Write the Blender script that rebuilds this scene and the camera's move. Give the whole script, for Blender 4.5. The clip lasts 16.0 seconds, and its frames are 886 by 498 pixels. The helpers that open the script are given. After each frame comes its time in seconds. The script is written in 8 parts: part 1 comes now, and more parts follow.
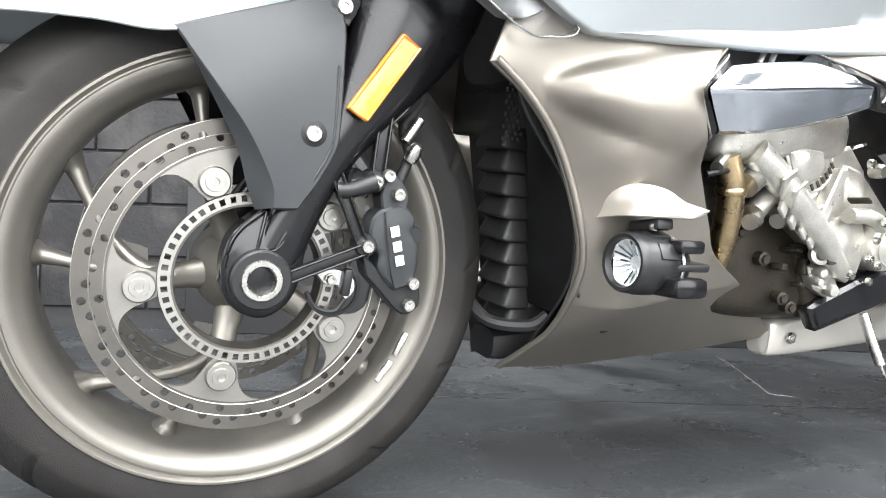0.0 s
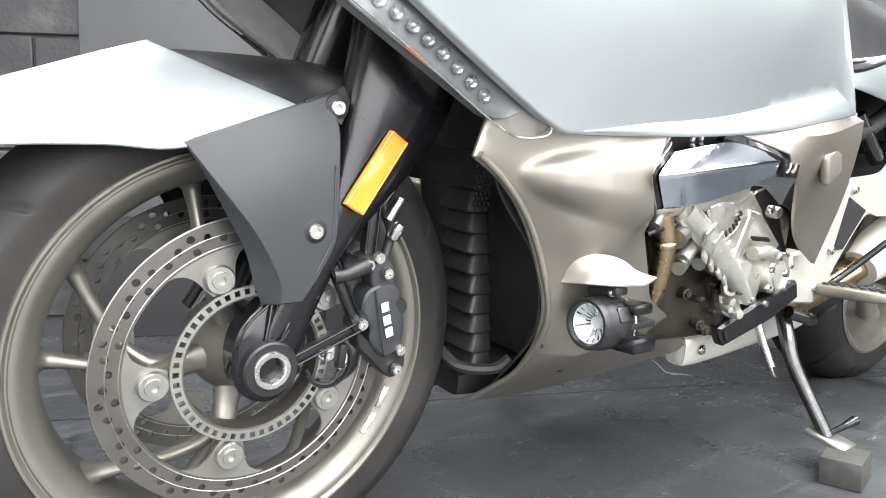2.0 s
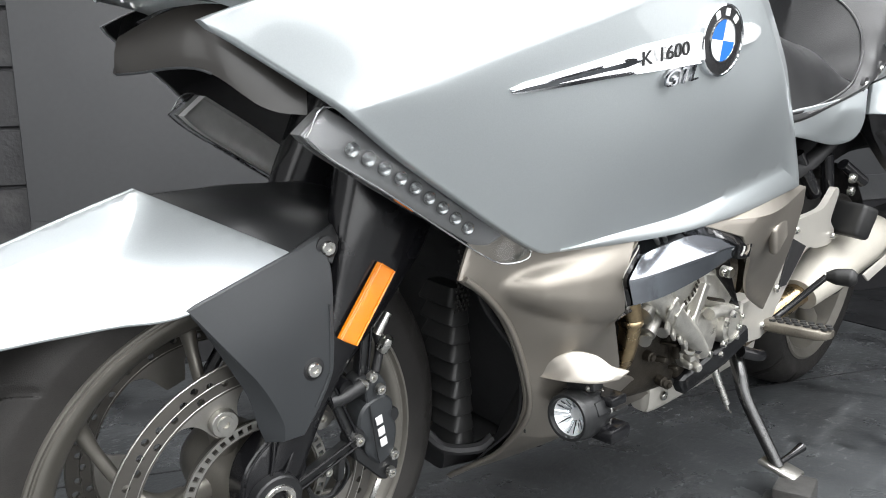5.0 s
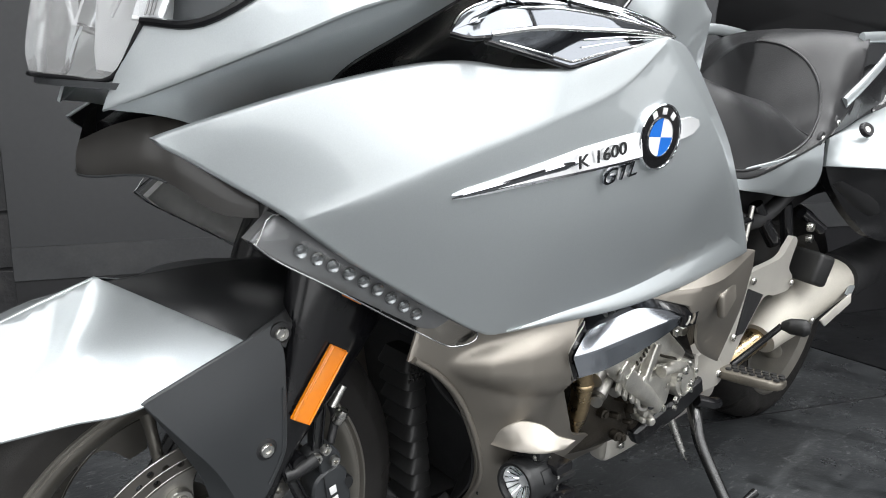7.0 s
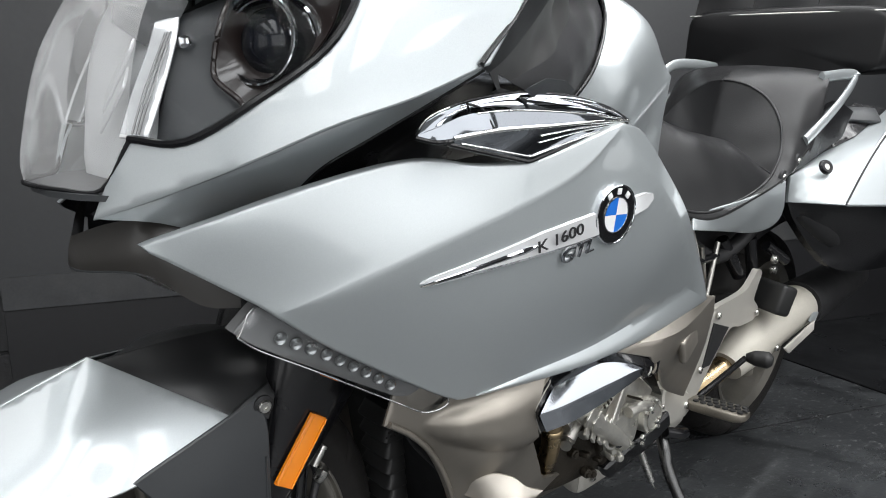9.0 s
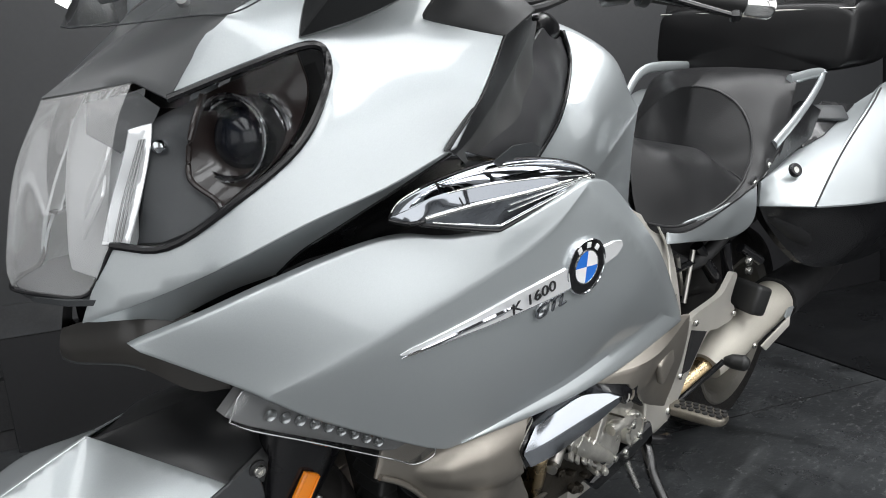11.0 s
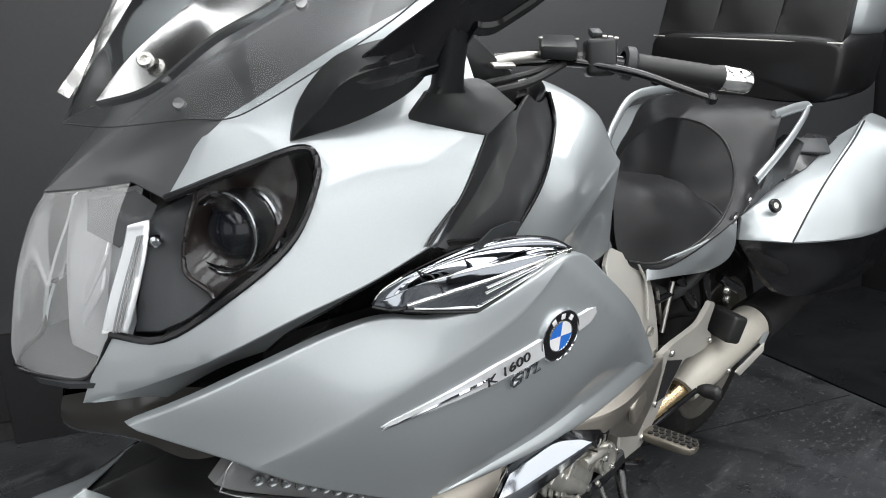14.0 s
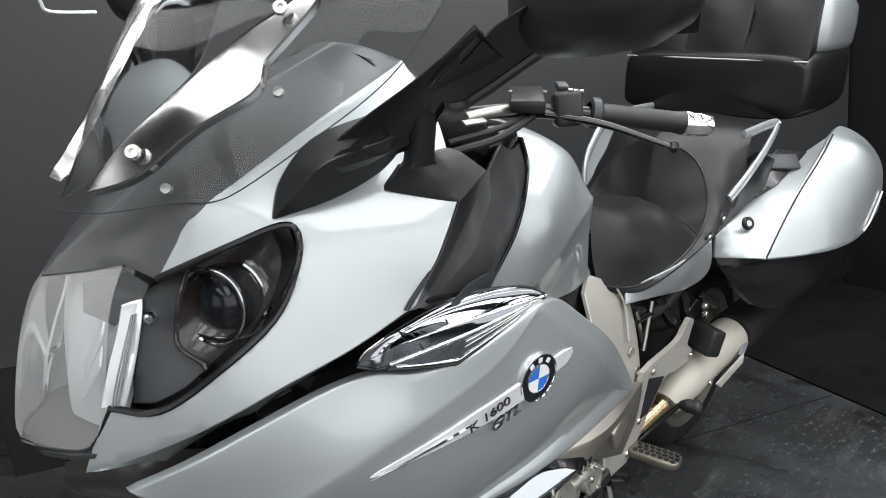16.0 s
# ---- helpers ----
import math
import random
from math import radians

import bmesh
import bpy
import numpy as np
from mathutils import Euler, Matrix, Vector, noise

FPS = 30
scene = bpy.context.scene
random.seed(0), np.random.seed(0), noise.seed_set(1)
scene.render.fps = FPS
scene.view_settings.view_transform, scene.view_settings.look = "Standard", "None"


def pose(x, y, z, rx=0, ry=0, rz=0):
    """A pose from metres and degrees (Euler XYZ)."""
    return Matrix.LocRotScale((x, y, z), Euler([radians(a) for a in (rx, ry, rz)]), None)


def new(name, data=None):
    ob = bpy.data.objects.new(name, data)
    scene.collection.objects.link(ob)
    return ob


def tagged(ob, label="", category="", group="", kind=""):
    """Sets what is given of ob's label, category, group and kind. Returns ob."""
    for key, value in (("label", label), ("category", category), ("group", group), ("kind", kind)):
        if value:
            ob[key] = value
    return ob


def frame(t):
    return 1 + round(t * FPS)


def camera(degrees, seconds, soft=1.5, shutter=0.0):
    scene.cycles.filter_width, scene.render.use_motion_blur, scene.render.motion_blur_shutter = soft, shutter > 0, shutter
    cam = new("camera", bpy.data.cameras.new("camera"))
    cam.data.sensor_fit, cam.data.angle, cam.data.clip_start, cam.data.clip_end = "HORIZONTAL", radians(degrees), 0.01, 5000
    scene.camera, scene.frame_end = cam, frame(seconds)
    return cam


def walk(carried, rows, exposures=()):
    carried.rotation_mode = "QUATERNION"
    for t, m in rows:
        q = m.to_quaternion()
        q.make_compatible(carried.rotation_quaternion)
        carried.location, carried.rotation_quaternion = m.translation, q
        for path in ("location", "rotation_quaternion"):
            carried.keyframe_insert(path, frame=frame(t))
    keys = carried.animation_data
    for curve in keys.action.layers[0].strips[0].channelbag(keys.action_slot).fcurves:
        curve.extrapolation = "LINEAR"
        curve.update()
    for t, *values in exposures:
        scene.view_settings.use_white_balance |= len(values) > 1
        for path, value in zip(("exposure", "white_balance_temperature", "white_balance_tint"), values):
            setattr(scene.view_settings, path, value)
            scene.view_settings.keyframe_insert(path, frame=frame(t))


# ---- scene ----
from mathutils.geometry import delaunay_2d_cdt

cam = camera(66.5, 16.0, soft=1.0)
METRES, EYE, TILT, LEAN, TURN = 0.98, 0.3214, 0.0, -1.7, -26.8
ROWS = [
    (0.0, 0.0, 0.0, 0.0, 0.0, 0.0, -0.0),
    (0.5, -0.0181, -0.0083, 0.0252, -2.62, -1.03, 0.3),
    (1.0, -0.047, -0.0153, 0.0684, -5.22, -2.19, 0.87),
    (1.5, -0.0842, -0.038, 0.1034, -7.66, -3.24, 1.39),
    (2.0, -0.118, -0.0563, 0.1433, -10.01, -4.2, 1.81),
    (2.5, -0.1359, -0.073, 0.1859, -11.97, -4.93, 2.23),
    (3.0, -0.1581, -0.0738, 0.2127, -12.9, -5.54, 2.84),
    (3.5, -0.1633, -0.0718, 0.2433, -12.19, -5.97, 3.72),
    (4.0, -0.1608, -0.0687, 0.2731, -13.01, -6.56, 4.4),
    (4.5, -0.1624, -0.0664, 0.3002, -14.33, -7.1, 4.63),
    (7.0, -0.1104, -0.1083, 0.4284, -15.44, -7.26, 3.55),
    (7.5, -0.1005, -0.1202, 0.4499, -15.55, -7.08, 3.24),
    (8.0, -0.0957, -0.1343, 0.4734, -15.82, -7.04, 3.34),
    (8.5, -0.0915, -0.1479, 0.5036, -16.16, -7.25, 3.66),
    (9.0, -0.0938, -0.1584, 0.5333, -16.5, -7.75, 4.17),
    (11.5, -0.0689, -0.1829, 0.6838, -18.14, -10.91, 7.09),
    (12.0, -0.0671, -0.1863, 0.7157, -18.21, -11.62, 6.84),
    (12.5, -0.0622, -0.1917, 0.7357, -18.06, -12.04, 5.95),
    (13.0, -0.0603, -0.1943, 0.7554, -18.11, -12.49, 5.83),
    (13.5, -0.0561, -0.2003, 0.7735, -18.05, -12.76, 5.6),
    (14.0, -0.0474, -0.2072, 0.7928, -18.07, -12.86, 5.45),
    (14.5, -0.0427, -0.2163, 0.8123, -18.27, -12.78, 5.53),
    (15.0, -0.0331, -0.2288, 0.8343, -18.69, -12.92, 6.29),
    (15.5, -0.0359, -0.2337, 0.8523, -19.01, -13.02, 6.99),
    (16.0, -0.0297, -0.2427, 0.8781, -19.23, -13.2, 7.39),
]
EXPOSURES = [(0.0, 2.0), (1.0, 2.0), (2.0, 1.88), (3.0, 1.52), (4.5, 1.08), (7.0, 0.42), (9.0, 0.08), (11.5, -0.02), (16.0, -0.05)]
walk(cam, [(t, pose(0, 0, EYE, TILT, LEAN, TURN) @ pose(METRES * x, METRES * y, METRES * z, 90 + pitch, roll, yaw)) for t, x, y, z, yaw, pitch, roll in ROWS], EXPOSURES)

# the room is square to the first view; RIGHT and AHEAD are its axes on the floor
AHEAD = Vector((0.451, 0.893, 0))
RIGHT = Vector((0.893, -0.451, 0))


def room(r, f, z=0.0):
    return RIGHT * r + AHEAD * f + Vector((0, 0, z))


ROOM_TURN = math.degrees(math.atan2(RIGHT.y, RIGHT.x))

world = bpy.data.worlds.new("showroom_world")
scene.world = world
world.use_nodes = True
world.node_tree.nodes["Background"].inputs[0].default_value = (0.8, 0.9, 1.0, 1)
world.node_tree.nodes["Background"].inputs[1].default_value = 0.008


def area_light(r, f, z, length, width, watts, along=90.0, tilt=0.0, colour=(0.974, 0.985, 0.996)):
    d = bpy.data.lights.new("area_lamp", "AREA")
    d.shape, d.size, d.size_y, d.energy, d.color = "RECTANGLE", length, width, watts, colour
    ob = new("area_lamp", d)
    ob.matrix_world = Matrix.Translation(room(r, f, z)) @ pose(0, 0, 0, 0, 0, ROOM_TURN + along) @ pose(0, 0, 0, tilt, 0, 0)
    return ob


# long ceiling diffusers and a pair of bare tubes
for r, w in ((-1.5, 30), (-0.5, 42), (0.5, 58), (1.5, 66), (2.5, 66)):
    area_light(r, -0.55, 2.72, 4.8, 0.56, w)
for r in (2.55, 2.72):
    area_light(r, 0.3, 2.60, 2.0, 0.05, 6)
# added soft fill behind the viewer, with no known source there
area_light(0.6, -3.1, 1.35, 4.8, 2.2, 58, along=0, tilt=90)
# added side fills, unseen, to brighten the flanks and nose; no windows known
area_light(2.98, -1.35, 1.35, 2.7, 2.0, 26, along=90, tilt=90)
area_light(-3.16, -1.9, 1.45, 2.4, 2.0, 15, along=-90, tilt=90)
# ---- materials ----
def material(name, base, rough=0.5, metal=0.0, coat=0.0, coat_rough=0.05, spec=0.5, grain=0.0, grain_scale=200.0, bump=0.0, bump_scale=200.0,
             blotch=0.0, blotch_scale=6.0, rough_var=0.0, dust=0.0, emit=None, alpha=1.0):
    m = bpy.data.materials.new(name)
    m.use_nodes = True
    t = m.node_tree
    b = t.nodes["Principled BSDF"]
    b.inputs["Roughness"].default_value = rough
    b.inputs["Metallic"].default_value = metal
    b.inputs["Coat Weight"].default_value = coat
    b.inputs["Coat Roughness"].default_value = coat_rough
    b.inputs["Specular IOR Level"].default_value = spec
    b.inputs["Base Color"].default_value = (*base, 1)
    co = t.nodes.new("ShaderNodeTexCoord")

    def tex(scale, detail=4.0):
        n = t.nodes.new("ShaderNodeTexNoise")
        n.inputs["Scale"].default_value, n.inputs["Detail"].default_value = scale, detail
        t.links.new(co.outputs["Object"], n.inputs["Vector"])
        return n.outputs["Fac"]

    def remap(src, lo, hi, a, c):
        n = t.nodes.new("ShaderNodeMapRange")
        for k, v in enumerate((lo, hi, a, c)):
            n.inputs[k + 1].default_value = v
        t.links.new(src, n.inputs[0])
        return n.outputs[0]

    shade = None
    for amount, scale in ((grain, grain_scale), (blotch, blotch_scale)):
        if amount:
            f = remap(tex(scale), 0.3, 0.7, 1 - amount, 1 + amount)
            if shade is None:
                shade = f
            else:
                mul = t.nodes.new("ShaderNodeMath")
                mul.operation = "MULTIPLY"
                t.links.new(shade, mul.inputs[0])
                t.links.new(f, mul.inputs[1])
                shade = mul.outputs[0]
    colour = None
    if shade is not None:
        mx = t.nodes.new("ShaderNodeVectorMath")
        mx.operation = "SCALE"
        mx.inputs[0].default_value = base
        t.links.new(shade, mx.inputs["Scale"])
        colour = mx.outputs[0]
    if dust:
        fac = remap(tex(3.0 / max(blotch_scale, 1) * 12, 8), 0.5, 0.75, 0, dust)
        dm = t.nodes.new("ShaderNodeMix")
        dm.data_type = "RGBA"
        dm.inputs["B"].default_value = (0.42, 0.40, 0.37, 1)
        dm.inputs["A"].default_value = (*base, 1)
        if colour is not None:
            t.links.new(colour, dm.inputs["A"])
        t.links.new(fac, dm.inputs["Factor"])
        colour = dm.outputs["Result"]
    if colour is not None:
        t.links.new(colour, b.inputs["Base Color"])
    if rough_var:
        t.links.new(remap(tex(blotch_scale * 2.3, 6), 0.3, 0.7, max(rough - rough_var, 0.02), min(rough + rough_var, 1)), b.inputs["Roughness"])
    if bump:
        bn = t.nodes.new("ShaderNodeBump")
        bn.inputs["Strength"].default_value = 1.0
        bn.inputs["Distance"].default_value = bump
        t.links.new(tex(bump_scale, 3), bn.inputs["Height"])
        t.links.new(bn.outputs[0], b.inputs["Normal"])
    if emit:
        b.inputs["Emission Color"].default_value = (*emit[0], 1)
        b.inputs["Emission Strength"].default_value = emit[1]
    return m


def glass(name, tint, gloss=0.06, rough=0.0, haze=0.0):
    """Thin clear plastic: see-through, with a glossy skin that grows towards grazing angles."""
    m = bpy.data.materials.new(name)
    m.use_nodes = True
    t = m.node_tree
    t.nodes.remove(t.nodes["Principled BSDF"])
    out = t.nodes["Material Output"]
    tr, gl, mx, fr = (t.nodes.new(n) for n in ("ShaderNodeBsdfTransparent", "ShaderNodeBsdfGlossy", "ShaderNodeMixShader", "ShaderNodeFresnel"))
    tr.inputs[0].default_value = (*tint, 1)
    gl.inputs["Roughness"].default_value = rough
    fr.inputs[0].default_value = 1.0 + gloss * 8
    t.links.new(fr.outputs[0], mx.inputs[0])
    t.links.new(tr.outputs[0], mx.inputs[1])
    t.links.new(gl.outputs[0], mx.inputs[2])
    last = mx.outputs[0]
    if haze:
        df, hz = t.nodes.new("ShaderNodeBsdfDiffuse"), t.nodes.new("ShaderNodeMixShader")
        df.inputs[0].default_value = (0.8, 0.8, 0.8, 1)
        hz.inputs[0].default_value = haze
        t.links.new(last, hz.inputs[1])
        t.links.new(df.outputs[0], hz.inputs[2])
        last = hz.outputs[0]
    t.links.new(last, out.inputs[0])
    return m


SILVER = material("silver_metallic_paint", (0.42, 0.45, 0.46), 0.42, 0.58, 0.9, 0.03, grain=0.04, grain_scale=900, blotch=0.02, blotch_scale=4)
BRONZE = material("matt_bronze_grey_paint", (0.275, 0.252, 0.220), 0.42, 0.75, 0.15, 0.3, grain=0.05, grain_scale=1200, blotch=0.03, blotch_scale=5, rough_var=0.04)
RIM = material("bronze_grey_wheel_paint", (0.21, 0.198, 0.175), 0.42, 0.7, 0.2, 0.25, grain=0.06, grain_scale=900, blotch=0.10, blotch_scale=14, rough_var=0.08, dust=0.15)
SATIN = material("black_satin_plastic", (0.0145, 0.015, 0.0157), 0.37, spec=0.45, grain=0.1, grain_scale=700, bump=0.0001, bump_scale=1500, blotch=0.1, rough_var=0.06)
GREYPL = material("dark_grey_moulded_plastic", (0.028, 0.0305, 0.033), 0.45, grain=0.08, grain_scale=900, bump=0.0001, bump_scale=1800, blotch=0.06, rough_var=0.06)
GLOSS = material("black_gloss_paint", (0.006, 0.006, 0.007), 0.24, coat=0.22, coat_rough=0.12, spec=0.38, blotch=0.1, rough_var=0.05)
DARK = material("black_inner_plastic", (0.010, 0.010, 0.011), 0.6, grain=0.1, blotch=0.15, rough_var=0.1)
RUBBER = material("tyre_rubber", (0.0125, 0.0115, 0.0108), 0.60, spec=0.32, grain=0.15, grain_scale=400, bump=0.0004, bump_scale=900, blotch=0.25, blotch_scale=9, rough_var=0.1, dust=0.10)
GRIPRUB = material("grip_rubber", (0.012, 0.012, 0.012), 0.5, bump=0.0002, bump_scale=600, blotch=0.15, rough_var=0.08)
LEATHER = material("black_grained_leather", (0.012, 0.012, 0.0128), 0.36, spec=0.4, grain=0.15, grain_scale=300, bump=0.0004, bump_scale=520, blotch=0.12, rough_var=0.07)
CHROME = material("chrome", (0.86, 0.88, 0.90), 0.04, 1.0, blotch=0.02, rough_var=0.02)
CAST = material("cast_aluminium", (0.56, 0.545, 0.50), 0.36, 0.8, grain=0.12, grain_scale=500, bump=0.0004, bump_scale=700, blotch=0.22, blotch_scale=18, rough_var=0.1)
# brown stain plus the lower engine's shade, both held in the base colour
CASTD = material("stained_shaded_cast", (0.040, 0.034, 0.026), 0.5, 0.6, grain=0.2, grain_scale=300, bump=0.0008, bump_scale=500, blotch=0.35, blotch_scale=22, rough_var=0.1)
STEEL = material("brushed_steel", (0.44, 0.43, 0.40), 0.36, 0.95, grain=0.06, grain_scale=800, blotch=0.05, blotch_scale=9, rough_var=0.06)
POLISHED = material("polished_aluminium", (0.83, 0.83, 0.81), 0.17, 1.0, grain=0.03, grain_scale=600, rough_var=0.04)
STAND = material("dark_polished_steel", (0.10, 0.10, 0.10), 0.22, 0.9, grain=0.1, grain_scale=300, blotch=0.2, blotch_scale=14, rough_var=0.08)
PEGMETAL = material("brown_cast_peg", (0.16, 0.145, 0.12), 0.42, 0.6, grain=0.15, grain_scale=400, blotch=0.2, blotch_scale=20, rough_var=0.08)
BOLT = material("zinc_bolt", (0.62, 0.61, 0.58), 0.28, 1.0, blotch=0.1, blotch_scale=40, rough_var=0.08)
CREAM = material("matt_cream_paint", (0.46, 0.435, 0.38), 0.55, 0.1, grain=0.05, grain_scale=400, blotch=0.08, blotch_scale=12, rough_var=0.06)
BEIGE = material("silver_beige_frame_paint", (0.52, 0.50, 0.455), 0.4, 0.45, 0.3, 0.2, grain=0.04, grain_scale=900, blotch=0.05, rough_var=0.05)
PIPE = material("heat_tinted_steel", (0.42, 0.32, 0.19), 0.3, 1.0, grain=0.1, grain_scale=300, blotch=0.25, blotch_scale=20, rough_var=0.1)
ORANGE = material("amber_reflector", (0.85, 0.25, 0.005), 0.2, coat=1.0, bump=0.0008, bump_scale=900)
AMBER = material("amber_lens", (0.7, 0.16, 0.01), 0.15, coat=1.0)
BLUE = material("blue_enamel", (0.02, 0.16, 0.62), 0.15, coat=1.0)
WHITE = material("white_enamel", (0.82, 0.82, 0.82), 0.2, coat=0.8)
SMOKE = material("grey_lamp_housing", (0.25, 0.252, 0.252), 0.25, 0.3, 0.5, blotch=0.08)
REFLECT = material("hazy_lamp_reflector", (0.66, 0.67, 0.675), 0.34, 0.35, blotch=0.12, blotch_scale=16, rough_var=0.06)
FINWHITE = material("bright_coated_fin", (0.88, 0.89, 0.90), 0.2, 0.55, blotch=0.03, blotch_scale=30)
BROWN = material("dark_brown_lamp_bezel", (0.016, 0.011, 0.010), 0.3, coat=0.5)
WINDSCREEN = glass("clear_windscreen", (0.90, 0.915, 0.915), 0.055, rough=0.07)
LENS = glass("clear_lamp_lens", (0.92, 0.93, 0.935), 0.022, rough=0.05)
# haze whitens this lens in place of the bright room reflected there
MILKY = glass("whitened_lamp_lens", (0.90, 0.91, 0.915), 0.03, rough=0.16, haze=0.23)
SMOKED = glass("smoked_lamp_lens", (0.84, 0.85, 0.86), 0.05)


PALEPL = material("pale_moulded_plastic", (0.52, 0.52, 0.51), 0.35, 0.1, blotch=0.1, blotch_scale=40, rough_var=0.05)
NOSEGREY = material("dark_grey_satin_panel", (0.050, 0.052, 0.054), 0.42, grain=0.05, grain_scale=900, blotch=0.06, rough_var=0.05)
LAMPBOWL = material("satin_lamp_reflector", (0.80, 0.81, 0.82), 0.35, 0.5, blotch=0.05, blotch_scale=60)
VISOR = material("pale_bronze_paint", (0.42, 0.39, 0.345), 0.38, 0.6, 0.2, 0.2, grain=0.04, grain_scale=900, blotch=0.05, rough_var=0.05)
CARRIER = material("pale_disc_steel", (0.30, 0.288, 0.265), 0.38, 0.8, grain=0.04, grain_scale=900, blotch=0.12, blotch_scale=20, rough_var=0.08)
DISC = material("worn_disc_steel", (0.150, 0.141, 0.128), 0.38, 0.8, grain=0.03, grain_scale=900, blotch=0.15, blotch_scale=14, rough_var=0.1)
COVERCHROME = material("scuffed_chrome", (0.56, 0.59, 0.64), 0.09, 1.0, blotch=0.05, rough_var=0.05)
BELLOWS = material("grey_rubber", (0.015, 0.015, 0.015), 0.5, grain=0.1, grain_scale=400, blotch=0.15, rough_var=0.1)
DARKCHROME = material("dark_chrome", (0.34, 0.35, 0.37), 0.05, 1.0, blotch=0.03, rough_var=0.02)
# chrome darkened in its base, as if mirroring a dark room
DIMCHROME = material("dimmed_chrome", (0.34, 0.36, 0.39), 0.05, 1.0, blotch=0.03, rough_var=0.02)
GROOVEPL = material("mid_grey_soft_plastic", (0.058, 0.0585, 0.058), 0.45, grain=0.08, grain_scale=700, blotch=0.08, rough_var=0.05)
# base lifted so that the colour carries the sheen of the trim
KNEEPL = material("black_satin_with_sheen", (0.040, 0.040, 0.042), 0.36, spec=0.5, grain=0.1, grain_scale=700, bump=0.0001, bump_scale=1500, blotch=0.1, rough_var=0.05)
STRIPMETAL = material("dimmed_strip_metal", (0.50, 0.50, 0.50), 0.2, 1.0, grain=0.05, grain_scale=500, rough_var=0.05)
BEAKGREY = material("smoked_grey_plastic", (0.030, 0.0275, 0.0245), 0.35, coat=0.25, blotch=0.1, blotch_scale=12, rough_var=0.05)


# ---- shapes: lists of points and faces ----
class Shape:
    def __init__(self, v=(), f=()):
        self.v, self.f = [Vector(p) for p in v], [tuple(q) for q in f]

    def __add__(self, other):
        n = len(self.v)
        s = Shape()
        s.v = self.v + other.v
        s.f = self.f + [tuple(i + n for i in q) for q in other.f]
        return s

    def at(self, m):
        s = Shape()
        s.v = [m @ p for p in self.v]
        s.f = list(self.f)
        return s

    def flip(self):
        """Mirrored to the other side of the machine."""
        s = Shape()
        s.v = [Vector((p.x, -p.y, p.z)) for p in self.v]
        s.f = [q[::-1] for q in self.f]
        return s

    def both(self):
        return self + self.flip()

    def mesh(self, name, sharp=38, merge=0.00005):
        me = bpy.data.meshes.new(name)
        me.from_pydata([tuple(p) for p in self.v], [], self.f)
        me.validate()
        bm = bmesh.new()
        bm.from_mesh(me)
        bmesh.ops.remove_doubles(bm, verts=bm.verts, dist=merge)
        bmesh.ops.recalc_face_normals(bm, faces=bm.faces)
        bm.to_mesh(me)
        bm.free()
        me.polygons.foreach_set("use_smooth", [True] * len(me.polygons))
        me.set_sharp_from_angle(angle=radians(sharp))
        return me


def part(name, shape, mat, parent, label="", sharp=38, merge=0.00005):
    me = shape.mesh(name, sharp, merge)
    me.materials.append(mat)
    ob = new(name, me)
    ob.parent = parent
    return tagged(ob, label) if label else ob


def thing(name, shape, mat, label, category, group="", kind="", sharp=38):
    me = shape.mesh(name, sharp)
    me.materials.append(mat)
    return tagged(new(name, me), label, category, group, kind)


def circle(r, n=24, phase=0.0):
    return [(r * math.cos(phase + 2 * math.pi * k / n), r * math.sin(phase + 2 * math.pi * k / n)) for k in range(n)]


def frame_along(way, up=(0, 0, 1)):
    """Turns local z into the given way."""
    z = Vector(way).normalized()
    up = Vector(up)
    if abs(z.dot(up.normalized())) > 0.98:
        up = Vector((1, 0, 0)) if abs(z.x) < 0.9 else Vector((0, 1, 0))
    x = up.cross(z).normalized()
    y = z.cross(x)
    return Matrix((x, y, z)).transposed()


def place(at, way=(0, 0, 1), up=(0, 0, 1)):
    return Matrix.Translation(at) @ frame_along(way, up).to_4x4()


def lathe(profile, n=32, closed=False, sweep=1.0):
    """Turns (radius, height) points round local z."""
    s = Shape()
    full = sweep >= 1.0
    cols = n if full else n + 1
    for k in range(cols):
        a = 2 * math.pi * sweep * k / n
        s.v += [Vector((r * math.cos(a), r * math.sin(a), h)) for r, h in profile]
    m = len(profile)
    for k in range(n):
        k2 = (k + 1) % cols
        for j in range(m if closed else m - 1):
            j2 = (j + 1) % m
            s.f.append((k * m + j, k2 * m + j, k2 * m + j2, k * m + j2))
    return s


def smooth_line(points, per=6, closed=False):
    """A curve through the points (Catmull-Rom)."""
    P = [Vector(p[:3]) for p in points]
    n = len(P)
    out = []
    for i in range(n if closed else n - 1):
        p1, p2 = P[i], P[(i + 1) % n]
        p0 = P[i - 1] if (closed or i > 0) else p1 * 2 - p2
        p3 = P[(i + 2) % n] if (closed or i < n - 2) else p2 * 2 - p1
        for k in range(per):
            t = k / per
            out.append(0.5 * ((2 * p1) + (p2 - p0) * t + (2 * p0 - 5 * p1 + 4 * p2 - p3) * t * t + (3 * p1 - p0 - 3 * p2 + p3) * t ** 3))
    if not closed:
        out.append(P[-1])
    return out


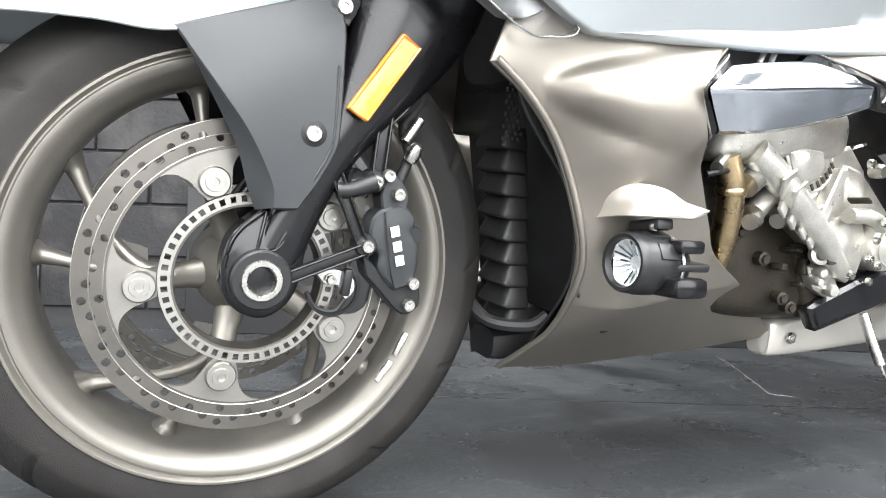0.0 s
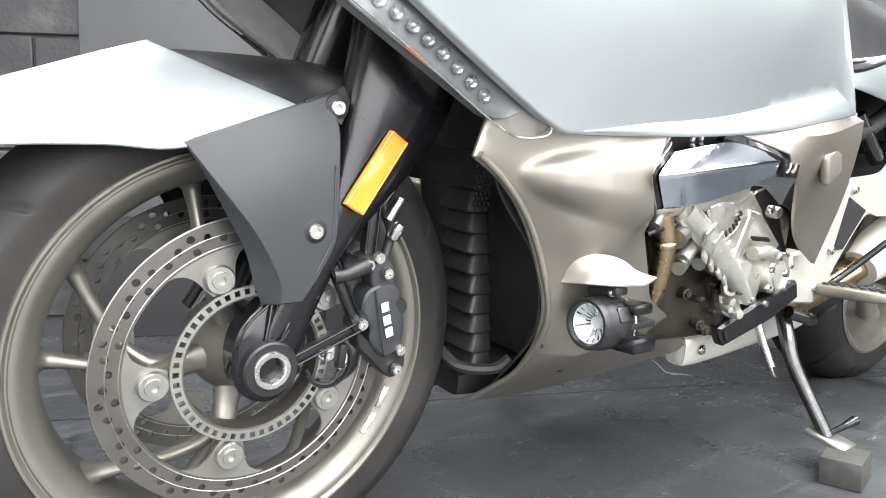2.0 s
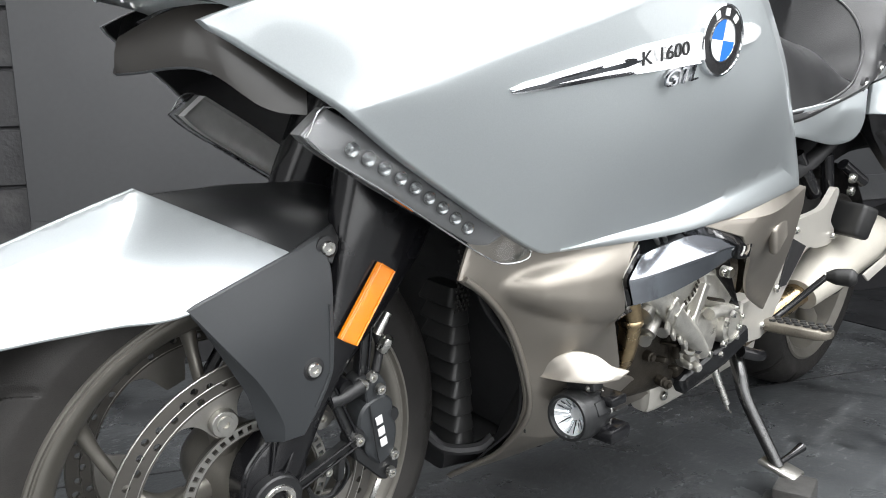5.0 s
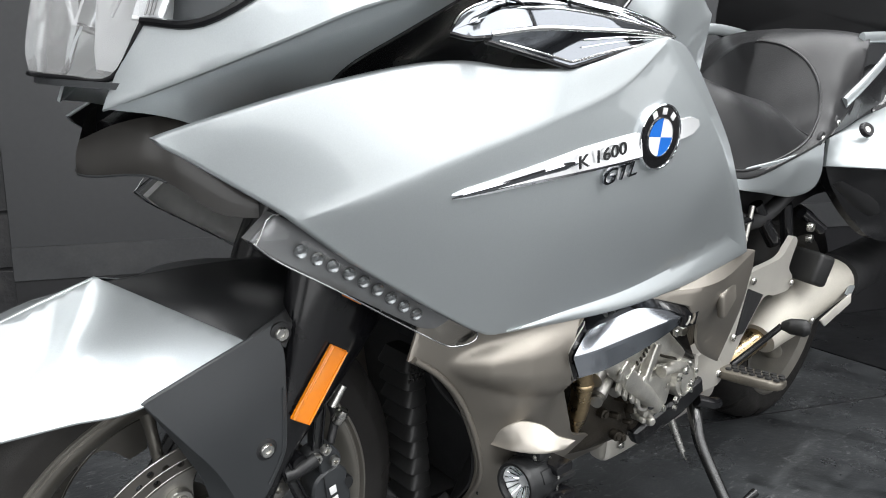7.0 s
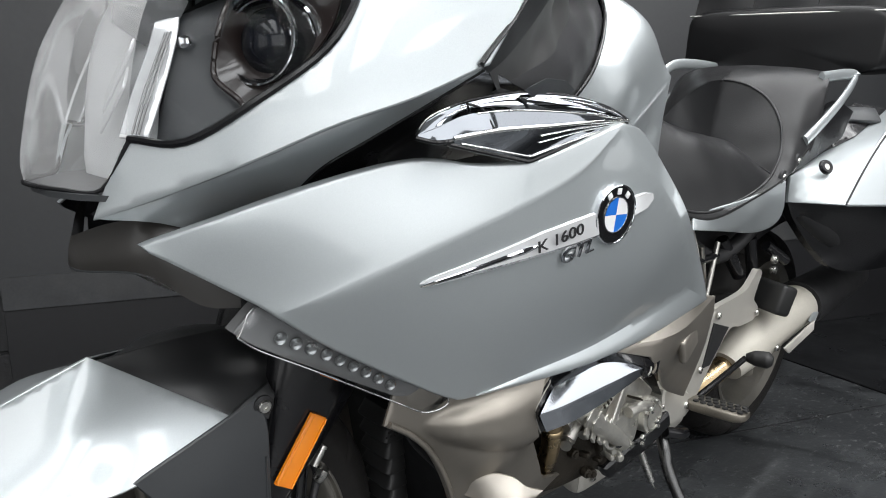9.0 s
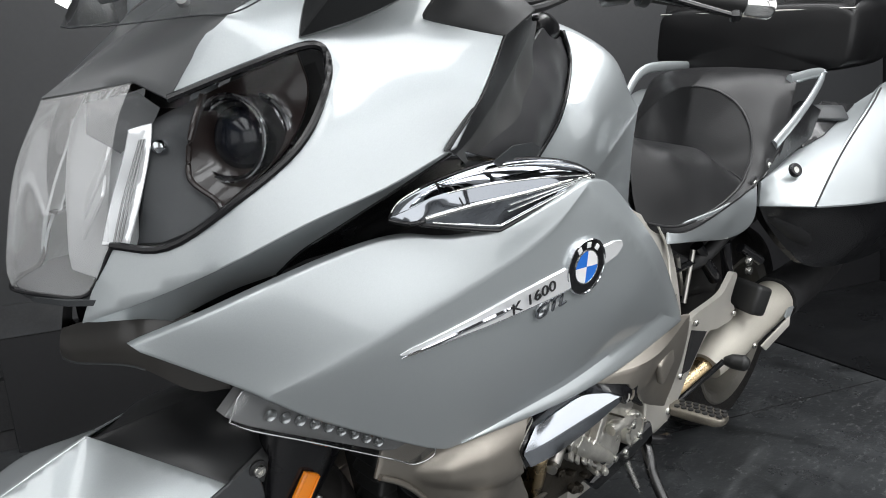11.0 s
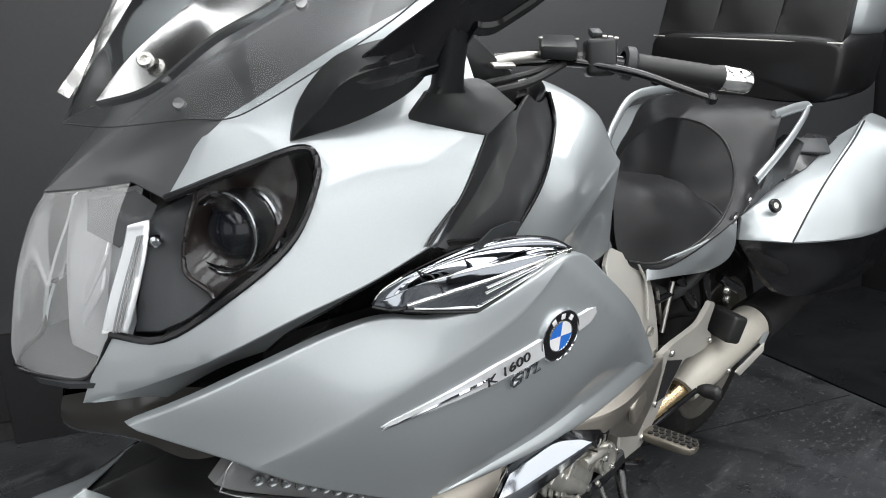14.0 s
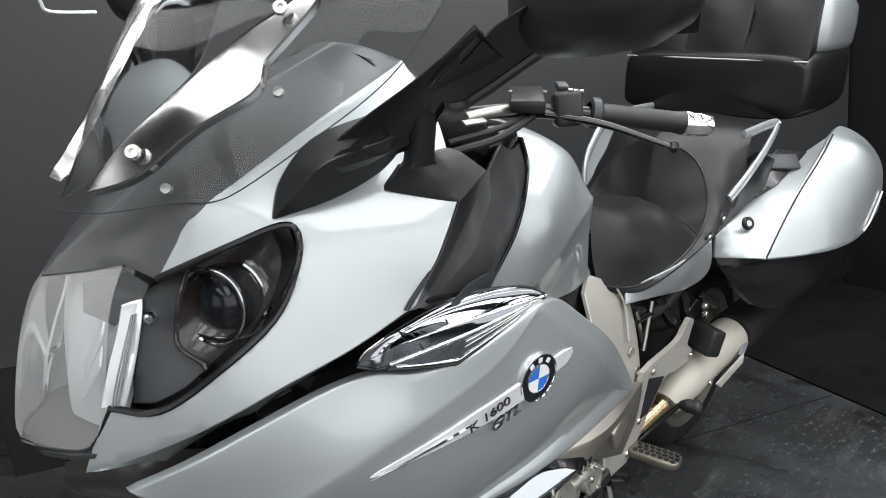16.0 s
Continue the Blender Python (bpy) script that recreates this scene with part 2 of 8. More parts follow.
def loft(sections, cap=True, ring=True):
    """Skins sections of equal point counts."""
    s = Shape()
    m = len(sections[0])
    for sec in sections:
        s.v += [Vector(p) for p in sec]
    for k in range(len(sections) - 1):
        for j in range(m if ring else m - 1):
            j2 = (j + 1) % m
            s.f.append((k * m + j, k * m + j2, (k + 1) * m + j2, (k + 1) * m + j))
    if cap and ring:
        for base, order in ((0, range(m)), ((len(sections) - 1) * m, range(m))):
            c = sum((s.v[base + j] for j in order), Vector()) / m
            s.v.append(c)
            i = len(s.v) - 1
            s.f += [(i, base + j, base + (j + 1) % m) for j in order]
    return s


def tube(points, r, n=12, per=6, flat=1.0, up=(0, 0, 1), bent=True):
    """A round bar along points; r is one radius or one for each point; flat squeezes it along up."""
    line = smooth_line(points, per) if bent and len(points) > 2 else [Vector(p) for p in points]
    rs = [r] * len(points) if not hasattr(r, "__len__") else list(r)
    secs = []
    for k, p in enumerate(line):
        way = line[min(k + 1, len(line) - 1)] - line[max(k - 1, 0)]
        f = k / max(len(line) - 1, 1) * (len(rs) - 1)
        i = min(int(f), len(rs) - 2) if len(rs) > 1 else 0
        rad = rs[i] + (rs[i + 1] - rs[i]) * (f - i) if len(rs) > 1 else rs[0]
        fr = frame_along(way, up)
        secs.append([p + fr @ Vector((rad * c, rad * flat * d, 0)) for c, d in circle(1, n)])
    return loft(secs)


def oval(n, power=2.6):
    """A rounded square of half-width 1."""
    out = []
    for k in range(n):
        a = 2 * math.pi * k / n
        c, d = math.cos(a), math.sin(a)
        out.append((math.copysign(abs(c) ** (2 / power), c), math.copysign(abs(d) ** (2 / power), d)))
    return out


def bar(stations, n=20, power=4.0, per=4, axis="x"):
    """A body along x: stations of (x, y, z, half-width in y, half-height in z), with rounded-square sections."""
    line = smooth_line([s[:3] for s in stations], per)
    vals = smooth_line([(s[3], s[4], 0) for s in stations], per)
    return loft([[p + Vector((0, abs(v.x) * c, abs(v.y) * d)) for c, d in oval(n, power)] for p, v in zip(line, vals)])


def rbox(sx, sy, sz, r=0.003, seg=2):
    bm = bmesh.new()
    bmesh.ops.create_cube(bm, size=1)
    for v in bm.verts:
        v.co = Vector((v.co.x * sx, v.co.y * sy, v.co.z * sz))
    bmesh.ops.bevel(bm, geom=bm.edges[:], offset=min(r, 0.45 * min(sx, sy, sz)), segments=seg, profile=0.5, affect="EDGES")
    s = Shape([v.co.copy() for v in bm.verts], [[v.index for v in f.verts] for f in bm.faces])
    bm.free()
    return s


def fill(outline, holes=(), inner=()):
    """Triangles inside a flat outline, with holes."""
    pts, edges = [], []
    for loop in (outline, *holes):
        b = len(pts)
        pts += [Vector((p[0], p[1])) for p in loop]
        edges += [(b + k, b + (k + 1) % len(loop)) for k in range(len(loop))]
    pts += [Vector((p[0], p[1])) for p in inner]
    v, _, f, _, _, _ = delaunay_2d_cdt(pts, edges, [], 1, 1e-7)
    v, f = [Vector((p.x, p.y)) for p in v], [tuple(q) for q in f]
    if holes:
        mid = np.array([[sum(v[i].x for i in q) / len(q), sum(v[i].y for i in q) / len(q)] for q in f])
        keep = np.ones(len(f), bool)
        for loop in holes:
            h = np.array([[p[0], p[1]] for p in loop])
            odd = np.zeros(len(f), bool)
            for p, q in zip(h, np.roll(h, -1, 0)):
                if p[1] != q[1]:
                    odd ^= ((p[1] > mid[:, 1]) != (q[1] > mid[:, 1])) & (mid[:, 0] < (q[0] - p[0]) * (mid[:, 1] - p[1]) / (q[1] - p[1]) + p[0])
            keep &= ~odd
        f = [q for q, k in zip(f, keep) if k]
    return v, f


def plate(outline, depth, holes=(), bevel=0.0):
    """A flat plate in local xy with its face at z = depth / 2."""
    v, f = fill(outline, holes)
    h = depth / 2
    s = Shape([(p.x, p.y, h) for p in v] + [(p.x, p.y, -h) for p in v], f + [tuple(i + len(v) for i in q[::-1]) for q in f])
    for loop in (outline, *holes):
        n = len(loop)
        s += Shape([(p[0], p[1], h) for p in loop] + [(p[0], p[1], -h) for p in loop], [(k, (k + 1) % n, n + (k + 1) % n, n + k) for k in range(n)])
    return s


def edge_line(outline, step):
    """Samples a closed outline; points with a fourth value 1 are passed smoothly, the others are corners."""
    n = len(outline)
    out = []
    for i in range(n):
        a, b = outline[i], outline[(i + 1) % n]
        p1, p2 = Vector(a[:3]), Vector(b[:3])
        p0 = Vector(outline[i - 1][:3]) if len(a) > 3 else p1 * 2 - p2
        p3 = Vector(outline[(i + 2) % n][:3]) if len(b) > 3 else p2 * 2 - p1
        per = max(1, round((p2 - p1).length / step))
        for k in range(per):
            t = k / per
            out.append(0.5 * ((2 * p1) + (p2 - p0) * t + (2 * p0 - 5 * p1 + 4 * p2 - p3) * t * t + (3 * p1 - p0 - 3 * p2 + p3) * t ** 3))
    return out


def panel(outline, inner=(), view=(0, -1, 0), step=0.014, thick=0.004, lip=0.0012, rim=True, ease=1.5e-4, hold=8e-6):
    """A bodywork skin: bounded by a closed outline in space, bulging through the inner points, as seen along view."""
    d = Vector(view).normalized()
    fr = frame_along(d)
    line = edge_line(outline, step)
    loc = np.array([list(fr.transposed() @ p) for p in line])
    ctr = np.array([list(fr.transposed() @ Vector(p[:3])) for p in inner]).reshape(-1, 3)
    cen = np.vstack([loc, ctr])

    def kern(a, b):
        r2 = ((a[:, None, :2] - b[None, :, :2]) ** 2).sum(2)
        return 0.5 * r2 * np.log(r2 + 1e-12)

    n = len(cen)
    A = np.zeros((n + 3, n + 3))
    A[:n, :n] = kern(cen, cen) + np.diag([hold] * len(loc) + [ease] * len(ctr))
    A[:n, n], A[:n, n + 1:n + 3] = 1, cen[:, :2]
    A[n:, :n] = A[:n, n:].T
    w = np.linalg.solve(A, np.concatenate([cen[:, 2], np.zeros(3)]))
    loc[:, 2] = kern(loc, cen) @ w[:n] + w[n] + loc[:, :2] @ w[n + 1:]
    lo, hi = loc.min(0), loc.max(0)
    grid = np.array([(x + (step / 2 if k % 2 else 0), y, 0) for k, y in enumerate(np.arange(lo[1], hi[1], step * 0.87)) for x in np.arange(lo[0], hi[0], step)])
    a, b = loc[:, :2], np.roll(loc[:, :2], -1, 0)
    inside = np.zeros(len(grid), bool)
    near = np.full(len(grid), 1e9)
    for p, q in zip(a, b):
        hit = (p[1] > grid[:, 1]) != (q[1] > grid[:, 1])
        dy = q[1] - p[1] if abs(q[1] - p[1]) > 1e-12 else 1e-12
        inside ^= hit & (grid[:, 0] < (q[0] - p[0]) * (grid[:, 1] - p[1]) / dy + p[0])
        e = q - p
        t = np.clip(((grid[:, :2] - p) @ e) / max(e @ e, 1e-12), 0, 1)
        near = np.minimum(near, np.hypot(*(grid[:, :2] - p - t[:, None] * e).T))
    grid = grid[inside & (near > 0.4 * step)]
    if len(grid):
        grid[:, 2] = kern(grid, cen) @ w[:n] + w[n] + grid[:, :2] @ w[n + 1:]
    v2, f = fill(loc[:, :2], inner=grid[:, :2])
    known = {(round(p[0], 6), round(p[1], 6)): p[2] for p in np.vstack([loc, grid])}
    s = Shape()
    for p in v2:
        z = known.get((round(p.x, 6), round(p.y, 6)))
        if z is None:
            q = np.array([[p.x, p.y, 0]])
            z = (kern(q, cen) @ w[:n] + w[n] + q[:, :2] @ w[n + 1:])[0]
        s.v.append(fr @ Vector((p.x, p.y, float(z))))
    s.f = list(f)
    if rim:
        m = len(loc)
        area = sum(p[0] * q[1] - q[0] * p[1] for p, q in zip(a, b))
        rows = [[fr @ Vector(p) for p in loc]]
        out = []
        for k in range(m):
            e = loc[(k + 1) % m, :2] - loc[k - 1, :2]
            e = np.array([e[1], -e[0]]) * (1 if area > 0 else -1)
            out.append(e / max(np.hypot(*e), 1e-9))
        rows.append([fr @ Vector((p[0] + lip * o[0], p[1] + lip * o[1], p[2] - lip)) for p, o in zip(loc, out)])
        rows.append([fr @ Vector((p[0] + lip * o[0], p[1] + lip * o[1], p[2] - thick)) for p, o in zip(loc, out)])
        rs = Shape()
        for r in rows:
            rs.v += r
        for j in range(2):
            rs.f += [(j * m + k, j * m + (k + 1) % m, (j + 1) * m + (k + 1) % m, (j + 1) * m + k) for k in range(m)]
        s += rs
    return s


def ribbon(points, half, normal=(0, -1, 0), high=0.002, low=None):
    """A flat moulding along points; low: the height of its second edge."""
    low = high if low is None else low
    secs = []
    line = [Vector(p) for p in points]
    nrm = Vector(normal).normalized()
    for k, p in enumerate(line):
        way = (line[min(k + 1, len(line) - 1)] - line[max(k - 1, 0)]).normalized()
        side = way.cross(nrm).normalized()
        w = half[k] if hasattr(half, "__len__") else half
        secs.append([p - side * w, p - side * w * 0.9 + nrm * high * min(1, w / 0.008), p + side * w * 0.9 + nrm * low * min(1, w / 0.008), p + side * w])
    return loft(secs)


def hexbolt(r=0.008, high=0.006, socket=True):
    """A round-headed screw, head towards local z."""
    prof = [(r, 0), (r, high * 0.6), (r * 0.85, high)]
    prof += [(r * 0.45, high), (r * 0.4, high * 0.35), (0.0, high * 0.3)] if socket else [(0.0, high)]
    return lathe(prof, 14)


def screw(parent, at, way=(0, -1, 0), r=0.008, high=0.005, mat=None, name="bolt"):
    return part(name, hexbolt(r, high).at(place(at, way)), mat or BOLT, parent)


def run(points, step=0.013):
    """Even samples of a curve through the points."""
    P = [Vector(p[:3]) for p in points]
    out = []
    for i in range(len(P) - 1):
        p1, p2 = P[i], P[i + 1]
        p0 = P[i - 1] if i else p1 * 2 - p2
        p3 = P[i + 2] if i < len(P) - 2 else p2 * 2 - p1
        per = max(1, round((p2 - p1).length / step))
        for k in range(per):
            t = k / per
            out.append(0.5 * ((2 * p1) + (p2 - p0) * t + (2 * p0 - 5 * p1 + 4 * p2 - p3) * t * t + (3 * p1 - p0 - 3 * p2 + p3) * t ** 3))
    return out + [P[-1]]


def skin(*runs):
    """One closed outline from sampled curves laid end to end."""
    out = []
    for r in runs:
        for p in r:
            if not out or (p - out[-1]).length > 1e-4:
                out.append(p)
    if (out[0] - out[-1]).length < 1e-4:
        out.pop()
    return [tuple(p) for p in out]


def returned_edge(line, lip=0.003, thick=0.012, closed=True):
    """The rolled-in edge of a side skin along a closed line."""
    n = len(line)
    L = [Vector(p) for p in line]
    area = sum(L[k].x * L[(k + 1) % n].z - L[(k + 1) % n].x * L[k].z for k in range(n))
    rows = [[], [], [], []]
    for k in range(n):
        e = L[(k + 1) % n] - L[k - 1]
        o = Vector((e.z, 0, -e.x)).normalized() * (1 if area > 0 else -1)
        for r, (a, d) in zip(rows, ((0, 0), (0.7 * lip, 0.3 * lip), (lip, lip), (lip, thick))):
            r.append(L[k] + o * a + Vector((0, d, 0)))
    s = Shape()
    for r in rows:
        s.v += r
    for j in range(3):
        s.f += [(j * n + k, j * n + (k + 1) % n, (j + 1) * n + (k + 1) % n, (j + 1) * n + k) for k in range(n)]
    return s


def even(line, n):
    """n points at even steps along a sampled line."""
    P = [Vector(p) for p in line]
    d = np.concatenate([[0], np.cumsum([(b - a).length for a, b in zip(P, P[1:])])])
    at = np.linspace(0, d[-1], n)
    return [Vector([float(np.interp(t, d, [p[k] for p in P])) for k in range(3)]) for t in at]


# ---- the room ----
def floor_material():
    m = material("black_floor", (0.0165, 0.018, 0.020), 0.34)
    t = m.node_tree
    b = t.nodes["Principled BSDF"]
    co = t.nodes.new("ShaderNodeTexCoord")

    def noise_of(scale, detail, stretch=(1, 1, 1), turn=0.0, rough=0.6):
        mp = t.nodes.new("ShaderNodeMapping")
        mp.inputs["Scale"].default_value = stretch
        mp.inputs["Rotation"].default_value = (0, 0, turn)
        n = t.nodes.new("ShaderNodeTexNoise")
        n.inputs["Scale"].default_value, n.inputs["Detail"].default_value, n.inputs["Roughness"].default_value = scale, detail, rough
        t.links.new(co.outputs["Object"], mp.inputs[0])
        t.links.new(mp.outputs[0], n.inputs["Vector"])
        return n.outputs["Fac"]

    def ramp(src, lo, hi):
        n = t.nodes.new("ShaderNodeMapRange")
        n.inputs[1].default_value, n.inputs[2].default_value = lo, hi
        t.links.new(src, n.inputs[0])
        return n.outputs[0]

    def mix(a, c, f, amount=1.0):
        n = t.nodes.new("ShaderNodeMix")
        n.data_type = "RGBA"
        if isinstance(a, tuple):
            n.inputs["A"].default_value = (*a, 1)
        else:
            t.links.new(a, n.inputs["A"])
        n.inputs["B"].default_value = (*c, 1)
        s = t.nodes.new("ShaderNodeMath")
        s.operation = "MULTIPLY"
        s.inputs[1].default_value = amount
        t.links.new(f, s.inputs[0])
        t.links.new(s.outputs[0], n.inputs["Factor"])
        return n.outputs["Result"]

    haze = ramp(noise_of(2.2, 8, (1, 0.45, 1), 0.5), 0.45, 0.75)
    smear = ramp(noise_of(5.0, 6, (0.5, 3.0, 1), 0.9), 0.55, 0.8)
    specks = ramp(noise_of(47, 4, (1, 1.3, 1), 0.7, 0.75), 0.665, 0.72)
    scratch = ramp(noise_of(9, 5, (0.25, 9.0, 1), 0.25), 0.68, 0.78)
    patch = ramp(noise_of(2.6, 4, (1, 0.6, 1), 1.4), 0.57, 0.62)
    cluster = ramp(noise_of(1.6, 3), 0.42, 0.58)
    scuff = ramp(noise_of(38, 6, (1, 1.8, 1), 0.3, 0.7), 0.56, 0.66)
    both = t.nodes.new("ShaderNodeMath")
    both.operation = "MULTIPLY"
    t.links.new(cluster, both.inputs[0])
    t.links.new(scuff, both.inputs[1])
    c = mix((0.030, 0.032, 0.034), (0.095, 0.101, 0.105), haze, 0.8)
    c = mix(c, (0.22, 0.23, 0.235), smear, 0.30)
    c = mix(c, (0.010, 0.011, 0.012), patch, 0.80)
    c = mix(c, (0.50, 0.51, 0.51), scratch, 0.22)
    c = mix(c, (0.45, 0.46, 0.46), both.outputs[0], 0.34)
    dots = t.nodes.new("ShaderNodeMath")
    dots.operation = "MULTIPLY"
    t.links.new(cluster, dots.inputs[0])
    t.links.new(specks, dots.inputs[1])
    c = mix(c, (0.66, 0.67, 0.67), dots.outputs[0], 0.22)
    t.links.new(c, b.inputs["Base Color"])
    rr = t.nodes.new("ShaderNodeMapRange")
    rr.inputs[1].default_value, rr.inputs[2].default_value, rr.inputs[3].default_value, rr.inputs[4].default_value = 0.3, 0.75, 0.20, 0.44
    t.links.new(noise_of(4, 6), rr.inputs[0])
    t.links.new(rr.outputs[0], b.inputs["Roughness"])
    bn = t.nodes.new("ShaderNodeBump")
    bn.inputs["Distance"].default_value = 0.0012
    t.links.new(noise_of(60, 4), bn.inputs["Height"])
    t.links.new(bn.outputs[0], b.inputs["Normal"])
    return m


FLOOR = floor_material()
BACKDROP = material("grey_painted_board", (0.029, 0.0301, 0.032), 0.5, grain=0.05, grain_scale=60, blotch=0.10, blotch_scale=1.5, rough_var=0.06)
BLOCKS = material("black_painted_block", (0.017, 0.017, 0.0185), 0.5, grain=0.15, grain_scale=90, bump=0.002, bump_scale=60, blotch=0.2, blotch_scale=5, rough_var=0.1, dust=0.1)
TRIMBOARD = material("dusty_trim_paint", (0.033, 0.0342, 0.036), 0.5, grain=0.12, grain_scale=120, blotch=0.12, blotch_scale=9, rough_var=0.08, dust=0.08)
MORTAR = material("black_painted_mortar", (0.030, 0.030, 0.032), 0.7, grain=0.2, grain_scale=60)
BLACKWALL = material("black_painted_wall", (0.0105, 0.0105, 0.0118), 0.45, grain=0.08, grain_scale=70, blotch=0.2, blotch_scale=2, rough_var=0.08)
CEILING = material("grey_ceiling_paint", (0.12, 0.12, 0.12), 0.8, grain=0.03, grain_scale=20, blotch=0.05, blotch_scale=1)
PALE = material("pale_room_paint", (0.34, 0.34, 0.34), 0.8, grain=0.03, grain_scale=20, blotch=0.05, blotch_scale=1)

W_BACK, W_RIGHT, W_LEFT, W_NEAR, W_TOP = 2.45, 3.03, -3.2, -3.2, 2.8
M_ROOM = Matrix(((RIGHT.x, AHEAD.x, 0, 0), (RIGHT.y, AHEAD.y, 0, 0), (0, 0, 1, 0), (0, 0, 0, 1)))


def slab(name, r0, r1, f0, f1, z0, z1, mat, label, category):
    s = rbox(r1 - r0, f1 - f0, z1 - z0, 0.002, 1).at(Matrix.Translation(((r0 + r1) / 2, (f0 + f1) / 2, (z0 + z1) / 2))).at(M_ROOM)
    return thing(name, s, mat, label, category, kind="structure")


floor = slab("floor", W_LEFT, 1.915, W_NEAR, W_BACK, -0.10, 0.0, FLOOR, "black worn floor with grey scuffs and pale specks", "floor")
floor_2 = slab("floor_2", 1.927, W_RIGHT, W_NEAR, W_BACK, -0.10, 0.0, material("black_floor_sheet", (0.009, 0.0095, 0.0105), 0.34, grain=0.2, grain_scale=60, blotch=0.3, blotch_scale=3, rough_var=0.1, bump=0.0003, bump_scale=120), "black floor sheet beyond a narrow open joint", "floor")
slab("ground", W_LEFT, W_RIGHT, W_NEAR, W_BACK, -0.22, -0.106, DARK, "dark base under the floor joint", "ground")
wall_back = slab("wall_back", W_LEFT - 0.15, W_RIGHT, W_BACK + 0.004, W_BACK + 0.15, -0.1, W_TOP, MORTAR, "black painted block wall with raised joints", "wall")
wall_right = slab("wall_right", W_RIGHT + 0.004, W_RIGHT + 0.15, W_NEAR, W_BACK, -0.1, W_TOP, BLACKWALL, "plain black painted wall beside the showroom floor", "wall")
# these unseen walls and ceiling close the room; their tones steer reflections
slab("wall_left", W_LEFT - 0.15, W_LEFT - 0.004, W_NEAR, W_BACK, -0.1, W_TOP, PALE, "plain pale room wall, unseen, toned for reflections", "wall")
slab("wall_near", W_LEFT, W_RIGHT, W_NEAR - 0.15, W_NEAR - 0.004, -0.1, W_TOP, PALE, "plain pale wall behind the viewer, unseen, toned for reflections", "wall")
slab("ceiling", W_LEFT, W_RIGHT, W_NEAR, W_BACK, W_TOP + 0.004, W_TOP + 0.1, CEILING, "plain dark grey flat room ceiling, unseen, toned for reflections", "ceiling")
BOARD_L = -0.91
LEDGE = 0.526
slab("backdrop_board", BOARD_L, W_RIGHT - 0.01, W_BACK - 0.0525, W_BACK - 0.004, LEDGE - 0.04, W_TOP - 0.02, BACKDROP, "smooth dark grey board covering the block wall", "backdrop")
slab("trim", BOARD_L, W_RIGHT - 0.01, W_BACK - 0.058, W_BACK - 0.0525, 0.412, LEDGE, TRIMBOARD, "dusty dark grey trim board under the backdrop", "trim")
slab("baseboard", BOARD_L, W_RIGHT - 0.01, W_BACK - 0.0525, W_BACK - 0.004, 0.0, 0.45, BLACKWALL, "black painted skirting under the grey board", "baseboard")
# ---- the motorcycle: x runs to its tail, y to its right, z up; it leans on its side stand ----
BIKE = tagged(new("motorcycle"), "silver touring motorcycle with bronze-grey engine cowls, leaning on its side stand", "motorcycle")
BIKE.matrix_world = Matrix.Translation((0.1370, 0.8281, 0.0)) @ pose(0, 0, 0, 8.5, 0, 0)
LEFT = (0, -1, 0)
AXLE_Z = 0.30


def about_axle(x=0.0, z=AXLE_Z, y=0.0):
    """Local z towards the left side of the machine, at a wheel's centre."""
    return place((x, y, z), (0, -1, 0))


def tyre_shape(width, r_out, r_rim, n=900, grooves=True):
    half = width / 2
    prof = []
    steps = 64
    for k in range(steps + 1):
        a = math.pi * k / steps
        u = -math.cos(a)
        y = half * math.copysign(abs(u) ** 0.85, u)
        r = r_rim + (r_out - r_rim) * (max(math.sin(a), 0) ** 0.72)
        prof.append((r, y * (0.86 + 0.14 * min(1, (r - r_rim) / (r_out - r_rim) * 2.2))))
    s = Shape()
    m = len(prof)
    for k in range(n):
        a = 2 * math.pi * k / n
        for r, y in prof:
            dip = 0.0
            v = abs(y) / half
            if grooves and r > r_rim + 0.34 * (r_out - r_rim):
                ph = (a * 13 / (2 * math.pi) + v * 0.55 + (0.5 if y > 0 else 0)) % 1.0
                wide = max(0.0, 1 - abs(ph - 0.09) / 0.042)
                ends = min(1.0, max(0.0, (v - 0.12) * 8), max(0.0, (0.99 - v) * 10))
                dip = 0.0065 * min(1.0, wide * 2.2) * ends
            s.v.append(Vector(((r - dip) * math.cos(a), (r - dip) * math.sin(a), y)))
    for k in range(n):
        k2 = (k + 1) % n
        s.f += [(k * m + j, k2 * m + j, k2 * m + j + 1, k * m + j + 1) for j in range(m - 1)]
    return s


FW = part("front_wheel", lathe([(0.0, 0.066), (0.030, 0.066), (0.034, 0.060), (0.037, 0.044), (0.047, 0.034), (0.050, 0.018), (0.050, -0.018), (0.047, -0.034), (0.034, -0.05), (0.03, -0.06), (0.0, -0.06)], 40).at(about_axle()), RIM, BIKE, "bronze-grey cast ten-spoke front wheel")
part("rim", lathe([(0.2345, 0.048), (0.2342, 0.0555), (0.2325, 0.0580), (0.2300, 0.0580), (0.2280, 0.0555), (0.2266, 0.0530), (0.2250, 0.0530), (0.2236, 0.0545), (0.2205, 0.0545), (0.2165, 0.0530), (0.2120, 0.0490), (0.2050, 0.043), (0.1985, 0.036), (0.1965, 0.024), (0.1945, 0.0),
                   (0.1965, -0.024), (0.1985, -0.036), (0.2045, -0.044), (0.2125, -0.047), (0.2205, -0.050), (0.2285, -0.057), (0.2335, -0.050), (0.216, -0.03), (0.210, 0.0), (0.216, 0.03)], 128, closed=True).at(about_axle()), RIM, FW)
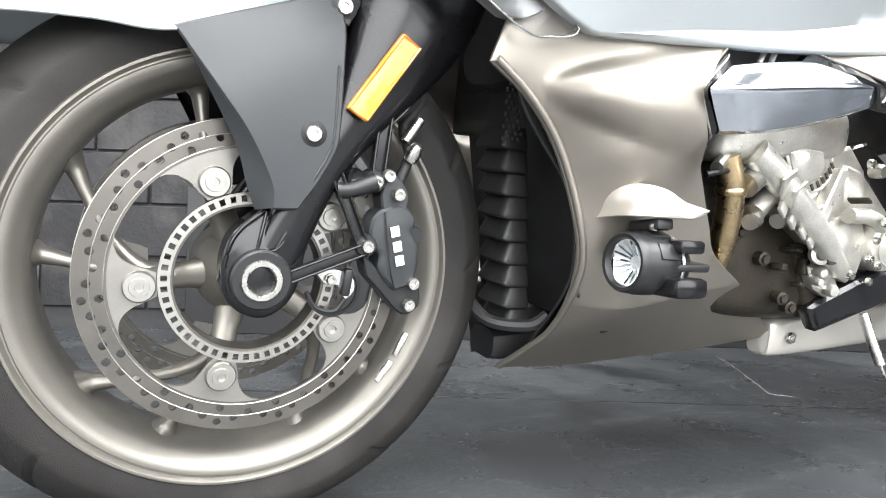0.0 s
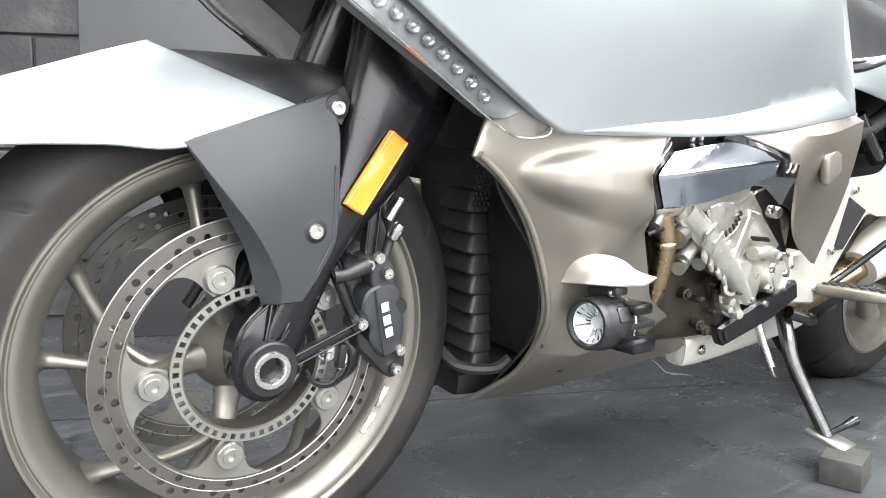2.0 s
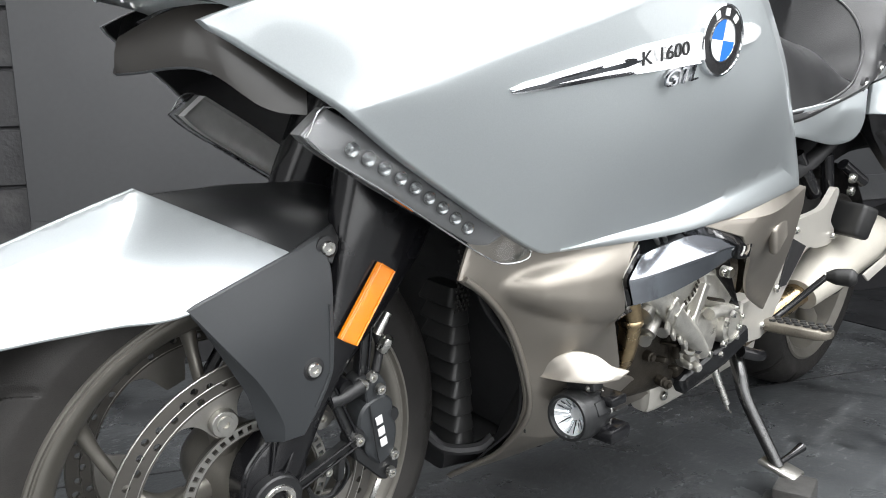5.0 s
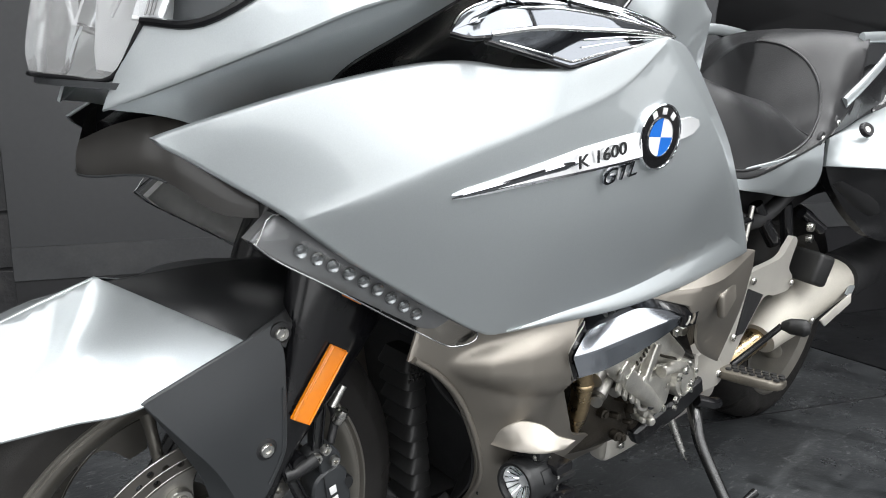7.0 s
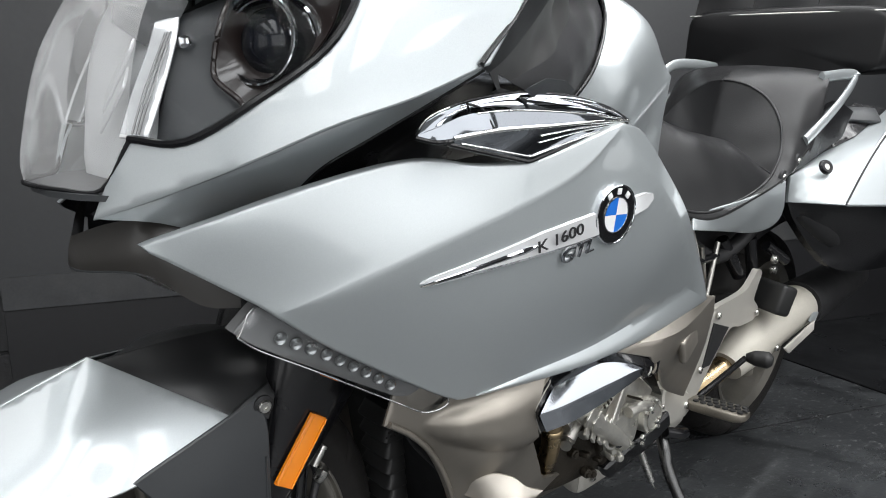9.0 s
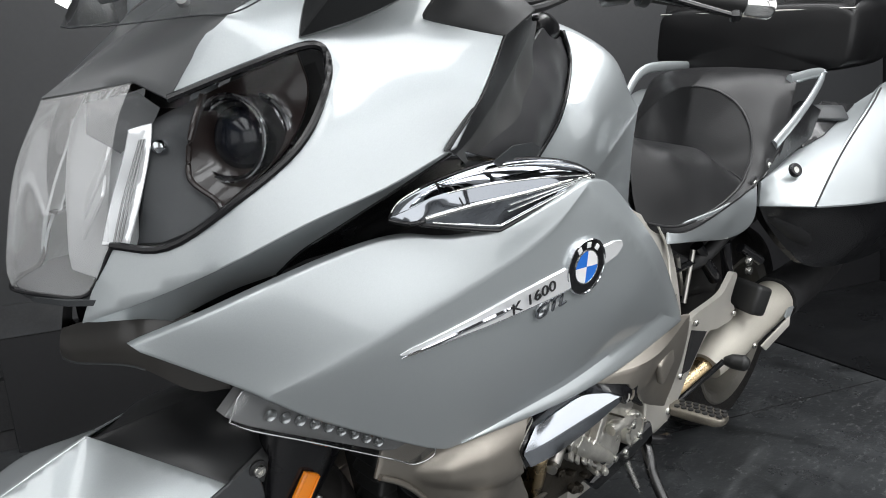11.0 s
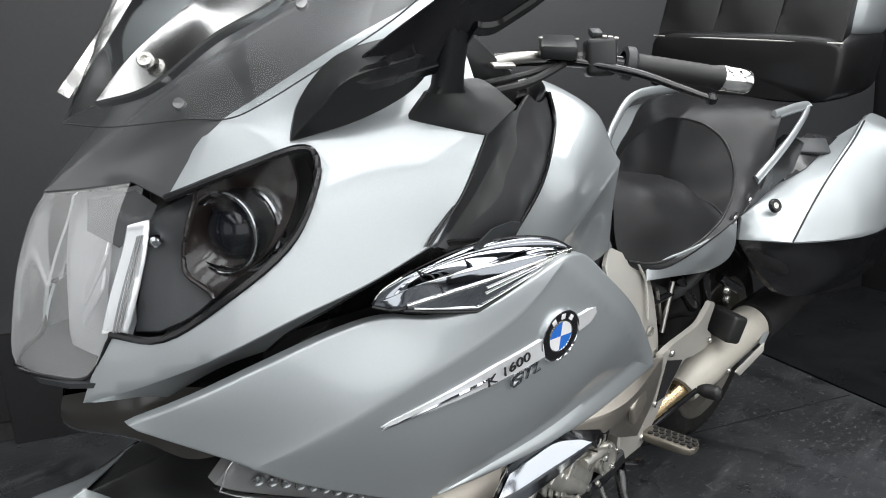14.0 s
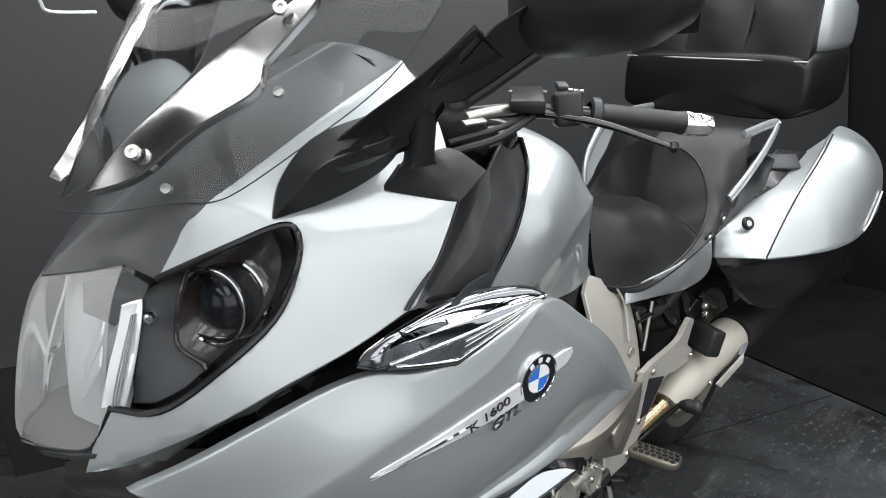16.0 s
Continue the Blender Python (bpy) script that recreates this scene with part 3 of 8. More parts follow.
part("tyre", tyre_shape(0.126, 0.300, 0.228).at(about_axle()), RUBBER, FW, "black road tyre with slanted grooves and dusty sidewall")
for k in range(5):
    # each arm leaves the hub thick and forks at the disc bolt into a nearly straight and a swept spoke
    a = radians(40.5 + 72 * k)
    arm = [(0.03, 0.026), (0.06, 0.034), (0.085, 0.046), (0.104, 0.056)]
    part("spoke_arm", tube([(r * math.cos(a), r * math.sin(a), h) for r, h in arm], [0.019, 0.0145, 0.0125, 0.012], 16, 6, 0.75, (0, 0, 1)).at(about_axle()), RIM, FW)
    for swing in (7.5, 36.5):
        pts = [(0.070, 0.02, 0.034), (0.100, 0.16, 0.034), (0.130, 0.46, 0.026), (0.165, 0.80, 0.016), (0.188, 0.96, 0.010), (0.203, 1.0, 0.008)]
        line = [(r * math.cos(a - radians(swing) * f), r * math.sin(a - radians(swing) * f), h) for r, f, h in pts]
        part("spoke", tube(line, [0.0115, 0.0085, 0.0068, 0.0068, 0.0095, 0.021], 14, 6, 1.35, (0, 0, 1)).at(about_axle()), RIM, FW)


def rotor(y, parent, label):
    """A drilled brake band carried by five broad tabs."""
    n = 360

    def r_in(t):
        u = abs((math.degrees(t) - 40.5 + 36) % 72 - 36)
        return float(np.interp(u, (0, 7.5, 9.4, 10.4, 11.8, 14, 17.5, 22, 36), (0.0885, 0.0895, 0.099, 0.110, 0.118, 0.125, 0.1305, 0.1335, 0.134)))

    ways = [2 * math.pi * k / n for k in range(n)]
    lobes = [(r_in(t) * math.cos(t), r_in(t) * math.sin(t)) for t in ways]
    carrier = part("disc_carrier", plate(circle(0.1345, n), 0.004, [lobes]).at(about_axle(0, AXLE_Z, y)), CARRIER, parent, "pale steel carrier of the brake disc")
    holes = [circle(0.1325, n)]
    for k in range(60):
        a = radians(6 * k + 2.5)
        for r in ((0.1545, 0.1395), (0.1495,), (0.1445,), (0.1495,))[(k + 1) % 4]:
            holes.append([(r * math.cos(a) + 0.0041 * math.cos(b), r * math.sin(a) + 0.0041 * math.sin(b)) for b in [2 * math.pi * j / 14 for j in range(14)]])
    part("brake_band", plate(circle(0.162, n), 0.0056, holes).at(about_axle(0, AXLE_Z, y)), DISC, parent, label)
    part("band_edge", lathe([(0.1618, 0.0016), (0.1628, 0.0008), (0.1628, -0.0008), (0.1618, -0.0016)], 120, closed=True).at(about_axle(0, AXLE_Z, y)), STEEL, parent)
    for r in (0.1352, 0.1475):
        part("wear_groove", lathe([(r - 0.0006, 0.0), (r, 0.0004), (r + 0.0006, 0.0)], 160).at(about_axle(0, AXLE_Z, y - 0.0029)), STEEL, parent)
    return carrier


disc = rotor(-0.073, FW, "drilled steel brake disc")
rotor(0.073, FW, "drilled steel brake disc on the far side")
ring_holes = []
for k in range(48):
    a = 2 * math.pi * k / 48
    w = 2 * math.pi / 48 * 0.26
    ring_holes.append([(r * math.cos(a + e * w), r * math.sin(a + e * w)) for r, e in ((0.0795, -1), (0.0858, -1), (0.0858, 1), (0.0795, 1))])
ring_holes.append(circle(0.0768, 96))
part("sensor_ring", plate(circle(0.0885, 144), 0.003, ring_holes).at(about_axle(0, AXLE_Z, -0.0785)), STEEL, FW, "slotted steel wheel-speed ring")
part("hub_flange", lathe([(0.0768, 0.0), (0.0768, 0.024), (0.0745, 0.024), (0.0735, 0.020), (0.0735, 0.0)], 96, closed=True).at(about_axle(0, AXLE_Z, -0.054)), DISC, FW, "dull steel drum behind the ring")
for k in range(5):
    a = radians(40.5 + 72 * k)
    x, z = 0.1045 * math.cos(a), AXLE_Z + 0.1045 * math.sin(a)
    part("disc_boss", lathe([(0.012, 0.0), (0.014, 0.014), (0.0, 0.014)], 20).at(place((x, -0.052, z), LEFT)), RIM, FW)
    b = part("disc_bolt", lathe([(0.0, 0.0), (0.0155, 0.0), (0.0155, 0.006), (0.014, 0.008), (0.0095, 0.008), (0.009, 0.010), (0.0045, 0.010), (0.004, 0.006), (0, 0.006)], 24).at(place((x, -0.0755, z), LEFT)), STEEL, FW)
# balance weights on the rim
for a in (-24.5, -35.0):
    c, d = math.cos(radians(a)), math.sin(radians(a))
    part("balance_weight", rbox(0.007, 0.030, 0.004, 0.001).at(place((0.2060 * c, -0.0475, AXLE_Z + 0.2060 * d), (-c * 0.6, -0.8, -d * 0.6), (-d, 0, c))), BOLT, FW, "grey stick-on balance weight")

# ---- rear wheel, low behind the engine ----
RW = part("rear_wheel", lathe([(0.0, 0.07), (0.05, 0.07), (0.07, 0.03), (0.07, -0.05), (0.0, -0.05)], 32).at(about_axle(1.66, 0.312)), RIM, BIKE, "bronze-grey cast rear wheel")
part("rim", lathe([(0.232, 0.085), (0.226, 0.088), (0.205, 0.075), (0.195, 0.03), (0.195, -0.03), (0.205, -0.075), (0.226, -0.088), (0.232, -0.085)], 72).at(about_axle(1.66, 0.312)), RIM, RW)
part("tyre", tyre_shape(0.19, 0.318, 0.228, 480).at(about_axle(1.66, 0.312)), RUBBER, RW, "wide black rear tyre")
for k in range(5):
    a = radians(20 + 72 * k)
    part("spoke", tube([(1.66 + r * math.cos(a), -0.02, 0.312 + r * math.sin(a)) for r in (0.05, 0.12, 0.2)], [0.03, 0.018, 0.03], 12), RIM, RW)

# ---- front fork leg, caliper and axle ----
leg = ((-0.012, -0.088, 0.283, 0.030, 0.018), (0.0, -0.088, 0.303, 0.036, 0.020), (0.022, -0.088, 0.335, 0.030, 0.021), (0.046, -0.090, 0.39, 0.026, 0.022), (0.075, -0.090, 0.445, 0.028, 0.023), (0.108, -0.086, 0.50, 0.042, 0.027),
       (0.135, -0.080, 0.555, 0.060, 0.034), (0.160, -0.072, 0.605, 0.074, 0.042), (0.180, -0.062, 0.66, 0.082, 0.046), (0.19, -0.055, 0.71, 0.08, 0.046))
leg_line, leg_size = smooth_line([q[:3] for q in leg], 5), smooth_line([(*q[3:], 0) for q in leg], 5)
FORK = part("fork_leg", loft([[Vector((c.x + u * h.x * 0.79, c.y + v * h.y, c.z - u * h.x * 0.61)) for u, v in oval(32, 2.3)] for c, h in zip(leg_line, leg_size)]), GLOSS, BIKE, "black gloss cast fork leg", 60)
part("fork_leg", loft([[Vector((cx + u * hx * 0.79, -cy + v * hy, cz - u * hx * 0.61)) for u, v in oval(16, 3.2)]
    for cx, cy, cz, hx, hy in ((0.0, -0.088, 0.303, 0.036, 0.020), (0.046, -0.090, 0.39, 0.026, 0.022), (0.108, -0.086, 0.50, 0.042, 0.025), (0.155, -0.070, 0.605, 0.066, 0.034), (0.18, -0.05, 0.71, 0.06, 0.036))]), GLOSS, BIKE, "black gloss cast fork leg on the far side")
part("axle_nut", lathe([(0.0, 0.0), (0.030, 0.0), (0.030, 0.012), (0.028, 0.014), (0.0185, 0.014), (0.017, 0.011), (0.0155, 0.011), (0.0145, -0.004), (0.0, -0.004)], 40).at(place((0.003, -0.105, 0.306), LEFT)), SATIN, FORK, "black axle clamp")
part("axle_ring", lathe([(0.0205, 0.008), (0.0205, 0.0155), (0.0195, 0.017), (0.0150, 0.017), (0.0138, 0.0155), (0.0132, 0.002)], 40).at(place((0.003, -0.105, 0.306), LEFT)), BOLT, FORK, "bright turned axle end")
FOOT = part("fork_foot", panel([(0.008, -0.098, 0.373), (-0.012, -0.100, 0.357), (-0.024, -0.102, 0.343, 1), (-0.030, -0.103, 0.318, 1), (-0.026, -0.104, 0.289, 1), (-0.012, -0.105, 0.273, 1), (0.010, -0.106, 0.268, 1), (0.030, -0.106, 0.281, 1), (0.041, -0.104, 0.303, 1), (0.046, -0.102, 0.335), (0.052, -0.098, 0.368), (0.036, -0.098, 0.376)],
                               [(0.003, -0.112, 0.306), (0.018, -0.106, 0.345)], step=0.007, thick=0.030, lip=0.003, ease=5e-5), GLOSS, FORK, "black gloss axle clamp of the fork")
for line in (((0.007, -0.103, 0.372), (0.002, -0.108, 0.350), (-0.003, -0.111, 0.329)), ((0.034, -0.104, 0.366), (0.024, -0.109, 0.350), (0.016, -0.112, 0.337)), ((-0.004, -0.112, 0.328), (0.006, -0.113, 0.333), (0.016, -0.112, 0.336), (0.024, -0.109, 0.344)),
             ((0.006, -0.101, 0.373), (-0.014, -0.102, 0.357), (-0.026, -0.104, 0.340), (-0.031, -0.104, 0.316))):
    part("rib", tube(line, 0.0017, 8), GLOSS, FOOT)


def truss(name, a, b, wide, deep=0.012, mat=None):
    """A flat arm with two raised rails."""
    a, b = Vector(a), Vector(b)
    way = (b - a).normalized()
    side_way = way.cross(Vector((0, -1, 0))).normalized() * wide / 2
    arm = part(name, rbox(wide, (b - a).length, deep, 0.002).at(place((a + b) / 2 + Vector((0, deep / 2 + 0.002, 0)), (0, -1, 0), (0, 0, 1)) @ Matrix.Rotation(math.atan2((b - a).z, (b - a).x) - math.pi / 2, 4, "Z")), SATIN, FORK, "black cast caliper bracket with raised rails")
    for e in (-1, 1):
        part("rail", tube([a + side_way * e, b + side_way * e], 0.0017, 8), mat or GLOSS, arm)
    return arm


truss("caliper_bracket", (0.024, -0.108, 0.304), (0.111, -0.110, 0.339), 0.011)
truss("caliper_bracket", (0.074, -0.108, 0.414), (0.106, -0.110, 0.345), 0.011)
truss("caliper_bracket", (0.124, -0.104, 0.478), (0.119, -0.106, 0.410), 0.013)
part("caliper_bracket", tube([(0.076, -0.104, 0.398), (0.092, -0.106, 0.400), (0.116, -0.108, 0.410)], [0.009, 0.0085, 0.010], 14), SATIN, FORK)
part("bracket_hollow", lathe([(0.0, 0.0), (0.006, 0.001), (0.0095, 0.004), (0.0105, 0.0), (0.0105, -0.01)], 24).at(place((0.094, -0.106, 0.412), LEFT)), GLOSS, FORK)
for at in ((0.111, -0.106, 0.342), (0.116, -0.104, 0.410)):
    part("bracket_boss", lathe([(0.0, 0.004), (0.0105, 0.004), (0.0125, 0.001), (0.013, -0.014)], 24).at(place(at, LEFT)), SATIN, FORK)
CAL = part("caliper", panel([(0.130, -0.106, 0.379, 1), (0.141, -0.106, 0.383, 1), (0.153, -0.106, 0.383, 1), (0.164, -0.106, 0.372, 1), (0.162, -0.106, 0.356, 1), (0.170, -0.106, 0.341, 1), (0.171, -0.106, 0.320, 1), (0.166, -0.106, 0.303, 1), (0.150, -0.106, 0.296), (0.142, -0.106, 0.303, 1), (0.131, -0.106, 0.318, 1), (0.131, -0.106, 0.333, 1), (0.121, -0.106, 0.343, 1), (0.118, -0.106, 0.356, 1), (0.121, -0.106, 0.371, 1)],
                            [(0.143, -0.109, 0.362), (0.151, -0.109, 0.322), (0.146, -0.109, 0.342)], step=0.005, thick=0.030, lip=0.003), GREYPL, FORK, "dark grey four-piston brake caliper")
part("caliper_tongue", panel([(0.130, -0.104, 0.380), (0.127, -0.104, 0.397, 1), (0.132, -0.104, 0.413, 1), (0.142, -0.104, 0.415, 1), (0.151, -0.104, 0.405, 1), (0.156, -0.104, 0.394, 1), (0.153, -0.104, 0.382)], step=0.006, thick=0.025, lip=0.002), GREYPL, CAL)
part("caliper_arm", panel([(0.112, -0.101, 0.330), (0.142, -0.101, 0.302, 1), (0.153, -0.101, 0.294, 1), (0.168, -0.101, 0.303, 1), (0.179, -0.101, 0.292, 1), (0.180, -0.101, 0.276, 1), (0.169, -0.101, 0.267, 1), (0.157, -0.101, 0.270, 1), (0.135, -0.101, 0.292, 1), (0.118, -0.101, 0.309)], step=0.006, thick=0.024, lip=0.002), SATIN, CAL, "black lower arm of the caliper")
part("caliper_split", tube([(0.129, -0.1085, 0.379), (0.1335, -0.1105, 0.350), (0.140, -0.1105, 0.318), (0.147, -0.108, 0.298)], 0.0009, 6), DARK, CAL)
part("piston_cap", lathe([(0.0, 0.002), (0.009, 0.002), (0.0105, 0.0), (0.0105, -0.02)], 24).at(place((0.168, -0.102, 0.354), LEFT)), SATIN, CAL)
for x, z in ((0.1415, 0.3585), (0.1455, 0.3425), (0.1495, 0.3275)):
    part("white_bar", rbox(0.010, 0.0115, 0.0015, 0.0012).at(place((x, -0.1112, z), LEFT) @ Matrix.Rotation(radians(14), 4, "Z")), WHITE, CAL, "white block standing for a raised maker's mark")
for x, y, z in ((0.130, -0.106, 0.417), (0.143, -0.106, 0.398), (0.170, -0.103, 0.301), (0.167, -0.103, 0.277), (0.111, -0.110, 0.342), (0.116, -0.108, 0.410)):
    screw(CAL, (x, y, z), r=0.0072, high=0.007)
part("brake_hose", tube([(0.15, -0.088, 0.41), (0.165, -0.075, 0.44), (0.162, -0.06, 0.47), (0.185, -0.05, 0.50), (0.19, -0.02, 0.53)], 0.006, 10), DARK, FORK)
part("banjo", lathe([(0, 0), (0.008, 0), (0.009, 0.012), (0.006, 0.02), (0, 0.02)], 14).at(place((0.163, -0.082, 0.435), (0.3, -0.4, 0.85))), BOLT, FORK, "zinc hose fitting")
part("banjo", lathe([(0, 0), (0.006, 0), (0.006, 0.03), (0, 0.03)], 12).at(place((0.158, -0.078, 0.455), (0.5, 0, 0.8))), BOLT, FORK, "zinc hose fitting")
part("sensor", rbox(0.012, 0.010, 0.030, 0.003).at(place((0.098, -0.092, 0.300), (0.1, 0, 1))), SATIN, FORK, "small black wheel-speed sensor")
part("sensor_shield", lathe([(0.030, 0), (0.030, 0.004), (0.0265, 0.005), (0.0265, 0)], 36, closed=True, sweep=0.62).at(place((0.084, -0.088, 0.292), LEFT) @ Matrix.Rotation(radians(-160), 4, "Z")), SATIN, FORK, "black guard round the sensor")
part("sensor_plate", panel([(0.066, -0.090, 0.308), (0.084, -0.090, 0.313, 1), (0.104, -0.090, 0.306, 1), (0.108, -0.090, 0.290, 1), (0.098, -0.090, 0.280), (0.090, -0.090, 0.296, 1), (0.074, -0.090, 0.298)], step=0.006, thick=0.005), POLISHED, FORK, "bright sensor mounting plate")
part("sensor_lead", tube([(0.098, -0.092, 0.282), (0.086, -0.092, 0.268), (0.066, -0.090, 0.272), (0.056, -0.088, 0.288)], 0.0028, 8), DARK, FORK)
screw(FORK, (0.080, -0.094, 0.303), r=0.0055)
# orange side reflector
ref = part("reflector", panel([(0.1275, -0.122, 0.5590), (0.1460, -0.123, 0.5482), (0.0940, -0.126, 0.4702), (0.0755, -0.124, 0.4810)], [(0.110, -0.1265, 0.515)], step=0.008, thick=0.006), ORANGE, BIKE, "orange ribbed plastic side reflector")
part("reflector_rim", tube([(0.1275, -0.1235, 0.5590), (0.1460, -0.1245, 0.5482), (0.0940, -0.1275, 0.4702), (0.0755, -0.1255, 0.4810), (0.1275, -0.1235, 0.5590)], 0.0013, 6, bent=False), ORANGE, ref)

# ---- front mudguard ----
aside = Matrix.Translation((0, 0.04, 0))
crown = panel([(-0.086, 0.0, 0.623), (0.028, -0.139, 0.575), (0.084, -0.134, 0.589, 1), (0.125, -0.125, 0.580, 1), (0.165, -0.11, 0.555), (0.20, 0.0, 0.605), (0.145, 0.0, 0.628, 1), (0.052, 0.0, 0.631, 1), (-0.046, 0.0, 0.627, 1)],
              [(0.0, -0.09, 0.605), (0.06, -0.09, 0.613), (0.11, -0.08, 0.610)], view=(0, -0.55, 0.8), step=0.012, thick=0.004)
MUD = part("front_mudguard", crown.both().at(aside), SATIN, BIKE, "black satin centre of the front mudguard")
# the silver nose of the mudguard
nose_half = panel([(-0.084, 0.0, 0.632), (0.030, -0.141, 0.577), (-0.080, -0.144, 0.534, 1), (-0.150, -0.140, 0.532, 1), (-0.215, -0.134, 0.5285, 1), (-0.29, -0.118, 0.519, 1), (-0.345, -0.070, 0.503, 1), (-0.365, 0.0, 0.497), (-0.30, 0.0, 0.543, 1), (-0.163, 0.0, 0.6015, 1)],
                  [(-0.13, -0.105, 0.582)], view=(-0.25, -0.75, 0.6), step=0.012, thick=0.003, ease=1e-3)
part("mudguard_nose", nose_half.both().at(aside), SILVER, MUD, "silver-painted pointed front of the mudguard")
# grey side covers of the mudguard
cover = panel([(-0.083, -0.104, 0.535), (0.029, -0.102, 0.578), (0.062, -0.097, 0.590), (0.071, -0.106, 0.560, 1), (0.0705, -0.114, 0.520, 1), (0.069, -0.120, 0.455, 1), (0.064, -0.121, 0.433, 1), (0.049, -0.122, 0.404), (0.032, -0.122, 0.379), (0.009, -0.121, 0.378), (0.007, -0.122, 0.401, 1), (-0.016, -0.122, 0.446, 1), (-0.044, -0.118, 0.484, 1)],
              [(0.01, -0.119, 0.50), (0.03, -0.122, 0.43)], step=0.009, lip=0.0018)
cover_in = panel([(-0.083, -0.104, 0.535), (-0.044, -0.118, 0.484, 1), (-0.016, -0.122, 0.446, 1), (0.007, -0.122, 0.401, 1), (0.009, -0.121, 0.378), (-0.005, -0.105, 0.374), (-0.014, -0.106, 0.396, 1), (-0.025, -0.106, 0.432, 1), (-0.039, -0.106, 0.459, 1), (-0.058, -0.105, 0.493, 1)], view=(-0.5, -0.8, 0), step=0.008, rim=False)
SIDE = part("side_cover", cover + cover_in, GREYPL, MUD, "dark grey plastic side cover with a bevelled front and two screws", 16)
part("cover_bead", tube([(0.066, -0.1155, 0.520), (0.0645, -0.1205, 0.456), (0.0595, -0.1220, 0.434), (0.046, -0.1225, 0.408)], 0.0012, 6), GREYPL, SIDE)
part("side_cover", (cover + cover_in).flip().at(Matrix.Translation((0, 0.08, 0))), GREYPL, MUD, "dark grey plastic side cover", 16)
part("corner_plate", panel([(0.034, -0.100, 0.583), (0.083, -0.091, 0.601), (0.088, -0.096, 0.585), (0.076, -0.103, 0.562)], step=0.01), SATIN, MUD)
for at in ((0.043, -0.121, 0.452), (0.071, -0.1005, 0.579)):
    part("washer", lathe([(0.0, 0.001), (0.012, 0.001), (0.0135, 0.0), (0.0135, -0.003)], 24).at(place(at, LEFT)), DARK, MUD)
    screw(MUD, (at[0], at[1] - 0.001, at[2]), r=0.0085, high=0.004)

# ---- main silver side panels ----
SIDE_TOP = [(-0.067, -0.120, 0.797), (-0.012, -0.160, 0.824, 1), (0.059, -0.190, 0.852, 1), (0.144, -0.215, 0.877, 1), (0.202, -0.237, 0.887, 1), (0.245, -0.268, 0.8835, 1), (0.305, -0.295, 0.889, 1), (0.374, -0.310, 0.911, 1), (0.445, -0.318, 0.934, 1)]
SIDE_REAR = [(0.500, -0.320, 0.925, 1), (0.570, -0.320, 0.876, 1), (0.655, -0.315, 0.814, 1), (0.722, -0.306, 0.756, 1), (0.792, -0.301, 0.672, 1), (0.812, -0.301, 0.637)]
SIDE_LOW = [(0.643, -0.288, 0.606, 1), (0.506, -0.274, 0.589, 1), (0.390, -0.252, 0.581, 1), (0.306, -0.232, 0.577, 1), (0.262, -0.224, 0.586, 1), (0.114, -0.203, 0.674, 1), (0.026, -0.178, 0.739, 1), (-0.050, -0.135, 0.788, 1)]
CR = [(0.040, -0.188, 0.728), (0.10, -0.224, 0.756), (0.165, -0.256, 0.788), (0.28, -0.296, 0.838), (0.37, -0.315, 0.880), (0.445, -0.319, 0.934)]
REAR_IN = [(0.470, -0.3225, 0.908), (0.53, -0.327, 0.862), (0.612, -0.326, 0.800), (0.678, -0.315, 0.742), (0.722, -0.301, 0.690), (0.738, -0.292, 0.668)]
LOW_IN = [(0.63, -0.279, 0.637), (0.51, -0.266, 0.609), (0.39, -0.249, 0.592), (0.306, -0.232, 0.579)]
SIDE_REAR = [(x, y + 0.006, z, 1) for x, y, z, *_ in SIDE_REAR]
r_top, r_cr = run(SIDE_TOP), run(CR)
soft = [min(1.0, 5 * k / (len(r_cr) - 1), 5 * (1 - k / (len(r_cr) - 1))) for k in range(len(r_cr))]
r_up = [p + Vector((0, 0.0026, 0.0095)) * s for p, s in zip(r_cr, soft)]
r_lo = [p + Vector((0, 0.0016, -0.0095)) * s for p, s in zip(r_cr, soft)]
r_mid = [p + Vector((0, 0.0006, 0)) * s for p, s in zip(r_cr, soft)]
r_tip = run([CR[0], (0.026, -0.178, 0.739), (-0.050, -0.135, 0.788), SIDE_TOP[0]])
r_rear = run([SIDE_TOP[-1]] + SIDE_REAR)
r_low = run([SIDE_REAR[-1]] + SIDE_LOW[:4])
r_front = run(SIDE_LOW[3:6] + [CR[0]])
r_rin, r_lin = run([SIDE_TOP[-1]] + REAR_IN), run([REAR_IN[-1]] + LOW_IN[:3] + [SIDE_LOW[3]])
side = panel(skin(r_top, r_up[::-1], r_tip), step=0.013, rim=False)
side += loft([r_up, [a.lerp(b, 0.5) for a, b in zip(r_up, r_mid)], r_mid, [a.lerp(b, 0.5) for a, b in zip(r_mid, r_lo)], r_lo], cap=False, ring=False)
side += panel(skin(r_lo, r_rin, r_lin, r_front), [(0.443, -0.3205, 0.823), (0.42, -0.308, 0.74), (0.58, -0.320, 0.745), (0.30, -0.278, 0.70)], step=0.013, rim=False, ease=8e-4)
r_back = even(r_rear, len(r_rin))
side += loft([[a.lerp(b, f) for a, b in zip(r_rin, r_back)] for f in (0, 0.25, 0.5, 0.75, 1)], cap=False, ring=False)
low_band = even(r_low, len(r_lin))
side += loft([[a.lerp(b, f) + Vector((0, -0.0022 * math.sin(math.pi * f), 0)) for a, b in zip(r_lin, low_band)] for f in (0, 0.2, 0.4, 0.6, 0.8, 1)], cap=False, ring=False)
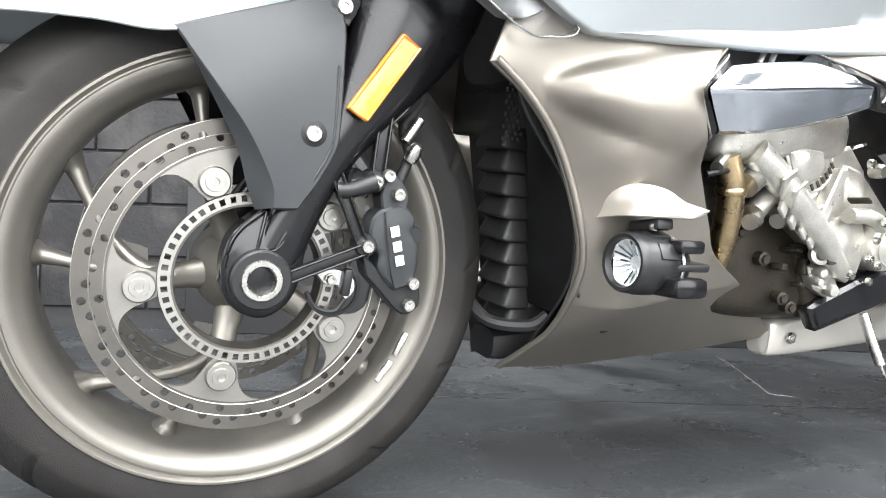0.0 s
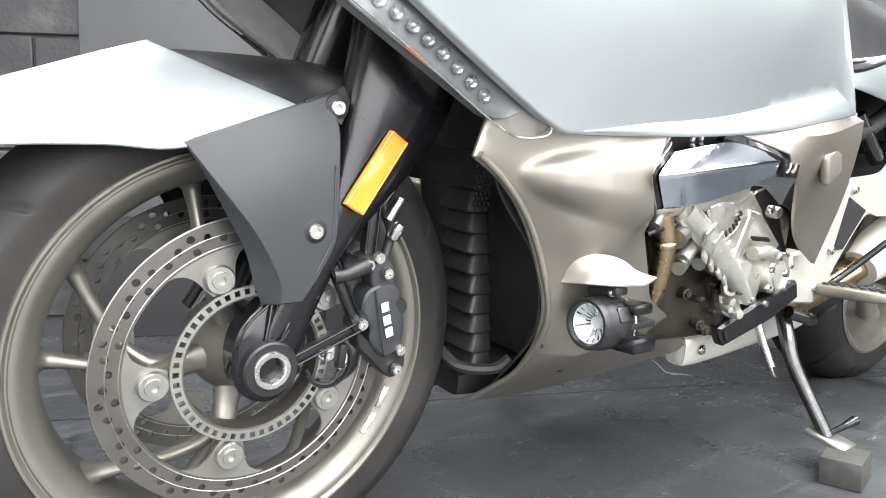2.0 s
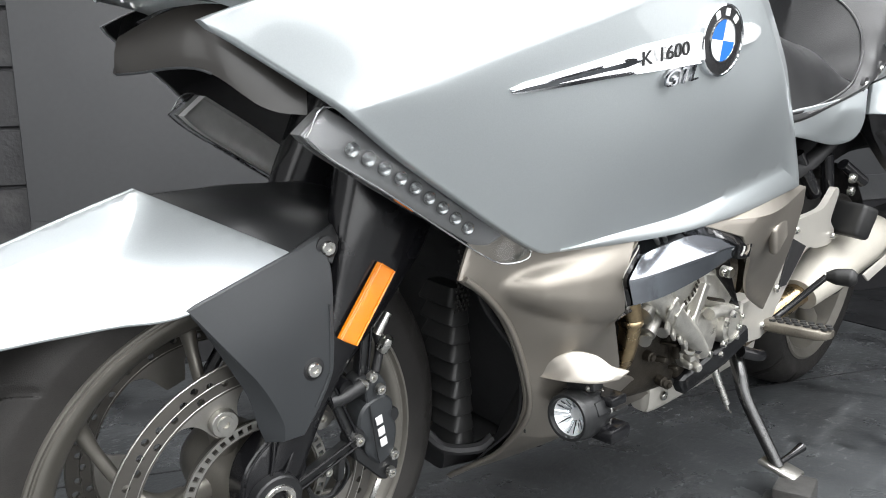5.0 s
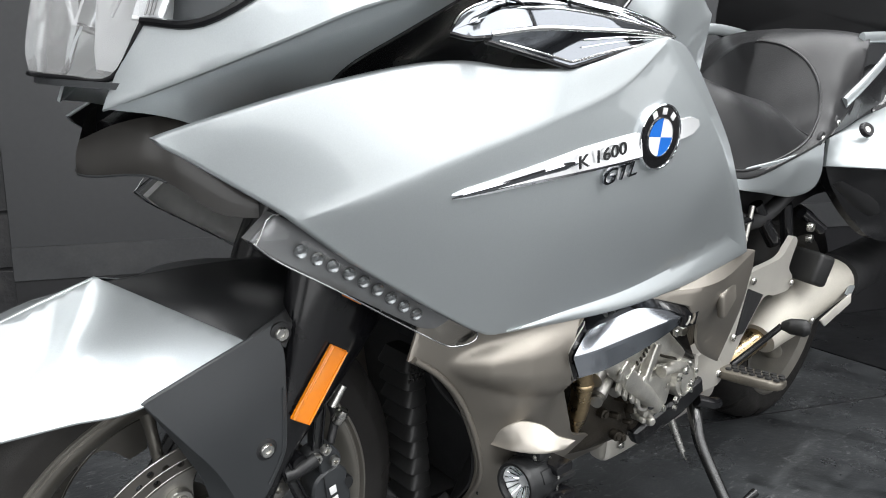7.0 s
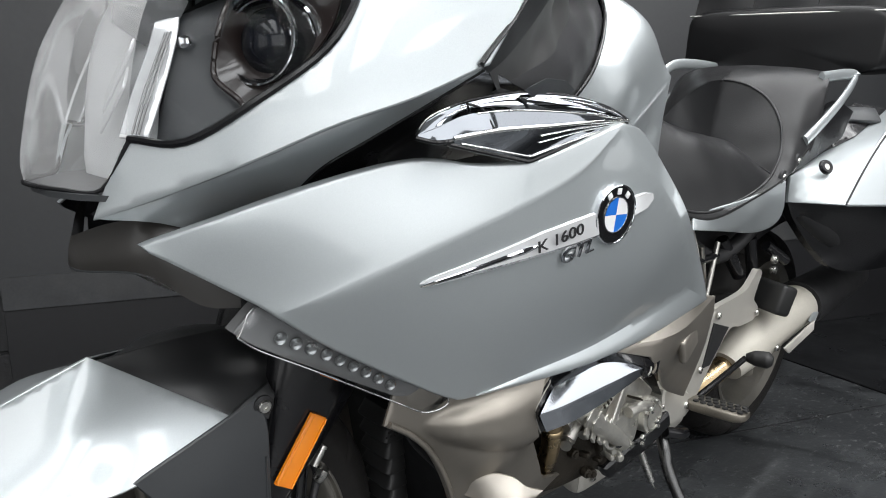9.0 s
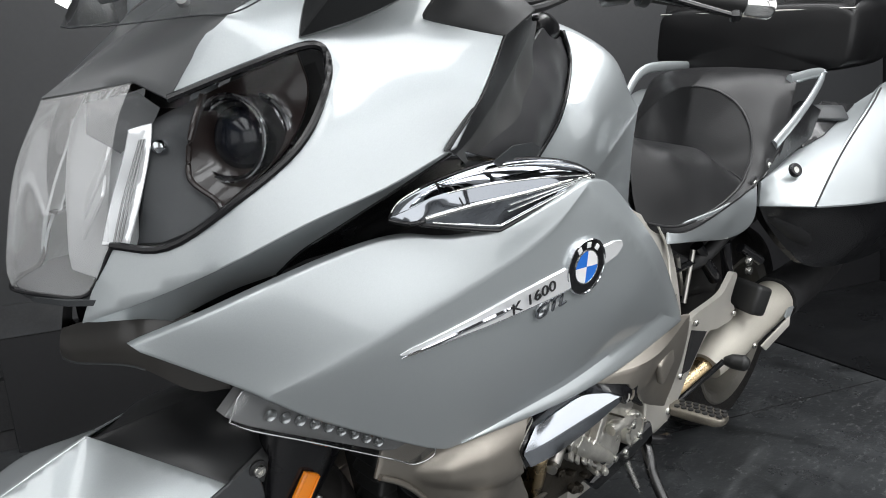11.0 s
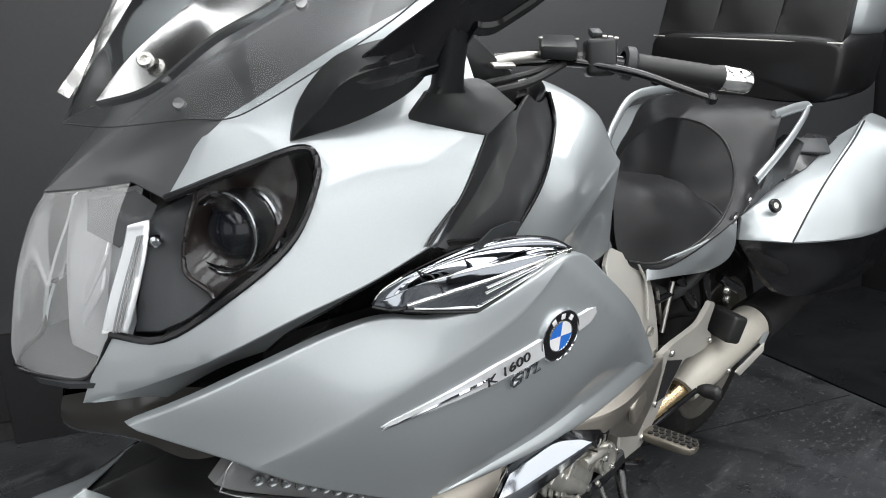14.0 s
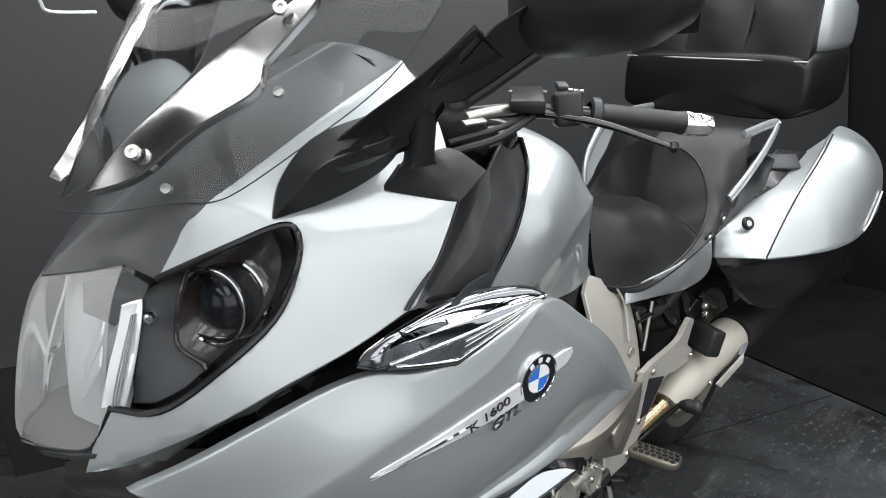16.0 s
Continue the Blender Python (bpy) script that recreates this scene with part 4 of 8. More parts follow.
side += returned_edge([Vector(p) for p in skin(r_top, r_back, low_band, r_front, r_tip)], 0.0035, 0.014)
SP = part("side_panel", side, SILVER, BIKE, "large silver-painted fairing side panel", 45, 0.0012)
far_side = side.flip().at(Matrix.Translation((-0.006, 0.035, 0.002)))
part("side_panel", far_side, SILVER, BIKE, "large silver-painted fairing side panel on the far side", 50, 0.0016)

liner = far_side.at(Matrix.Translation((0.001, -0.005, 0)))
part("inner_liner", liner, DARK, BIKE, "black unpainted inside of the far side panel", 50, 0.0016)

# ---- upper fairing round the headlamp ----
HL = [(-0.0043, -0.1128, 1.0442), (0.0602, -0.1559, 1.0760, 1), (0.1125, -0.1875, 1.0975, 1), (0.1268, -0.2004, 1.0867, 1), (0.1137, -0.2119, 1.0506, 1), (0.0792, -0.2117, 0.9980, 1), (0.0197, -0.1865, 0.9461, 1), (-0.0342, -0.1476, 0.9033, 1), (-0.0695, -0.0965, 0.9013)]
UP_EDGE = [(0.0263, -0.1236, 1.0953, 1), (0.0499, -0.1343, 1.1227, 1), (0.0978, -0.1444, 1.1510, 1), (0.1855, -0.1481, 1.1971, 1), (0.2832, -0.1360, 1.2360, 1), (0.3712, -0.1146, 1.2672)]
FOLD = [(0.2270, -0.2890, 0.9955), (0.1502, -0.2648, 0.9579, 1), (0.0746, -0.2354, 0.9276, 1), (0.0219, -0.2043, 0.8981, 1), (-0.0166, -0.1751, 0.8755, 1), (-0.0595, -0.1315, 0.8488, 1), (-0.0998, -0.0794, 0.8227)]
upper = panel(HL + [(-0.078, -0.092, 0.885)] + FOLD[::-1] + [(0.2593, -0.2954, 1.0525, 1), (0.2992, -0.2899, 1.1138), (0.3249, -0.2496, 1.1556, 1), (0.3575, -0.1942, 1.2002, 1), (0.3738, -0.1482, 1.2350, 1)] + UP_EDGE[::-1],
              [], view=(-0.35, -0.85, 0.4), step=0.012, thick=0.006, lip=0.0015, ease=2.5e-3, hold=2.5e-4)
UF = part("upper_fairing", upper, SILVER, BIKE, "silver-painted upper fairing round the headlamp")
part("upper_fairing", upper.flip(), SILVER, BIKE, "silver-painted upper fairing on the far side")
VENT = [(0.2260, -0.2830, 0.9880), (0.1856, -0.2440, 0.9501, 1), (0.1385, -0.2020, 0.9085, 1), (0.1051, -0.1700, 0.8780, 1), (0.0885, -0.1440, 0.8482)]
under = panel(FOLD[::-1] + VENT + [(0.0414, -0.1180, 0.8313, 1), (-0.0200, -0.1060, 0.8096), (-0.0426, -0.0990, 0.8161, 1), (-0.0684, -0.0950, 0.8203, 1), (-0.0902, -0.0860, 0.8215)], view=(0, -0.7, -0.65), step=0.010, thick=0.003, rim=False)
part("under_fold", under.both(), SILVER, UF, "silver underside of the upper fairing")
# dark air slot between the fairing and the side panel
slot = panel([(0.086, -0.142, 0.847), (0.106, -0.166, 0.879, 1), (0.138, -0.198, 0.910, 1), (0.184, -0.240, 0.953, 1), (0.232, -0.278, 0.992), (0.30, -0.262, 0.975), (0.42, -0.235, 0.95), (0.40, -0.20, 0.90), (0.25, -0.16, 0.87), (0.144, -0.12, 0.85)],
             [(0.20, -0.165, 0.895), (0.27, -0.205, 0.92)], step=0.013, thick=0.01)
part("air_slot", slot, GLOSS, UF, "black glossy air slot under the fairing")
part("air_slot", slot.flip(), GLOSS, UF, "black glossy air slot under the fairing")
part("slot_edge", tube([p[:3] for p in VENT], 0.0025, 8), GLOSS, UF)

# ---- headlamp ----
CENTRE_TOP, CENTRE_LOW = (-0.088, 0.0, 1.040), (-0.141, 0.0, 0.852)
SPLIT = run([(-0.026, -0.082, 1.060), (-0.050, -0.094, 1.02), (-0.066, -0.100, 0.96), (-0.072, -0.096, 0.901)], 0.010)
mid_lens = panel(skin(run([CENTRE_TOP, (-0.055, -0.05, 1.050), (-0.026, -0.082, 1.060)], 0.010), SPLIT, run([SPLIT[-1], (-0.094, -0.077, 0.851), (-0.122, -0.045, 0.850), CENTRE_LOW], 0.010), run([CENTRE_LOW, (-0.142, 0.0, 0.88), (-0.122, 0.0, 0.97), CENTRE_TOP], 0.010)),
                 [(-0.108, -0.06, 0.93), (-0.085, -0.06, 1.01)], view=(-0.9, -0.5, 0.0), step=0.010, rim=False, ease=3e-4)
lens = panel(skin(SPLIT[::-1], run(HL[:-1] + [SPLIT[-1]], 0.010)), [(-0.020, -0.136, 0.97), (0.04, -0.178, 1.03)], view=(-0.75, -0.65, 0.1), step=0.010, rim=False, ease=6e-4)
HEAD = part("headlamp", panel([(-0.03, 0.0, 1.03), (0.0, -0.09, 1.035), (0.10, -0.18, 1.085), (0.105, -0.185, 1.05, 1), (0.075, -0.18, 0.995, 1), (0.015, -0.155, 0.945, 1), (-0.03, -0.125, 0.912), (-0.05, -0.07, 0.85), (-0.07, 0.0, 0.845)],
                             [(0.05, -0.10, 1.0), (0.0, -0.06, 0.95)], view=(-0.8, -0.6, 0.1), step=0.014, rim=False).at(Matrix.Translation((0.045, 0.028, -0.004))).both(), DARK, BIKE, "wide headlamp with a dark housing behind clear plastic")
part("lens", lens, LENS, HEAD, "clear side of the headlamp lens").visible_shadow = False
part("lens", lens.flip(), LENS, HEAD, "clear side of the headlamp lens").visible_shadow = False
part("centre_lens", mid_lens.both(), MILKY, HEAD, "bulging middle of the headlamp lens, whitened for its reflection").visible_shadow = False
# black rubber seal round the lens
part("lens_seal", tube([p[:3] for p in HL], 0.0044, 8, 5), GLOSS, HEAD, "black rubber seal")
part("lens_seal", tube([p[:3] for p in HL], 0.0044, 8, 5).flip(), GLOSS, HEAD, "black rubber seal")
part("lower_seal", tube([(-0.070, -0.098, 0.900), (-0.091, -0.079, 0.851), (-0.120, -0.046, 0.848), (-0.141, 0.0, 0.849), (-0.120, 0.046, 0.848), (-0.091, 0.079, 0.851), (-0.070, 0.098, 0.900)], 0.0025, 8, 5), GLOSS, HEAD)
# inside: a hazy reflector behind the middle, a bright upright fin, and a dark side chamber with the projector
MID = Vector((-0.085, 0.0, 0.945))
bowl = mid_lens.at(Matrix.Translation(MID + Vector((0.038, 0, 0))) @ Matrix.Diagonal((0.62, 0.93, 0.95, 1)) @ Matrix.Translation(-MID))
part("reflector_bowl", bowl.both(), REFLECT, HEAD, "hazy grey reflector behind the lens", 38, 0.002)
part("lamp_gusset", panel([(-0.062, -0.055, 1.040), (-0.022, -0.082, 1.050), (-0.008, -0.100, 1.035), (-0.016, -0.094, 1.015), (-0.045, -0.082, 0.990), (-0.070, -0.066, 1.010)], view=(-0.8, -0.6, 0.1), step=0.010, rim=False), NOSEGREY, HEAD)
FIN = [(-0.036, -0.086, 1.012), (-0.020, -0.098, 1.018), (-0.030, -0.104, 0.985, 1), (-0.044, -0.108, 0.945, 1), (-0.0585, -0.1085, 0.904), (-0.077, -0.0925, 0.903), (-0.062, -0.090, 0.945, 1), (-0.045, -0.087, 0.985, 1)]
fin = panel(FIN, [(-0.048, -0.103, 0.95)], view=(-0.8, -0.6, 0), step=0.007, thick=0.004, lip=0.002)
part("fin", fin, FINWHITE, HEAD, "bright coated upright fin")
part("fin", fin.flip(), FINWHITE, HEAD, "bright coated upright fin")
for k in range(3):
    a = 0.62 + 0.13 * k
    part("fin_groove", tube([Vector(FIN[0][:3]).lerp(Vector(FIN[1][:3]), a) + Vector((-0.004, -0.003, -0.012)), Vector(FIN[6][:3]).lerp(Vector(FIN[3][:3]), a) + Vector((-0.006, -0.004, 0)), Vector(FIN[5][:3]).lerp(Vector(FIN[4][:3]), a) + Vector((-0.004, -0.003, 0.003))], 0.0011, 6), SMOKE, HEAD)
part("small_lamp", lathe([(0, 0.008), (0.006, 0.006), (0.009, 0.0), (0.008, -0.006)], 16).at(place((-0.012, -0.100, 0.996), (-0.7, -0.6, 0))), CHROME, HEAD, "small chrome side lamp")
plate_grey = panel([(-0.018, -0.094, 1.022), (0.030, -0.118, 1.048), (0.012, -0.124, 1.015, 1), (0.007, -0.122, 0.982, 1), (0.006, -0.128, 0.962), (0.020, -0.146, 0.944, 1), (0.022, -0.152, 0.936), (-0.005, -0.146, 0.918, 1), (-0.034, -0.132, 0.905), (-0.050, -0.112, 0.903), (-0.038, -0.106, 0.950, 1)], view=(-0.6, -0.75, 0.2), step=0.010, thick=0.004, lip=0.002).at(Matrix.Translation((0.005, 0.007, -0.002)))
part("side_plate", plate_grey, GREYPL, HEAD, "grey plate beside the fin")
part("side_plate", plate_grey.flip(), GREYPL, HEAD, "grey plate beside the fin")
bez = panel([(0.030, -0.116, 1.048), (0.060, -0.138, 1.066, 1), (0.106, -0.176, 1.092), (0.110, -0.186, 1.05, 1), (0.082, -0.184, 0.997, 1), (0.022, -0.152, 0.936), (0.020, -0.146, 0.944, 1), (0.006, -0.128, 0.962), (0.007, -0.122, 0.982, 1), (0.012, -0.124, 1.015, 1)], [(0.075, -0.125, 1.0), (0.06, -0.11, 1.01), (0.09, -0.14, 1.02)], view=(-0.7, -0.7, 0.2), step=0.009, thick=0.004, ease=4e-5).at(Matrix.Translation((0.005, 0.007, -0.002)))
part("bezel", bez, BROWN, HEAD, "dark brown inner bezel")
part("bezel", bez.flip(), BROWN, HEAD, "dark brown inner bezel")
part("bezel_edge", tube([(0.030, -0.117, 1.048), (0.012, -0.125, 1.015), (0.006, -0.123, 0.982), (0.005, -0.129, 0.962), (0.020, -0.147, 0.944), (0.022, -0.153, 0.936)], 0.003, 8), BROWN, HEAD)
PROJ = place((0.062, -0.132, 1.002), (-0.90, -0.42, 0.10))
part("projector", lathe([(0.0, -0.030), (0.046, -0.030), (0.047, -0.010), (0.044, 0.020), (0.041, 0.022), (0.038, 0.006), (0.034, 0.004)], 56).at(PROJ), GLOSS, HEAD, "round projector lamp in a dark bezel")
for r, h, w in ((0.0445, 0.021, 0.0016), (0.0400, 0.014, 0.0012), (0.0480, -0.018, 0.0028), (0.0475, -0.026, 0.0016)):
    part("projector_ring", lathe([(r - w, h), (r, h + w * 1.3), (r + w, h + w), (r + w, h - w * 1.6)], 56, closed=True).at(PROJ), CHROME, HEAD, "thin chrome ring")
part("projector_lens", lathe([(0.0, 0.022), (0.012, 0.0205), (0.022, 0.016), (0.030, 0.008), (0.034, 0.003)], 40).at(PROJ), material("lamp_glass", (0.006, 0.007, 0.010), 0.12, spec=0.35), HEAD, "dark bulging glass projector lens")
part("small_bulb", lathe([(0, 0.012), (0.005, 0.010), (0.008, 0.0), (0.006, -0.008)], 16).at(place((0.078, -0.158, 1.012), (-0.7, -0.6, 0.1))), CHROME, HEAD)
# bright angled reflector faces behind the whitened middle
for tri in (((-0.060, -0.080, 0.985), (-0.050, -0.072, 1.005), (-0.073, -0.050, 0.945), (-0.080, -0.058, 0.925)), ((-0.070, -0.086, 0.950), (-0.062, -0.078, 0.968), (-0.084, -0.056, 0.912), (-0.086, -0.064, 0.905))):
    part("reflector_face", panel(tri, view=(-0.9, -0.45, 0.1), step=0.012, thick=0.003), REFLECT, HEAD)

# ---- dark panel under the windscreen ----
nose_top = panel([(-0.088, 0.0, 1.042), (-0.055, -0.05, 1.052, 1), (-0.026, -0.084, 1.062), (-0.005, -0.113, 1.046)] + UP_EDGE + [(0.350, -0.06, 1.285, 1), (0.345, 0.0, 1.290), (0.22, 0.0, 1.235, 1), (0.10, 0.0, 1.170, 1), (0.0, 0.0, 1.105, 1)],
                 [(0.0, -0.085, 1.090), (0.06, -0.09, 1.145)], view=(-0.6, -0.3, 0.75), step=0.013, thick=0.004)
part("nose_panel", nose_top.both(), NOSEGREY, BIKE, "dark grey satin panel under the windscreen")

# ---- windscreen with its chrome side strips ----
SCREEN_SIDE = [(0.030, -0.105, 1.124, 1), (0.055, -0.142, 1.127, 1), (0.079, -0.170, 1.143, 1), (0.147, -0.195, 1.186, 1), (0.220, -0.215, 1.232, 1), (0.266, -0.235, 1.277, 1), (0.310, -0.258, 1.346, 1), (0.360, -0.265, 1.42, 1), (0.38, -0.23, 1.49, 1)]
screen = panel([(-0.060, 0.0, 1.113), (-0.030, -0.055, 1.114, 1)] + SCREEN_SIDE + [(0.33, -0.12, 1.53, 1), (0.30, 0.0, 1.54), (0.19, 0.0, 1.45, 1), (0.066, 0.0, 1.328, 1), (0.0, 0.0, 1.222, 1)],
               [(0.004, -0.078, 1.172), (0.098, -0.153, 1.253), (0.163, -0.193, 1.334)], view=(-0.75, -0.5, 0.45), step=0.015, thick=0.003, rim=False)
WS = part("windscreen", screen.both(), WINDSCREEN, BIKE, "tall clear plastic windscreen, raised over the headlamp")
WS.visible_shadow = False
part("screen_edge", tube([(-0.060, 0.0, 1.113), (-0.030, -0.055, 1.114)] + [p[:3] for p in SCREEN_SIDE], 0.0009, 6, 5), GREYPL, WS, "polished cut edge of the screen")
part("screen_edge", tube([(-0.060, 0.0, 1.113), (-0.030, -0.055, 1.114)] + [p[:3] for p in SCREEN_SIDE], 0.0009, 6, 5).flip(), GREYPL, WS, "polished cut edge of the screen")
strip = panel([(-0.038, -0.056, 1.138), (0.002, -0.062, 1.185, 1), (0.055, -0.098, 1.240, 1), (0.115, -0.143, 1.300, 1), (0.175, -0.190, 1.350), (0.168, -0.203, 1.335, 1), (0.115, -0.180, 1.275), (0.098, -0.182, 1.245, 1), (0.05, -0.142, 1.208, 1), (0.012, -0.103, 1.165), (-0.008, -0.085, 1.150, 1)],
              [(0.05, -0.120, 1.229), (0.11, -0.162, 1.285)], view=(-0.6, -0.65, 0.45), step=0.008, thick=0.016, lip=0.002)
up = Vector((-0.006, -0.005, 0.004))
strip = strip.at(Matrix.Translation(up))
# near strip darker than the far: the chrome's uneven reflection is in its tone
part("screen_strip", strip, STRIPMETAL, WS, "chrome windscreen side strip, dimmed for its duller reflection")
part("screen_strip", strip.flip(), POLISHED, WS, "bright polished windscreen side strip")
for at in ((0.006, -0.086, 1.178), (0.142, -0.178, 1.325)):
    part("strip_screw", hexbolt(0.0085, 0.006).at(place(Vector(at) + up * 1.3, (-0.6, -0.65, 0.45))), BOLT, WS)
for at in ((0.026, -0.098, 1.140), (0.13, -0.175, 1.245)):
    part("screen_stud", lathe([(0, 0.002), (0.006, 0.002), (0.007, -0.004)], 14).at(place(at, (-0.6, -0.65, 0.45))), SMOKE, WS)

# ---- indicator strips with rows of small lamps ----
LEDMAT = material("small_lamp_metal", (0.42, 0.43, 0.43), 0.2, 0.8)


def lamp_strip(side):
    body = panel([(0.007, -0.156, 0.704), (0.033, -0.156, 0.728), (0.122, -0.176, 0.680, 1), (0.222, -0.190, 0.615, 1), (0.242, -0.196, 0.594), (0.226, -0.190, 0.584, 1), (0.208, -0.182, 0.586), (0.093, -0.168, 0.650, 1), (0.030, -0.160, 0.686, 1)], step=0.010, thick=0.02)
    cover = panel([(0.004, -0.168, 0.703), (0.034, -0.163, 0.730), (0.123, -0.184, 0.682, 1), (0.226, -0.200, 0.618, 1), (0.269, -0.218, 0.577), (0.240, -0.212, 0.566, 1), (0.212, -0.193, 0.577), (0.093, -0.179, 0.648, 1), (0.030, -0.170, 0.684, 1)],
                  [(0.10, -0.193, 0.664)], step=0.010, thick=0.012, lip=0.002)
    if side > 0:
        body, cover = body.flip(), cover.flip()
    lamp = part("indicator", body, SMOKE, BIKE, "slanted indicator strip with nine small lamps under clear plastic")
    part("cover", cover, SMOKED, lamp, "clear plastic cover").visible_shadow = False
    rim_line = [(0.004, -0.169, 0.703), (0.034, -0.164, 0.731), (0.123, -0.185, 0.683), (0.226, -0.201, 0.619), (0.269, -0.219, 0.577), (0.240, -0.213, 0.565), (0.212, -0.193, 0.576), (0.093, -0.180, 0.647), (0.030, -0.171, 0.683), (0.004, -0.169, 0.703)]
    # metal line added for the glint on the clear edge
    part("cover_edge", tube([(x, -side * y, z) for x, y, z in rim_line], 0.0010, 6, 5), LEDMAT, lamp, "bright line drawn as the glint along the cover edge")
    for k in range(9):
        f = k / 8
        at = Vector((0.055 + 0.143 * f, (-0.184 - 0.024 * f) * -side, 0.6915 - 0.087 * f + 0.004 * math.sin(math.pi * f)))
        m = place(at, (-0.25, side * 0.95, -0.1))
        near = min(body.v, key=lambda p: (p.x - at.x) ** 2 + (p.z - at.z) ** 2)
        at.y = near.y + side * 0.004
        m = place(at, (-0.25, side * 0.95, -0.1))
        part("small_lamp", lathe([(0.0078, -0.001), (0.0075, 0.0008), (0.0062, -0.0004), (0.0034, -0.0012), (0.0026, 0.0006), (0, 0.0012)], 18).at(m), LEDMAT, lamp)
    if side > 0:
        part("strip_back", body.at(Matrix.Translation((-0.002, -0.020, 0.0))), PALEPL, lamp, "pale moulded back of the strip")
        for k in range(12):
            f = k / 11
            part("back_rib", tube([(0.030 + 0.19 * f, 0.146 + 0.030 * f, 0.700 - 0.112 * f), (0.038 + 0.19 * f, 0.150 + 0.030 * f, 0.716 - 0.112 * f)], 0.0026, 6), PALEPL, lamp)
    return lamp


lamp = lamp_strip(-1)
lamp_strip(1)
part("amber_line", tube([(0.100, -0.178, 0.642), (0.110, -0.1795, 0.636), (0.122, -0.181, 0.629)], 0.0011, 6), AMBER, lamp, "thin amber line below the strip")

# ---- dark beak under the headlamp ----
B_LOW = run([(-0.099, 0.0, 0.7495), (-0.093, -0.030, 0.751), (-0.055, -0.100, 0.758), (-0.0094, -0.135, 0.726), (0.028, -0.150, 0.721)], 0.010)
B_TOP = run([(-0.096, 0.0, 0.785), (-0.0748, -0.050, 0.8056), (-0.049, -0.090, 0.8169), (-0.010, -0.115, 0.815), (0.040, -0.130, 0.80)], 0.010)
centred = Matrix.Translation((0, 0.02, 0))
low_pts, top_pts = even(B_LOW, 26), even(B_TOP, 26)
beak = loft([[a.lerp(b, f) + Vector((-0.004, -0.004, 0)) * math.sin(math.pi * f) for a, b in zip(low_pts, top_pts)] for f in (0, 0.15, 0.35, 0.6, 0.8, 1)], cap=False, ring=False)
beak_far = loft([[a.lerp(b, f) for a, b in zip(low_pts[:13], top_pts[:13])] for f in (0, 0.5, 1)], cap=False, ring=False).flip()
part("beak", (beak + beak_far).at(centred), BEAKGREY, BIKE, "smoked grey-brown plastic beak under the headlamp", 50, 0.001)
belly = loft([[Vector((p.x + 0.03 * f, p.y * (1 - 0.35 * f), p.z + 0.006 * f)) for p in low_pts[:13]] for f in (0, 0.5, 1)], cap=False, ring=False)
part("beak_underside", belly.both().at(centred), GLOSS, BIKE, "glossy black underside of the beak", 50, 0.001)
rim = tube(low_pts[:15], 0.0013, 8, bent=False)
part("beak_edge", rim.at(centred), GREYPL, BIKE, "paler lower edge of the beak")
part("beak_core", bar([(-0.070, 0.02, 0.792, 0.03, 0.012), (-0.03, 0.02, 0.80, 0.06, 0.022), (0.04, 0.02, 0.79, 0.09, 0.03), (0.12, 0.02, 0.80, 0.10, 0.04)], 16, 4), GLOSS, BIKE, "black carrier behind the beak")
lip_half = [(-0.134, 0.0), (-0.129, -0.04), (-0.110, -0.072), (-0.075, -0.100), (0.0, -0.118), (0.08, -0.125)]
lip_line = [p for p in lip_half] + [(x, -y) for x, y in lip_half[:0:-1]]
part("beak_lip", plate(lip_line[::-1], 0.006).at(Matrix.Translation((0, 0, 0.843))), GREYPL, BIKE, "thin dark lip below the lamp")
part("bright_blade", panel([(0.157, 0.05, 0.692), (0.163, 0.05, 0.670, 1), (0.172, 0.05, 0.640), (0.150, 0.05, 0.630, 1), (0.122, 0.05, 0.626), (0.140, 0.05, 0.650, 1)], [(0.150, 0.040, 0.652)], step=0.006, thick=0.005), GLOSS, BIKE, "glossy curved bracket blade")

# ---- bronze-grey engine cowl ----
CREASE = [(0.350, -0.150, 0.287), (0.401, -0.189, 0.290, 1), (0.50, -0.188, 0.305, 1), (0.605, -0.172, 0.316)]
BEAD = [(0.429, -0.2546, 0.581), (0.417, -0.252, 0.562, 1), (0.4075, -0.250, 0.539, 1), (0.408, -0.250, 0.521, 1), (0.4145, -0.250, 0.502, 1), (0.423, -0.248, 0.487)]
cowl = panel([(0.222, -0.173, 0.590), (0.204, -0.175, 0.541), (0.245, -0.175, 0.515, 1), (0.282, -0.177, 0.476, 1), (0.312, -0.178, 0.424, 1), (0.336, -0.178, 0.361, 1), (0.346, -0.165, 0.315, 1)] + CREASE +
             [(0.521, -0.200, 0.356, 1), (0.490, -0.212, 0.394, 1), (0.448, -0.225, 0.461)] + BEAD[::-1] + [(0.405, -0.240, 0.600), (0.30, -0.215, 0.612), (0.25, -0.190, 0.612)],
             [(0.27, -0.188, 0.55), (0.285, -0.196, 0.50), (0.33, -0.219, 0.53), (0.34, -0.222, 0.458), (0.385, -0.236, 0.470), (0.37, -0.208, 0.40), (0.45, -0.205, 0.37), (0.34, -0.226, 0.585), (0.30, -0.206, 0.578)], step=0.0055, thick=0.006, lip=0.0025, ease=4e-4)
